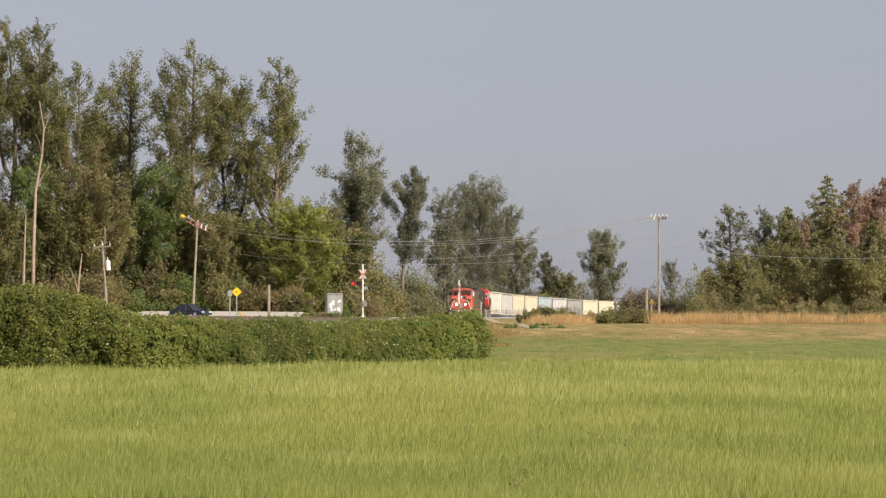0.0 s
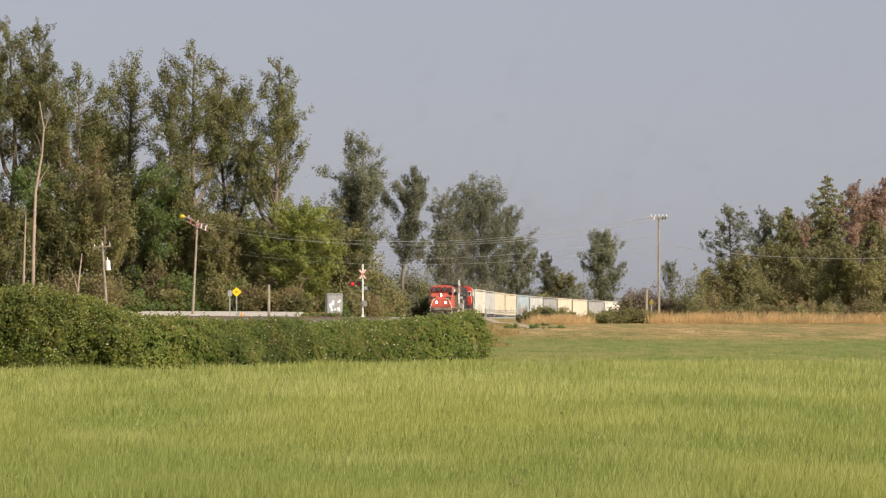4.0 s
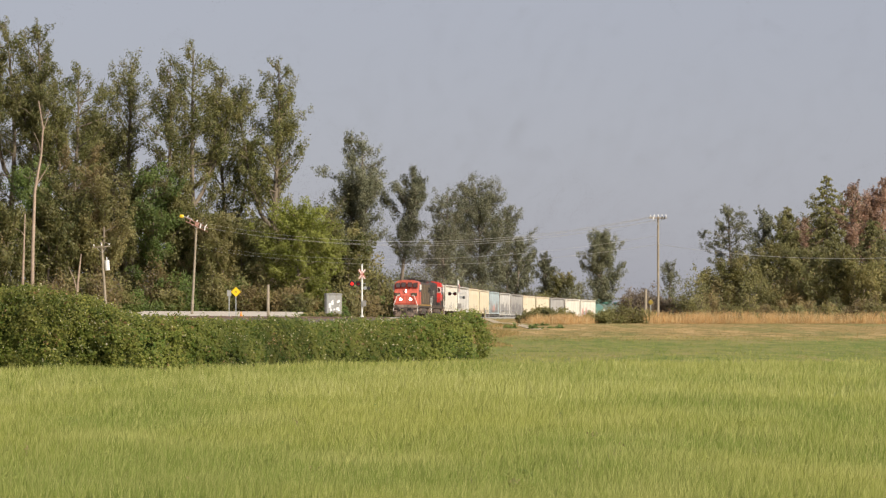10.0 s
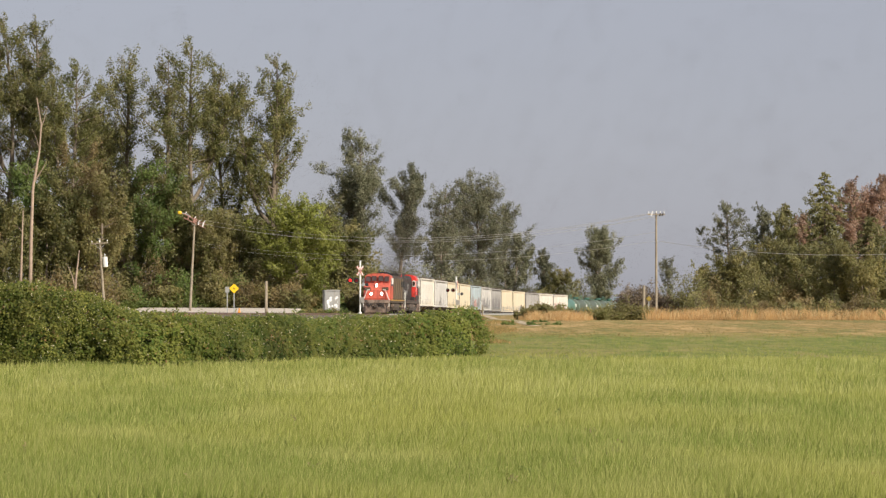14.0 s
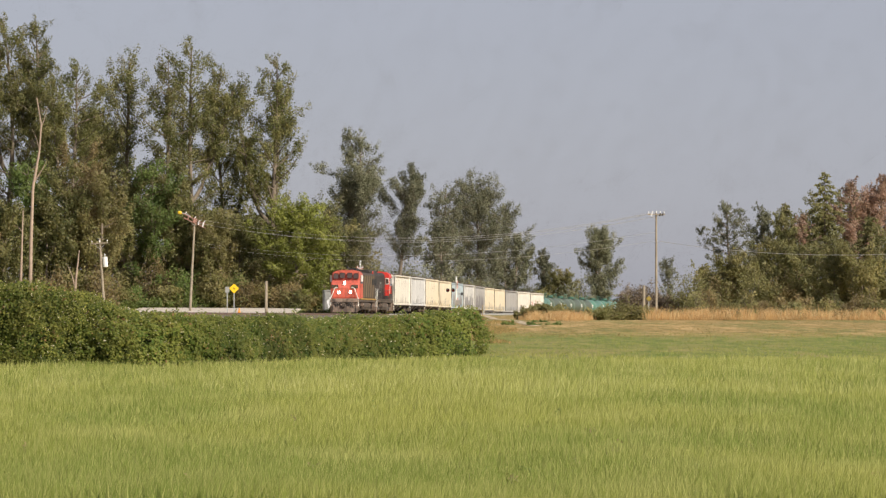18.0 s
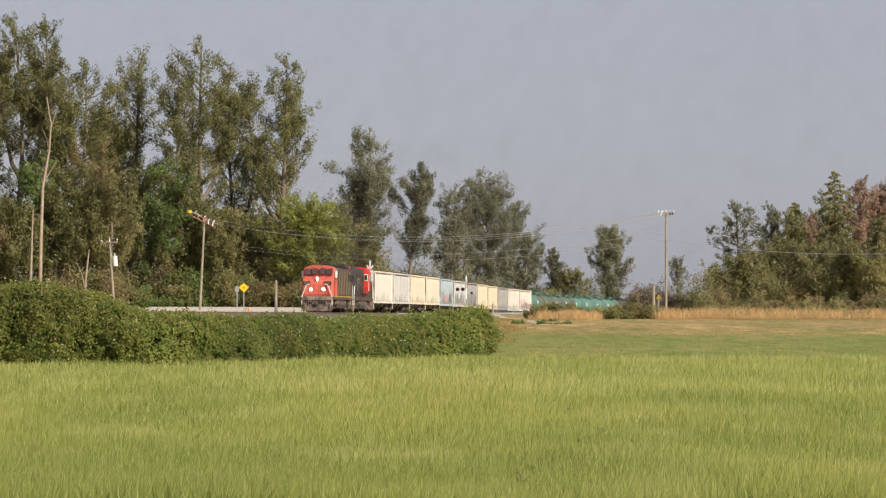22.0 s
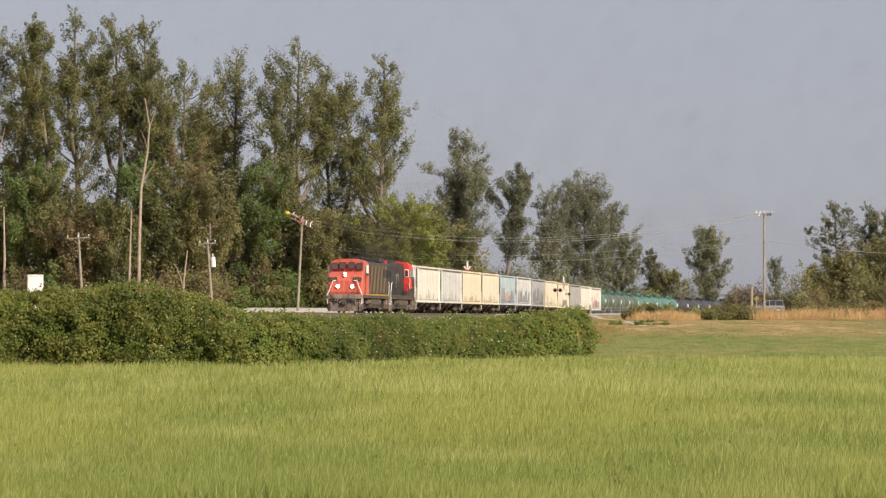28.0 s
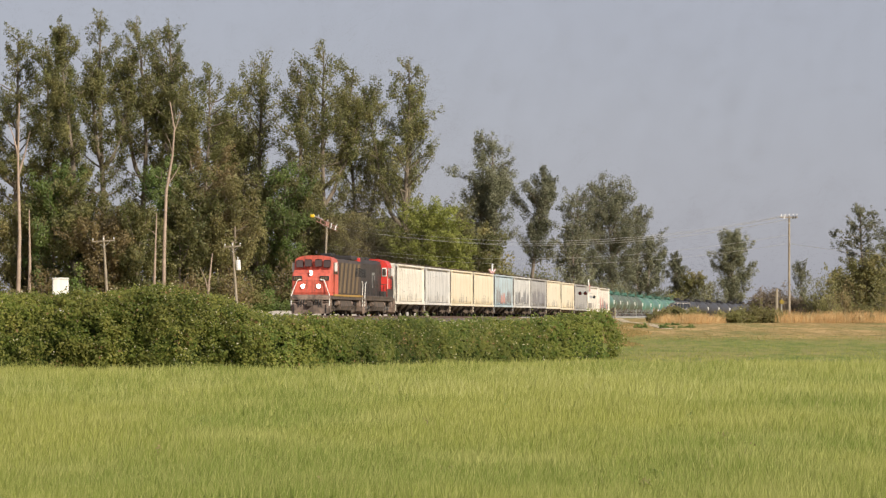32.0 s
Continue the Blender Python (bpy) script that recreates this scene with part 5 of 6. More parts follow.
for k in range(14):
    shrub(-38 + k * 1.45 + (1.6 if k > 7 else 0), 426.5 + (k % 3), 1.5 if k < 8 else 3.2, 1.8, 350 + k, M_leaf_ivy if k < 8 else M_leaf_brown, "low green ground cover at the roadside" if k < 8 else "dry brown brush at the roadside", leaves=1500, size=0.18, group="brush at the roadside")
for k in range(8):
    shrub(-15.5 + k * 0.75, 401.5 + k * 0.3, rg_s.uniform(0.6, 1.1), 0.8, 370 + k, (M_leaf_ivy, M_leaf_shrub)[k % 2], "low weedy shrub around the signal cabinet", leaves=700, size=0.14, group="weeds by the crossing")


for k in range(9):
    shrub(15.5 + k * 1.5, 712 + (k % 3) * 7, rg_s.uniform(3.0, 6.0), 2.6, 650 + k, (M_leaf_grey, M_leaf_shrub)[k % 2], "grey-green bush behind the railway", leaves=2200, size=0.32, group="thicket beside the railway")
crown_tree(-31.35, 437.0, 10.5, 2.0, 660, M_leaf_ivy, "tree trunk smothered in bright green ivy", 6500, size=0.24, base=0.02, limbs=30, clump=1.0)


for k in range(9):
    shrub(-27 + k * 1.25, (423.0 if k > 6 else 427.5) + (k % 2) * 1.5, rg_s.uniform(4.0, 7.5) if k < 3 else rg_s.uniform(2.2, 3.6), 2.0, 670 + k, (M_leaf_shrub, M_leaf_brown, M_leaf_cotton)[k % 3], "tangled green and brown thicket shrub", leaves=3800, size=0.22, group="thicket behind the road")


for k in range(12):      # skirt of shrubs below the domed tree and the poplars behind the tank cars
    d = 600 + rg_s.uniform(0, 25)
    shrub(min(1.5 + k * 1.3, float(track_x(d)) - 4.5), d, rg_s.uniform(5.5, 8.5), 2.6, 800 + k, (M_leaf_grey, M_leaf_shrub, M_leaf_grey)[k % 3], "olive green shrub at the foot of tall trees", leaves=3000, size=0.25, group="shrubs below the trees")
for k in range(12):
    d = 716 + rg_s.uniform(0, 20)
    shrub(min(15.0 + k * 1.35, float(track_x(d)) - 4.5), d, rg_s.uniform(5.0, 9.0), 2.6, 830 + k, (M_leaf_grey, M_leaf_shrub)[k % 2], "olive green shrub at the foot of tall trees", leaves=2600, size=0.28, group="shrubs below the trees")
for k in range(13):      # tall thicket between grove and railway
    d = 500 + rg_s.uniform(0, 20)
    shrub(min(-18.0 + k * 1.35, float(track_x(d)) - 4.5), d, rg_s.uniform(6.0, 9.0), 2.4, 900 + k, (M_leaf_grey, M_leaf_grey, M_leaf_cotton)[k % 3], "grey-green thicket in front of tall trees", leaves=3600, size=0.235, group="thicket beside the railway")
for k in range(14):      # olive brush before the right-hand wood
    d = 538 + rg_s.uniform(0, 14)
    shrub(38 + k * 2.3, d, rg_s.uniform(5.0, 9.5), 3.0, 860 + k, (M_leaf_dark, M_leaf_shrub, M_leaf_brown, M_leaf_dark)[k % 4], "tall olive brush at the wood edge", leaves=4200, size=0.24, group="brush at the wood edge")


for k in range(11):      # brush in front of the grove beside the road apron
    shrub(-38 + k * 1.9, 427.5 + (k % 3) * 1.3, rg_s.uniform(3.0, 6.5), 2.1, 930 + k, (M_leaf_shrub, M_leaf_ivy, M_leaf_brown)[k % 3], "tangled green and brown thicket shrub", leaves=3600, size=0.22, group="thicket behind the road")


def far_woods():
    """A low band of woods on the plain."""
    rg = np.random.default_rng(77)
    n = 26000
    x = rg.uniform(-420, 520, n)
    y = 1500 + rg.uniform(0, 60, n)
    h = 5.5 + 2.5 * np.sin(x * 0.05) + 2 * np.sin(x * 0.13 + 1)
    c = np.stack([x, y, 1.4 + rg.uniform(0, 1, n) ** 0.8 * np.maximum(2.5, h)], 1)
    v, f = leaves_mesh(rg, c, 2.2)
    tagged(place("far_woods", mesh_from("far_woods", v, f, M_leaf_grey)), "low grey-green woods on the far plain", "woods", kind="stuff")


far_woods()


# ------------------------------------------------------------ hedge, bramble and grasses
def hedge_top(x):
    """Height of the bramble hedge along its length."""
    return np.interp(x, [-30, -17.6, -14.5, -12.6, -10.8, -9.4, -7.4, -4, -1.5, -0.6, 0.2, 0.75, 1.1, 1.35, 1.55], [2.3, 2.25, 2.40, 2.56, 2.1, 1.66, 1.54, 1.50, 1.52, 1.60, 1.74, 1.88, 1.78, 1.35, 0.6])


def hedge_y(x):
    return np.interp(x, [-30, -17, -8, 0, 1.7], [107, 108.5, 110, 116, 119])


def hedge_far(p):
    """Draws the hedge away from the road end towards the railway."""
    k = 1 + 0.26 * sstep(-9, 1.3, p[:, 0])[:, None]
    return np.array([EYE]) + (p - np.array([EYE])) * k


def make_hedge():
    rg = np.random.default_rng(9)
    ob = thing("bramble_hedge", pose(0, 0, 0), "dense green blackberry hedge with dry flower heads", "hedge")
    n = 5200                                   # clumps of leaves laid over a rolling bank
    x = rg.uniform(-27, 1.45, n)
    a = rg.uniform(0, 1, n)
    ang = a ** 0.85 * 2.3                      # from the foot of the front over the crest
    roll = sum(np.sin(x * rg.uniform(-3.5, 3.5) + ang * rg.uniform(-4, 4) + rg.uniform(0, 6)) for q in range(9)) / 9
    top = hedge_top(x) * (1 + 0.10 * roll) - 0.05
    z = top * np.sin(np.minimum(ang, 1.57)) * np.where(ang > 1.57, np.cos((ang - 1.57) * 0.35), 1.0)
    y = hedge_y(x) + 2.8 * (1 - np.cos(np.minimum(ang, 1.57))) + np.maximum(0, ang - 1.57) * 3.5 - 1.3 * roll + rg.normal(0, 0.18, n)
    c = np.stack([x + rg.normal(0, 0.10, n), y, np.maximum(0.03, z)], 1)
    ax = rg.normal(size=(n, 3)) * 0.5 + np.array([0, -0.3, 0.6])
    ax /= np.linalg.norm(ax, axis=1)[:, None]
    rad = rg.uniform(0.09, 0.26, n) * np.minimum(1.0, 0.25 + top * 0.6)
    p, way = clump_leaves(rg, c, ax, rad, rg.uniform(0.9, 1.7, n), 250000)
    ok = p[:, 2] > 0.0
    p, way = p[ok], way[ok]
    pick = rg.uniform(0, 1, len(p))
    pale, rust = pick < 0.018, (pick > 0.975) & (np.sin(p[:, 0] * 1.7) * np.sin(p[:, 2] * 4 + p[:, 0]) > 0.1)
    green = ~(pale | rust)
    # yellower leaves to the left, lightened for the sun falling there
    deep = rg.uniform(0, 1, len(p)) < sstep(-18, -2, p[:, 0] + 1.6 * np.sin(p[:, 2] * 3 + p[:, 0]))
    for leaf, sel, lab in ((M_leaf_bramble, green & ~deep, "yellow-green bramble leaves with sunlight in their colour"), (M_leaf_bramble_deep, green & deep, "deep green bramble leaves")):
        v, f = leaves_mesh(rg, p[sel], 0.074, (0.6, -1.1, 1.1), way[sel])
        place("foliage", mesh_from("foliage", hedge_far(v), f, leaf), ob, lab)
    v, f = leaves_mesh(rg, p[pale] + way[pale] * 0.05 + np.array([0, -0.05, 0.03]), 0.058)
    tagged(place("pale_bloom", mesh_from("pale_bloom", hedge_far(v), f, M_leaf_pale), ob, "pale dry leaves and flower heads"), kind="stuff")
    v, f = leaves_mesh(rg, p[rust] + way[rust] * 0.03, 0.09)
    place("dry_leaves", mesh_from("dry_leaves", hedge_far(v), f, M_leaf_rust), ob, "brown withered leaves")
    xs = np.arange(-27, 1.2, 0.4)              # closed core for the canes, inner shade put into its dark colour
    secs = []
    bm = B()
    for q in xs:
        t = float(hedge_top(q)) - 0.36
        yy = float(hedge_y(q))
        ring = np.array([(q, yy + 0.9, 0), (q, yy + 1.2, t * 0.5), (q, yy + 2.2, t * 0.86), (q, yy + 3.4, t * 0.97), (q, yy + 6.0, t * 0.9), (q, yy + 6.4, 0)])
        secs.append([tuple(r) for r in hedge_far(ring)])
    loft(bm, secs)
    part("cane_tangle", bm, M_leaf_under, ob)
    lines = []
    for k in range(420):
        q = rg.uniform(-26, 1.0)
        t, yy = float(hedge_top(q)), float(hedge_y(q))
        w = np.array([q, yy + rg.uniform(1.2, 3.4), t * rg.uniform(0.7, 0.95)])
        e = w + np.array([rg.uniform(-0.7, 0.7), rg.uniform(-0.9, 0.2), rg.uniform(0.02, 0.30)])
        lines.append((hedge_far(np.stack([w, (w + e) / 2 + np.array([0, 0, 0.18]), e])), np.array([0.012, 0.010, 0.004])))
    v, f = tubes_mesh(lines, 4)
    tagged(place("arching_growth", mesh_from("arching_growth", v, f, M_leaf_bramble), ob), kind="stuff")


make_hedge()


def blades(name, x, y, h, w, material, label, seed, lean=0.35, kind="stuff"):
    """Grass blades, each a narrow triangle pair that tapers and leans."""
    rg = np.random.default_rng(seed)
    n = len(x)
    z = ground_z(x, y)
    az = rg.uniform(0, 6.283, n)
    side = np.stack([np.cos(az), np.sin(az) * 0.4, np.zeros(n)], 1)
    b = np.stack([x, y, z - 0.02], 1)
    hh = (h * rg.uniform(0.55, 1.25, n))[:, None]
    d = rg.normal(size=(n, 3)) * lean
    d[:, 0] += 0.04
    d[:, 2] = 1
    mid = b + d * hh * 0.5
    d[:, :2] *= 1.7
    tip = b + d * hh
    ww = (w * rg.uniform(0.6, 1.3, n))[:, None] * side
    v = np.empty((n, 4, 3))
    v[:, 0], v[:, 1], v[:, 2], v[:, 3] = b - ww * 0.5, mid - ww * 0.1 + ww * 0.7, tip, mid - ww * 0.6
    ob = place(name, mesh_from(name, v.reshape(-1, 3), np.arange(n * 4).reshape(n, 4), material))
    return tagged(ob, label, "grass", kind=kind)


def scatter(rg, n, y0, y1, b0, b1, power=2.0):
    """Places spread evenly as seen from the tripod: denser near by."""
    u = rg.uniform(0, 1, n)
    y = 1.0 / (1 / y0 + (1 / y1 - 1 / y0) * u)
    return rg.uniform(b0, b1, n) * y, y


rg_g = np.random.default_rng(3)
gx_, gy_ = scatter(rg_g, 320000, 30.0, 158.0, -0.172, 0.135)
_k = rg_g.uniform(0, 1, len(gx_)) > 0.85 * sstep(122, 156, gy_)
gx_, gy_ = gx_[_k], gy_[_k]
clumpy = 0.30 * (1 + 0.30 * np.sin(gx_ * 0.55 + 1.3 * np.sin(gy_ * 0.12)) * np.sin(gy_ * 0.21 + 0.6 * gx_))
blades("meadow_grass", gx_, gy_, clumpy * (0.80 + 0.55 * sstep(82, 104, gy_) * (1 - sstep(106, 124, gy_)) - 0.45 * sstep(122, 156, gy_)), 0.006 + 0.00012 * gy_, M_blade, "yellow-green tall meadow grass in the field", 4, lean=0.12)
gx_, gy_ = scatter(rg_g, 60000, 62.0, 128.0, -0.172, 0.135)
_k = rg_g.uniform(0, 1, len(gx_)) < sstep(62, 92, gy_) * (0.35 + 0.65 * (np.sin(gx_ * 0.31 + 2 * np.sin(gy_ * 0.09)) > -0.3))
blades("seeding_grass", gx_[_k], gy_[_k], 0.36, 0.004 + 0.00014 * gy_[_k], M_seed, "pale seed heads standing over the meadow grass", 16, lean=0.14)
gx_, gy_ = scatter(rg_g, 15000, 150.0, 240.0, -0.02, 0.135)
blades("mown_grass", gx_, gy_, 0.09, 0.022, M_blade, "mown strip of short green grass", 5, lean=0.4)
gx_, gy_ = scatter(rg_g, 9000, 215.0, 372.0, -0.02, 0.135)
blades("parched_grass", gx_, gy_, 0.10, 0.03, M_stubble, "parched strip of straw-coloured and green grass", 15)
n = 26000
gy_ = rg_g.uniform(361, 373, n)
gx_ = np.repeat(rg_g.uniform(20.98, 49.07, 400), 65) + rg_g.normal(0, 0.35, n)
keep = np.ones(n, bool)
hv = np.repeat(rg_g.uniform(0.05, 1.22, 400) ** 1.5 + 0.15, 66)[: keep.sum()]
blades("dry_grass", gx_[keep], gy_[keep], 0.90 * hv, 0.035, M_dry, "tall dry straw-coloured grass along the field edge", 6, lean=0.14)
n = 9000
gy_ = np.repeat(rg_g.uniform(350, 370, 150), 60) + rg_g.normal(0, 0.8, n)
gx_ = np.repeat(rg_g.triangular(7.78, 12.18, 15.00, 150), 60) + rg_g.normal(0, 0.35, n)
blades("dry_grass", gx_, gy_, np.repeat(rg_g.uniform(0.2, 1.0, 150), 60), 0.035, M_dry, "clump of tall dry grass beside the dirt track", 7, lean=0.16)
n = 12000
gy_ = rg_g.uniform(374, 384, n)
gx_ = np.repeat(rg_g.uniform(22.68, 50.94, 200), 60) + rg_g.normal(0, 0.4, n)
blades("reeds", gx_, gy_, np.repeat(rg_g.uniform(0.25, 1.15, 200), 60), 0.04, M_reed, "band of green-brown weeds behind the dry grass", 8, lean=0.14)
for k, (x, y, h, s) in enumerate(((18.21, 368.0, 2.0, 3.2), (16.28, 366.0, 1.5, 2.4), (20.28, 369.0, 1.7, 2.4), (11.3, 376.0, 1.9, 1.5), (9.6, 379.0, 1.8, 1.3), (10.5, 382.0, 2.2, 1.6), (8.7, 383.0, 1.3, 0.9), (12.5, 377.0, 1.7, 1.3), (13.4, 379.0, 1.5, 1.2))):
    shrub(x, y, h, s, 400 + k, M_leaf_shrub, "rounded bramble bush beside dry grass", leaves=5000, size=0.17, name="bramble_bush", depth=1.6)
for k, (x, y, h, s) in enumerate(((7.44, 295.0, 0.45, 0.9), (9.68, 300.0, 0.3, 1.3), (9.10, 330.0, 0.35, 1.0), (5.69, 300.0, 0.5, 0.7))):
    shrub(x, y, h, s, 420 + k, M_leaf_ivy, "low green weed patch in the mown strip", leaves=500, size=0.14, name="weed_patch", category="weeds")


rg_w = np.random.default_rng(21)
for k in range(14):      # weeds in the strip of dry grass
    x = 22.01 + k * 2.05 + rg_w.uniform(-0.6, 0.6)
    shrub(x, 362 + rg_w.uniform(0, 9), rg_w.uniform(0.7, 1.5), rg_w.uniform(0.5, 1.1), 430 + k, (M_leaf_brown, M_leaf_shrub, M_leaf_ivy)[k % 3], "weedy bush among dry grass", leaves=420, size=0.15, name="weed_bush", category="weeds", group="weeds in the dry grass")
for k, (x, y, h) in enumerate(((2.0, 41.5, 0.34), (0.9, 37.0, 0.30), (2.6, 36.8, 0.32), (2.35, 38.5, 0.26), (-1.0, 60.0, 0.38), (1.9, 58.0, 0.36), (-4.9, 42.5, 0.34), (-2.0, 47.0, 0.30), (3.9, 52.0, 0.34), (0.3, 35.5, 0.28), (-5.6, 55.0, 0.35), (4.8, 66.0, 0.4))):
    shrub(x, y, h, 0.16, 450 + k, M_leaf_ivy if k % 3 else M_leaf_brown, "small dark weed standing in the meadow", leaves=200, size=0.032, name="meadow_weed", category="weeds", group="weeds in the meadow")
rg_m = np.random.default_rng(52)
for k in range(34):      # taller weeds and seed heads near by
    y = 1.0 / rg_m.uniform(1 / 55.0, 1 / 31.5)
    x = (rg_m.uniform(0.02, 0.125) if k % 4 else rg_m.uniform(-0.15, 0.05)) * y
    shrub(x, y, rg_m.uniform(0.26, 0.40), rg_m.uniform(0.10, 0.22), 480 + k, (M_leaf_brown, M_leaf_maple, M_leaf_maple)[k % 3], "thin yellow-green or dry weed among meadow grass", leaves=int(rg_m.uniform(90, 240)), size=0.028, name="meadow_weed", category="weeds", group="weeds in the meadow")
n = 5000
gy_ = 1.0 / rg_g.uniform(1 / 340.0, 1 / 190.0, n)
gx_ = (0.0105 + 0.0085 * rg_g.beta(1.3, 2.6, n) + 0.004 * np.sin(gy_ * 0.08)) * gy_
blades("rough_grass", gx_, gy_, 0.20, 0.035, M_stubble, "brown and green rough grass at the end of the hedge", 9, lean=0.3)


# ------------------------------------------------------------ poles, signals, signs, boxes
def utility_pole(x, y, top, label, lean=0.0, arm=1.2, arm_drop=0.3, transformer=False, r=0.16, pins=3, tilt=0.0):
    z0 = gz(x, y) - 0.2
    ob = thing("utility_pole", pose(x, y, z0, 0, lean, 0), label, "utility pole")
    h = top - z0
    bm = B()
    rod(bm, (0, 0, 0), (0, 0, h), r, r * 0.66, seg=12)
    part("pole", bm, M_polewood, ob)
    bm = B()
    box(bm, (-arm, -0.22, h - arm_drop - 0.12), (arm, -0.10, h - arm_drop), 0.01)
    turn = pose(0, 0, h, 0, tilt, 0) @ pose(0, 0, -h)
    arm_ob = part("crossarm", bm, M_polewood, ob, m=turn)
    for k in range(pins):
        px = -arm + 0.1 + k * (2 * arm - 0.2) / max(1, pins - 1)
        bm = B()
        rod(bm, (px, -0.16, h - arm_drop), (px, -0.16, h - arm_drop + 0.14), 0.02, seg=6)
        rod(bm, (px, -0.16, h - arm_drop + 0.12), (px, -0.16, h - arm_drop + 0.30), 0.06, 0.045, seg=8)
        part("insulator", bm, M_porcelain, arm_ob)
    for s in (-1, 1):
        bm = B()
        rod(bm, (s * arm * 0.6, -0.14, h - arm_drop - 0.08), (0, -0.14, h - arm_drop - 0.75), 0.02, seg=5)
        part("brace", bm, M_steel, ob)
    if transformer:
        bm = B()
        rod(bm, (0.48, -0.1, h - 3.2), (0.48, -0.1, h - 2.1), 0.27, seg=14)
        tr = part("transformer", bm, M_white, ob, "white cylindrical transformer")
        bm = B()
        rod(bm, (0.48, -0.1, h - 2.1), (0.48, -0.1, h - 1.75), 0.05, seg=8)
        part("bushing", bm, M_porcelain, tr)
    return ob


pole_r = utility_pole(22.44, 375.0, 12.45, "tall weathered wooden utility pole with insulators", arm=0.9, arm_drop=0.12, r=0.145, pins=5)
h_r = 12.45 - gz(22.44, 375.0) + 0.2
for q in (-0.55, 0.35, 0.62):
    bm = B()
    rod(bm, (q, -0.2, h_r - 0.34), (q + 0.1, -0.2, h_r - 0.02), 0.07, 0.06, seg=8)
    part("cutout", bm, M_black if q > 0 else M_porcelain, pole_r)
pole_l = utility_pole(-28.03, 404.0, 12.65, "leaning wooden utility pole with a yellow street lamp", lean=2.8, arm=1.25, arm_drop=0.05, r=0.155, tilt=24.0)
h_l = 12.65 - gz(-28.03, 404.0) + 0.2
bm = B()
tube(bm, [(0, 0, h_l - 0.3), (-0.7, -0.2, h_l + 0.35), (-1.5, -0.2, h_l + 0.55)], 0.05)
part("lamp_arm", bm, M_steel, pole_l)
bm = B()
box(bm, (-1.92, -0.36, h_l + 0.40), (-1.44, -0.04, h_l + 0.74), 0.13)
part("lamp_head", bm, M_yellow, pole_l, "yellow street lamp head")
for dz in (0.0, -0.42):
    bm = B()
    rod(bm, (-1.25, -0.28, h_l + 0.45 + dz), (1.3, -0.28, h_l - 0.62 + dz), 0.045, seg=6)
    part("bracket_arm", bm, M_rustarm, pole_l, "rusty slanting bracket arm")
for q in (-0.75, -0.1, 0.45, 0.95):
    bm = B()
    rod(bm, (q, -0.34, h_l - 0.50 - q * 0.42), (q + 0.06, -0.34, h_l + 0.02 - q * 0.42), 0.07, 0.05, seg=8)
    part("cutout", bm, M_porcelain if q > 0.2 else M_rustarm, pole_l)
bm = B()
box(bm, (-0.2, -0.3, h_l - 0.45), (0.22, 0.25, h_l + 0.0), 0.06)
part("switch_box", bm, M_rustarm, pole_l)
utility_pole(-37.21, 400.0, 10.35, "leaning wooden pole with a white transformer", lean=-4.0, arm=0.95, arm_drop=0.5, transformer=True, r=0.17)
utility_pole(-50.59, 392.0, 10.85, "leaning wooden pole with a crossarm", lean=-3.6, arm=1.25, arm_drop=0.55, r=0.17)


def wire(pts, r=0.018, r2=None):
    """A hanging wire between points."""
    line = []
    for (a, b, sag) in pts:
        for k in range(16):
            f = k / 16
            p = Vector(a).lerp(Vector(b), f)
            p.z -= sag * 4 * f * (1 - f)
            line.append(p)
    line.append(Vector(pts[-1][1]))
    v, f = tubes_mesh([([tuple(p) for p in line], np.linspace(r, r2 or r, len(line)))], 5)
    tagged(place("overhead_wire", mesh_from("overhead_wire", v, f, M_wire)), "sagging overhead power wire between poles", "wire", "overhead wires")


# wires drawn thicker at the right pole to stand for the sun glint
for dx, dz in ((-0.6, 0.0), (0.0, 0.22), (0.6, -0.12)):
    wire([((22.44 + dx, 375, 12.33 + dz), (-27.30 + dx, 404, 12.25 + dz * 1.6), 2.45)], 0.022, 0.004)
wire([((22.44, 375, 10.45), (-27.59, 404, 9.95), 1.95)], 0.015, 0.003)
wire([((22.44, 375, 9.55), (-27.59, 404, 9.70), 2.0)], 0.014, 0.004)
wire([((22.44, 375, 9.55), (50.44, 330, 8.05), 1.1)], 0.02)


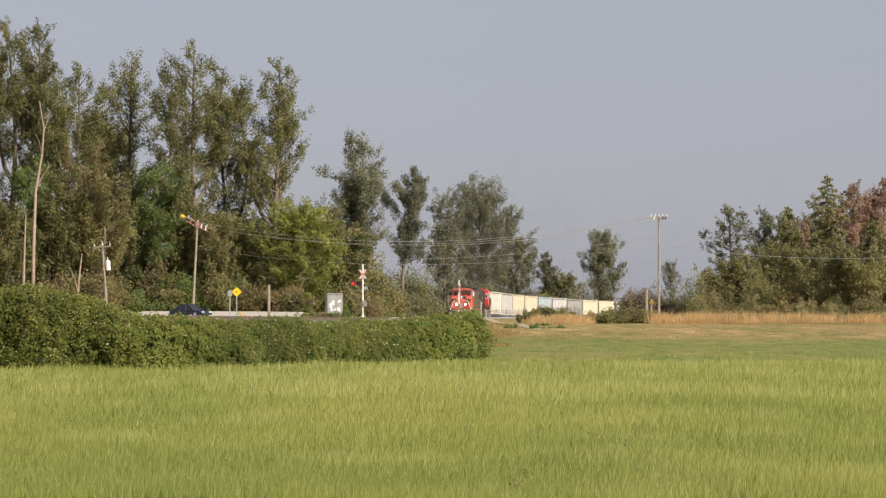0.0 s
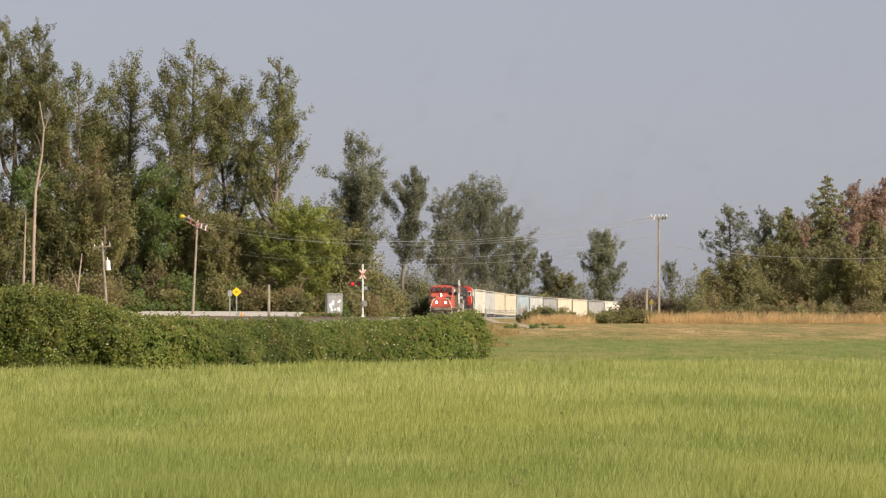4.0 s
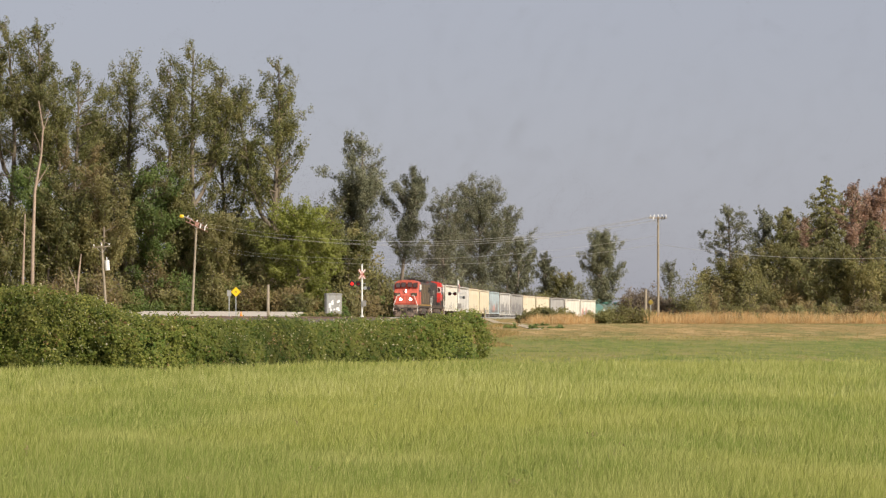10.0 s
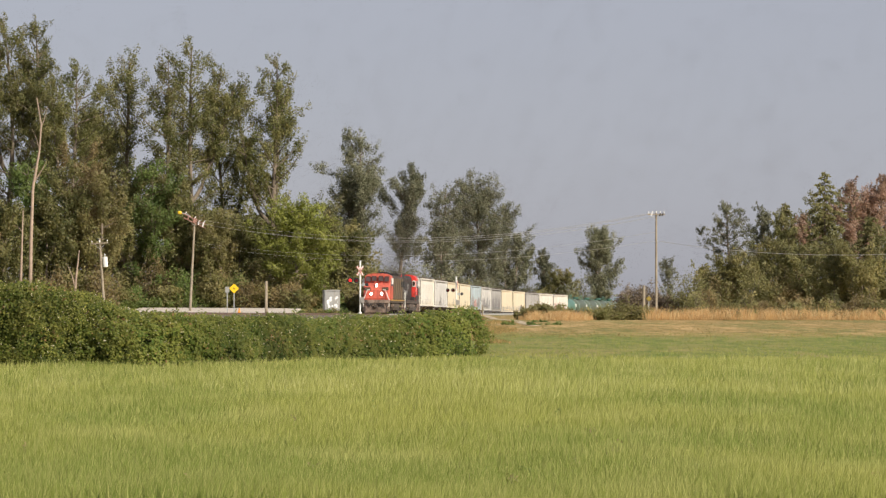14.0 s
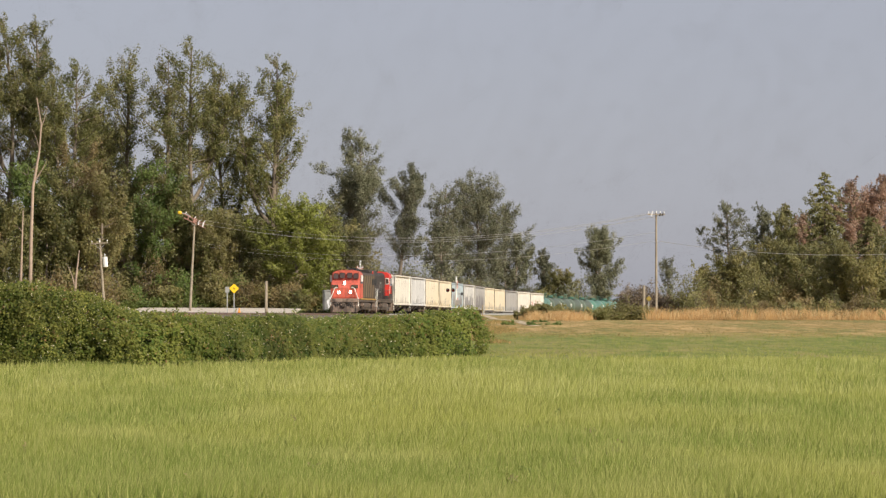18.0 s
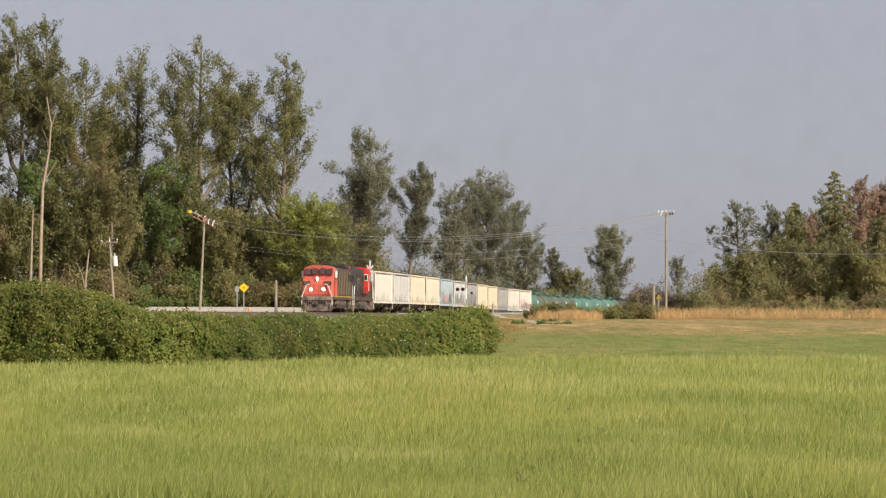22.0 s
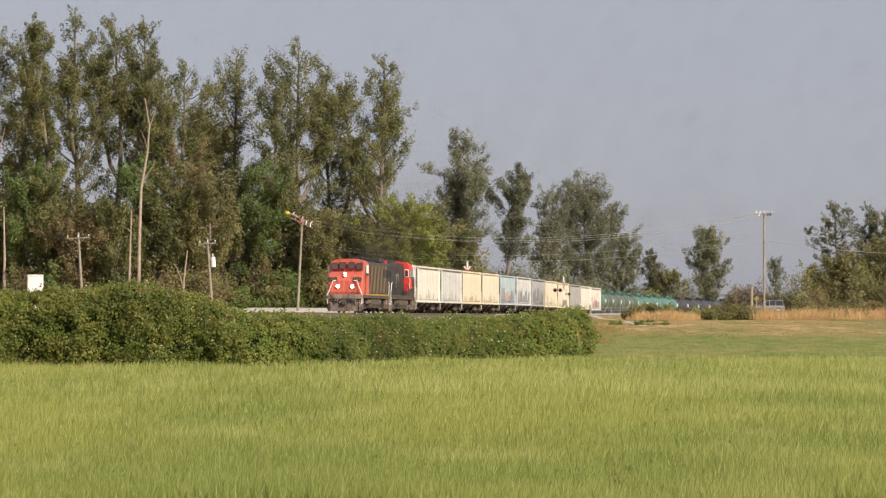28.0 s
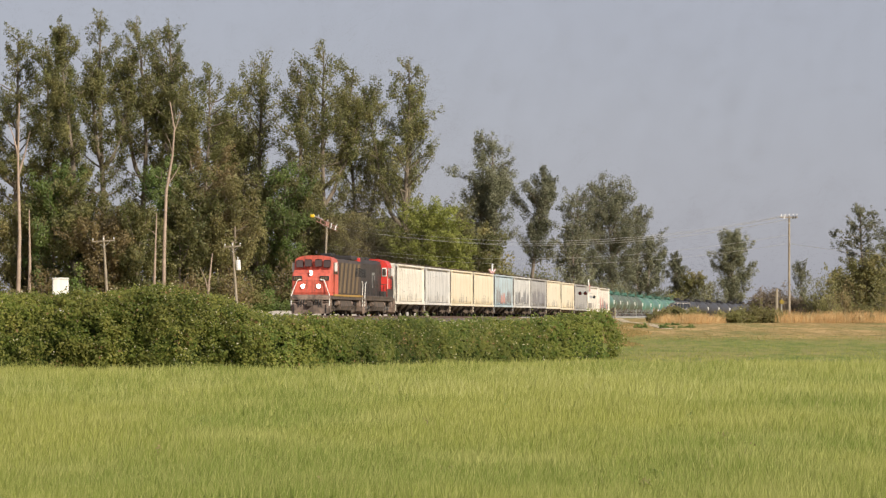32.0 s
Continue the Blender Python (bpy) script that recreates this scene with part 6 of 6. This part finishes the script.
def crossing_signal(x, y, top, label, side=-1, lit=True, facing=True):
    z0 = RAIL_Z - 0.15
    ob = thing("crossing_signal", pose(x, y, z0), label, "crossing signal", "railway crossing signals")
    h = top - z0
    bm = B()
    rod(bm, (0, 0, 0), (0, 0, h), 0.10, seg=10)
    part("mast", bm, M_white, ob)
    bm = B()
    rod(bm, (0, 0, 0), (0, 0, 0.35), 0.26, 0.16, seg=10)
    part("base", bm, M_white, ob)
    for s in (-1, 1):
        bm = B()
        box(bm, (-0.62, -0.16, -0.11), (0.62, -0.12, 0.11), m=pose(0, 0, h - 1.0, 0, s * 56, 0 if facing else 82))
        bl = part("crossbuck_blade", bm, M_white, ob)
        bm = B()
        box(bm, (-0.60, -0.172, 0.06), (0.60, -0.162, 0.10), m=pose(0, 0, h - 1.0, 0, s * 56, 0 if facing else 82))
        box(bm, (-0.60, -0.172, -0.10), (0.60, -0.162, -0.06), m=pose(0, 0, h - 1.0, 0, s * 56, 0 if facing else 82))
        part("red_edge", bm, M_redsheet, bl)
    zl = h * 0.655
    bm = B()
    rod(bm, (side * 1.25, 0, zl), (0.45, 0, zl), 0.035, seg=6)
    part("lamp_bar", bm, M_steel, ob)
    for k, lx in enumerate((side * 1.12, side * 0.42)):
        bm = B()
        rod(bm, (lx, -0.10, zl), (lx, 0.02, zl), 0.33 if facing else 0.25, seg=18)
        bk = part("backboard", bm, M_black, ob)
        bm = B()
        rod(bm, (lx, -0.16, zl), (lx, -0.09, zl), 0.19, seg=14)
        part("lens", bm, M_redlamp if lit and k == 0 else M_reddim if lit else M_redoff, bk)
        bm = B()
        prism(bm, [(lx - 0.2, zl + 0.02), (lx - 0.16, zl + 0.16), (lx, zl + 0.23), (lx + 0.16, zl + 0.16), (lx + 0.2, zl + 0.02), (lx + 0.17, zl + 0.02), (lx + 0.13, zl + 0.13), (lx, zl + 0.2), (lx - 0.13, zl + 0.13), (lx - 0.17, zl + 0.02)], 1, -0.42, -0.08)
        part("hood", bm, M_black, bk)
    for lx in (0.35, 0.75):
        bm = B()
        rod(bm, (lx, 0.0, zl - 0.5), (lx, 0.25, zl - 0.5), 0.2, seg=14)
        part("rear_lamp", bm, M_black if lx > 0.5 else M_steel, ob)
    bm = B()
    rod(bm, (0, 0, zl - 0.5), (0.8, 0.05, zl - 0.5), 0.035, seg=6)
    part("lamp_bar", bm, M_steel, ob)
    bm = B()
    box(bm, (0.02, -0.25, 1.35), (0.45, 0.2, 2.0), 0.03)
    part("relay_box", bm, M_cabinet, ob)
    bm = B()
    rod(bm, (0, 0, h), (0, 0, h + 0.12), 0.16, 0.10, seg=12)
    part("bell", bm, M_steel, ob)
    return ob


crossing_signal(-9.05, 407.0, 7.82, "white crossing signal mast with red lamp and crossbuck", -1, True)
crossing_signal(2.10, 478.0, 6.87, "crossing signal mast with dark lamp hoods beside the track", -1, False, False)


def cabinet(x, y, w, top, label, material, marks=False, cap=False):
    z0 = gz(x, y) - 0.05
    h = top - z0
    ob = thing("signal_cabinet", pose(x, y, z0, 0, 0, 12), label, "cabinet")
    bm = B()
    box(bm, (-w / 2, -w * 0.4, 0.12), (w / 2, w * 0.4, h - 0.12), 0.03)
    part("body", bm, material, ob)
    bm = B()
    prism(bm, [(-w * 0.54, h - 0.16), (w * 0.54, h - 0.16), (w * 0.50, h - 0.04), (0, h), (-w * 0.50, h - 0.04)], 1, -w * 0.45, w * 0.45)
    part("roof", bm, material, ob)
    bm = B()
    box(bm, (-w / 2 - 0.06, -w * 0.44, -0.3), (w / 2 + 0.06, w * 0.44, 0.14), 0.02)
    part("plinth", bm, M_apron, ob)
    bm = B()
    box(bm, (-w * 0.42, -w * 0.4 - 0.03, 0.3), (w * 0.42, -w * 0.4 + 0.01, h - 0.35), 0.01)
    door = part("door", bm, material, ob)
    bm = B()
    box(bm, (w * 0.30, -w * 0.4 - 0.08, h * 0.45), (w * 0.34, -w * 0.4 - 0.02, h * 0.55))
    part("handle", bm, M_steel, door)
    if marks:
        rg = random.Random(4)
        for k in range(9):
            x0, z1 = rg.uniform(-w * 0.4, w * 0.3), rg.uniform(0.6, h - 0.9)
            a, c = rg.uniform(0.12, 0.3), rg.uniform(0.2, 0.7)
            bm = B()
            prism(bm, [(x0, z1), (x0 + a, z1 + 0.1), (x0 + a * 0.8, z1 + c), (x0 - a * 0.2, z1 + c * 0.8)], 1, -w * 0.4 - 0.045, -w * 0.4 - 0.034)
            part("spray_mark", bm, M_porcelain, door)
    return ob


cabinet(-12.33, 408.0, 1.75, 4.70, "grey metal signal cabinet with white spray marks", M_cabinet, True)
cabinet(-56.15, 394.0, 1.7, 6.27, "white metal signal cabinet behind the hedge", M_white)


def sign_post(x, y, top, label, kind):
    z0 = gz(x, y) - 0.1
    ob = thing("road_sign" if kind != "bare" else "wooden_post", pose(x, y, z0), label, "road sign" if kind != "bare" else "post")
    h = top - z0
    bm = B()
    if kind == "bare":
        rod(bm, (0, 0, 0), (0, 0, h), 0.17, 0.15, seg=10)
        part("post", bm, M_polewood, ob)
        return ob
    box(bm, (-0.05, -0.04, 0), (0.05, 0.04, h - 0.15))
    part("post", bm, M_steel, ob)
    if kind == "diamond":
        bm = B()
        box(bm, (-0.38, -0.07, -0.38), (0.38, -0.045, 0.38), 0.008, m=pose(0, 0, h - 0.55, 0, 45, 0))
        pl = part("plate", bm, M_yellow, ob, "yellow diamond plate")
        bm = B()
        for a in range(4):
            box(bm, (-0.18, -0.08, -0.015), (0.18, -0.071, 0.015), m=pose(0, 0, h - 0.55, 0, a * 45, 0))
        part("dark_mark", bm, M_yellow_old, pl)
    elif kind == "small":
        bm = B()
        box(bm, (-0.22, -0.07, h - 0.65), (0.22, -0.045, h), 0.008)
        part("plate", bm, M_cabinet, ob)
    elif kind == "faded":
        bm = B()
        box(bm, (-0.22, -0.07, -0.22), (0.22, -0.045, 0.22), 0.008, m=pose(0, 0, h - 0.5, 0, 45, 0))
        part("plate", bm, M_yellow_old, ob, "faded yellow diamond plate")
    return ob


sign_post(-22.41, 392.0, 5.26, "yellow diamond warning sign on a steel post", "diamond")
sign_post(-23.09, 391.0, 4.88, "small grey sign plate on a steel post", "small")
sign_post(-18.91, 392.0, 5.51, "short weathered wooden post beside the road", "bare")
sign_post(21.71, 385.0, 4.96, "grey wooden stake in front of a thicket", "bare")
sign_post(22.42, 388.0, 4.07, "faded yellow sign among weeds", "faded")


def traffic_cone(x, y, z):
    ob = thing("traffic_cone", pose(x, y, z), "orange traffic cone at the roadside", "traffic cone")
    bm = B()
    rod(bm, (0, 0, 0.03), (0, 0, 0.7), 0.17, 0.03, seg=12)
    part("cone", bm, M_orange, ob)
    bm = B()
    box(bm, (-0.22, -0.22, 0), (0.22, 0.22, 0.05), 0.01)
    part("foot", bm, M_orange, ob)


traffic_cone(-21.63, 388.0, gz(-21.63, 388.0))


def farm_gate(x, y, w, label):
    ob = thing("farm_gate", pose(x, y, gz(x, y) - 0.2, 0, 0, -4), label, "gate")
    for k in range(6):
        bm = B()
        rod(bm, (-w / 2, 0, 0.2 + k * 0.2), (w / 2, 0, 0.2 + k * 0.2), 0.028, seg=7)
        part("rail", bm, M_steel, ob)
    for q in (-0.5, 0.05, 0.5):
        bm = B()
        box(bm, (q * w - 0.04, -0.04, 0.05), (q * w + 0.04, 0.04, 1.3))
        part("upright", bm, M_steel, ob)
    for q in (-0.53, 0.53):
        bm = B()
        rod(bm, (q * w, 0, -0.2), (q * w, 0, 1.5), 0.09, seg=10)
        part("post", bm, M_polewood, ob)


farm_gate(7.77, 455.0, 4.6, "galvanised tubular farm gate across a dirt track")


# ------------------------------------------------------------ road vehicles
M_silver = mat("silver_car_paint", (0.25, 0.23, 0.22), rough=0.3, metal=0.5, vary=0.06, bump=0)
M_navy = mat("dark_blue_car_paint", (0.025, 0.032, 0.06), rough=0.35, metal=0.2, vary=0.1, bump=0)
M_carglass = mat("tinted_car_glass", (0.02, 0.022, 0.025), rough=0.05, vary=0.05, bump=0, spec=0.8)
M_tail = mat("tail_lamp_plastic", (0.35, 0.015, 0.012), rough=0.25, vary=0.05, bump=0)


def car(m, label, paint, length, height, suv, category):
    """Car, x forward, built from a side outline with pillars, glass, wheels and lamps."""
    ob = thing("car", m, label, category)
    L, H, W = length / 2, height, 0.88
    belt = H * 0.56
    bm = B()
    prism(bm, [(-L, 0.38), (-L * 0.98, belt * 0.98), (-L * 0.9, belt), (L * 0.42, belt), (L * 0.90, belt * 0.86), (L, belt * 0.62), (L, 0.30), (L * 0.3, 0.22), (-L * 0.9, 0.24)], 1, -W, W)
    bmesh.ops.bevel(bm, geom=bm.edges[:], offset=0.06, segments=2, affect="EDGES", profile=0.5)
    part("body", bm, paint, ob)
    rear = -L * 0.94 if suv else -L * 0.66
    roof_r = -L * 0.84 if suv else -L * 0.42
    bm = B()
    loft(bm, [[(rear, -W * 0.95, belt), (L * 0.44, -W * 0.95, belt), (L * 0.44, W * 0.95, belt), (rear, W * 0.95, belt)],
              [(roof_r, -W * 0.78, H - 0.05), (L * 0.08, -W * 0.78, H - 0.05), (L * 0.08, W * 0.78, H - 0.05), (roof_r, W * 0.78, H - 0.05)]])
    part("greenhouse", bm, M_carglass, ob)
    bm = B()
    box(bm, (roof_r - 0.03, -W * 0.80, H - 0.08), (L * 0.09, W * 0.80, H), 0.04)
    part("roof", bm, paint, ob)
    for s in (-1, 1):
        for xa, xb in ((L * 0.46, L * 0.09), (L * 0.0, -L * 0.02), (-L * 0.40, -L * 0.41), (rear + 0.06, roof_r + 0.02)):
            bm = B()
            rod(bm, (xa, s * W * 0.955, belt), (xb, s * W * 0.785, H - 0.05), 0.055, seg=6)
            part("pillar", bm, paint, ob)
        if suv:
            bm = B()
            tube(bm, [(roof_r + 0.2, s * W * 0.68, H), (roof_r + 0.35, s * W * 0.68, H + 0.07), (-0.1, s * W * 0.68, H + 0.07), (0.05, s * W * 0.68, H)], 0.025)
            part("roof_rail", bm, M_black, ob)
        bm = B()
        box(bm, (L * 0.36, s * (W + 0.02), belt + 0.02), (L * 0.46, s * (W + 0.2), belt + 0.2), 0.04)
        part("mirror", bm, paint, ob)
        for x in (L * 0.60, -L * 0.58):
            r = 0.36 if suv else 0.32
            bm = B()
            rod(bm, (x, s * (W - 0.20), r), (x, s * (W + 0.02), r), r, seg=20)
            wh = part("wheel", bm, M_rubber, ob)
            bm = B()
            rod(bm, (x, s * (W + 0.005), r), (x, s * (W + 0.035), r), r * 0.66, seg=14)
            part("rim", bm, M_steel, wh)
        bm = B()
        box(bm, (L * 0.94, s * 0.62 - 0.18, belt * 0.60), (L * 1.005, s * 0.62 + 0.18, belt * 0.80), 0.03)
        part("headlamp", bm, M_porcelain, ob)
        bm = B()
        box(bm, (-L * 1.005, s * 0.70 - 0.12, belt * 0.62), (-L * 0.95, s * 0.70 + 0.12, belt * 0.95), 0.03)
        part("tail_lamp", bm, M_tail, ob)
    for e in (-1, 1):
        bm = B()
        box(bm, (e * L - 0.1, -W * 0.96, 0.28), (e * L + 0.07, W * 0.96, 0.52), 0.04)
        part("bumper", bm, M_black if suv else paint, ob)
    return ob


suv = car(pose(60, 500, 2.2), "silver sport utility car with tinted windows on the road", M_silver, 4.5, 1.75, True, "car")
navy_car = car(pose(-28, 387, 1.95), "dark blue car driving on the road", M_navy, 4.5, 1.45, False, "car")


# ------------------------------------------------------------ exhaust smoke: clouds of soot flecks
M_soot = mat("soot", (0.105, 0.092, 0.075), rough=1.0, vary=0.3, bump=0, spec=0.0)


def soot_mesh(seed, count, size):
    """A long thin cloud of flecks, two metres across at most, that fits inside the hood it comes from."""
    rg = np.random.default_rng(seed)
    p = rg.uniform(-1, 1, (count, 3)) + rg.normal(size=(count, 3)) * 0.25
    p = np.clip(p * np.array([3.6, 0.85, 0.85]), (-4.5, -1.1, -1.0), (4.5, 1.1, 1.0))
    v, f = leaves_mesh(rg, p, size)
    return mesh_from("smoke_puff", v, f, M_soot)


SOOT = [soot_mesh(600 + k, 850, 0.025) for k in range(8)]
PUFFS = []
rg_p = random.Random(8)
for k in range(62):
    born = -5.5 + k * 0.6
    for j in range(26):
        ob = new("smoke_puff", SOOT[(j + k) % 8])
        tagged(ob, "thin dark puff of diesel exhaust smoke", "smoke", "exhaust smoke", "stuff")
        PUFFS.append((ob, born, j / 25.0, rg_p.uniform(-1, 1), rg_p.uniform(-1, 1), rg_p.uniform(0, 1)))


def puff_place(born, j, a, b, c, t):
    """A puff rides inside the hood, leaves by the stack, rises, tumbles, spreads and is left behind."""
    h = math.degrees(math.atan2(-1.0, -0.093))
    x, y = on_track(HEAD_S + 10.2 - V_TRAIN * min(t, born))
    age = max(0.0, t - born)
    ease = 1 - math.exp(-age / 0.8)
    out = (0.35 + 0.75 * j) * (0.75 * ease + 0.32 * min(age, 8.0) ** 2.8)
    rise = (1.0 + 4.6 * c) * ease + (0.05 + 0.85 * c) * age + c * 0.22 * min(age, 8.0) ** 2.3
    return pose(x + 0.45 * age + a * out, y + b * out * 1.2 - 1.2 * ease, RAIL_Z + 3.1 + rise,
                80 * a * ease, -80 * b * ease, h + 60 * ease * (a + b))


# ------------------------------------------------------------ what moves
def motions():
    step = [0, 2, 4, 6, 8, 10, 12, 14, 16, 18, 20, 22, 24, 26, 28, 30, 32]
    for ob, behind, flip in TRAIN:
        walk(ob, [(t, train_pose(behind, t, flip)) for t in step])
    walk(suv, [(t, pose(x, y, float(np.interp(x, ROAD[:, 0], ROAD[:, 2])) + 0.02, 0, 0, h)) for t, x, y, h in SUV_ROWS])
    walk(navy_car, [(t, pose(x, y, z, 0, p, h)) for t, x, y, z, p, h in NAVY_ROWS])
    for ob, born, j, a, b, c in PUFFS:
        ts = sorted({0.0, 32.0, *[min(32.0, max(0.0, round(born + q, 2))) for q in (0, 0.1, 0.4, 0.8, 1.3, 2, 3, 4.5, 6.5, 9, 14, 20)], *[born - 0.1 - q for q in range(33) if born - 0.1 - q > 0]})
        walk(ob, [(t, puff_place(born, j, a, b, c, t)) for t in ts])


SUV_ROWS = [(0, 231.40, 540.0, 194), (20, 87.40, 506.0, 193), (24, 54.51, 502.0, 192), (25.5, 44.98, 500.0, 192), (27.5, 33.19, 496.0, 193),
            (28.5, 27.04, 493.0, 194), (29.5, 21.89, 490.0, 196), (30.5, 17.40, 487.0, 198), (31.5, 14.36, 485.0, 200), (32, 13.68, 485.0, 201)]
NAVY_ROWS = [(0, -27.16, 388.0, 1.93, 0, -35), (0.5, -26.64, 384.0, 1.75, 4, -55), (1.0, -25.94, 379.0, 1.25, 7, -75), (1.6, -25.04, 371.0, 0.55, 5, -85), (2.2, -24.27, 362.0, 0.32, 1, -90), (6, -20.97, 310.0, 0.3, 0, -92), (32, -20.91, 309.0, 0.3, 0, -92)]
motions()
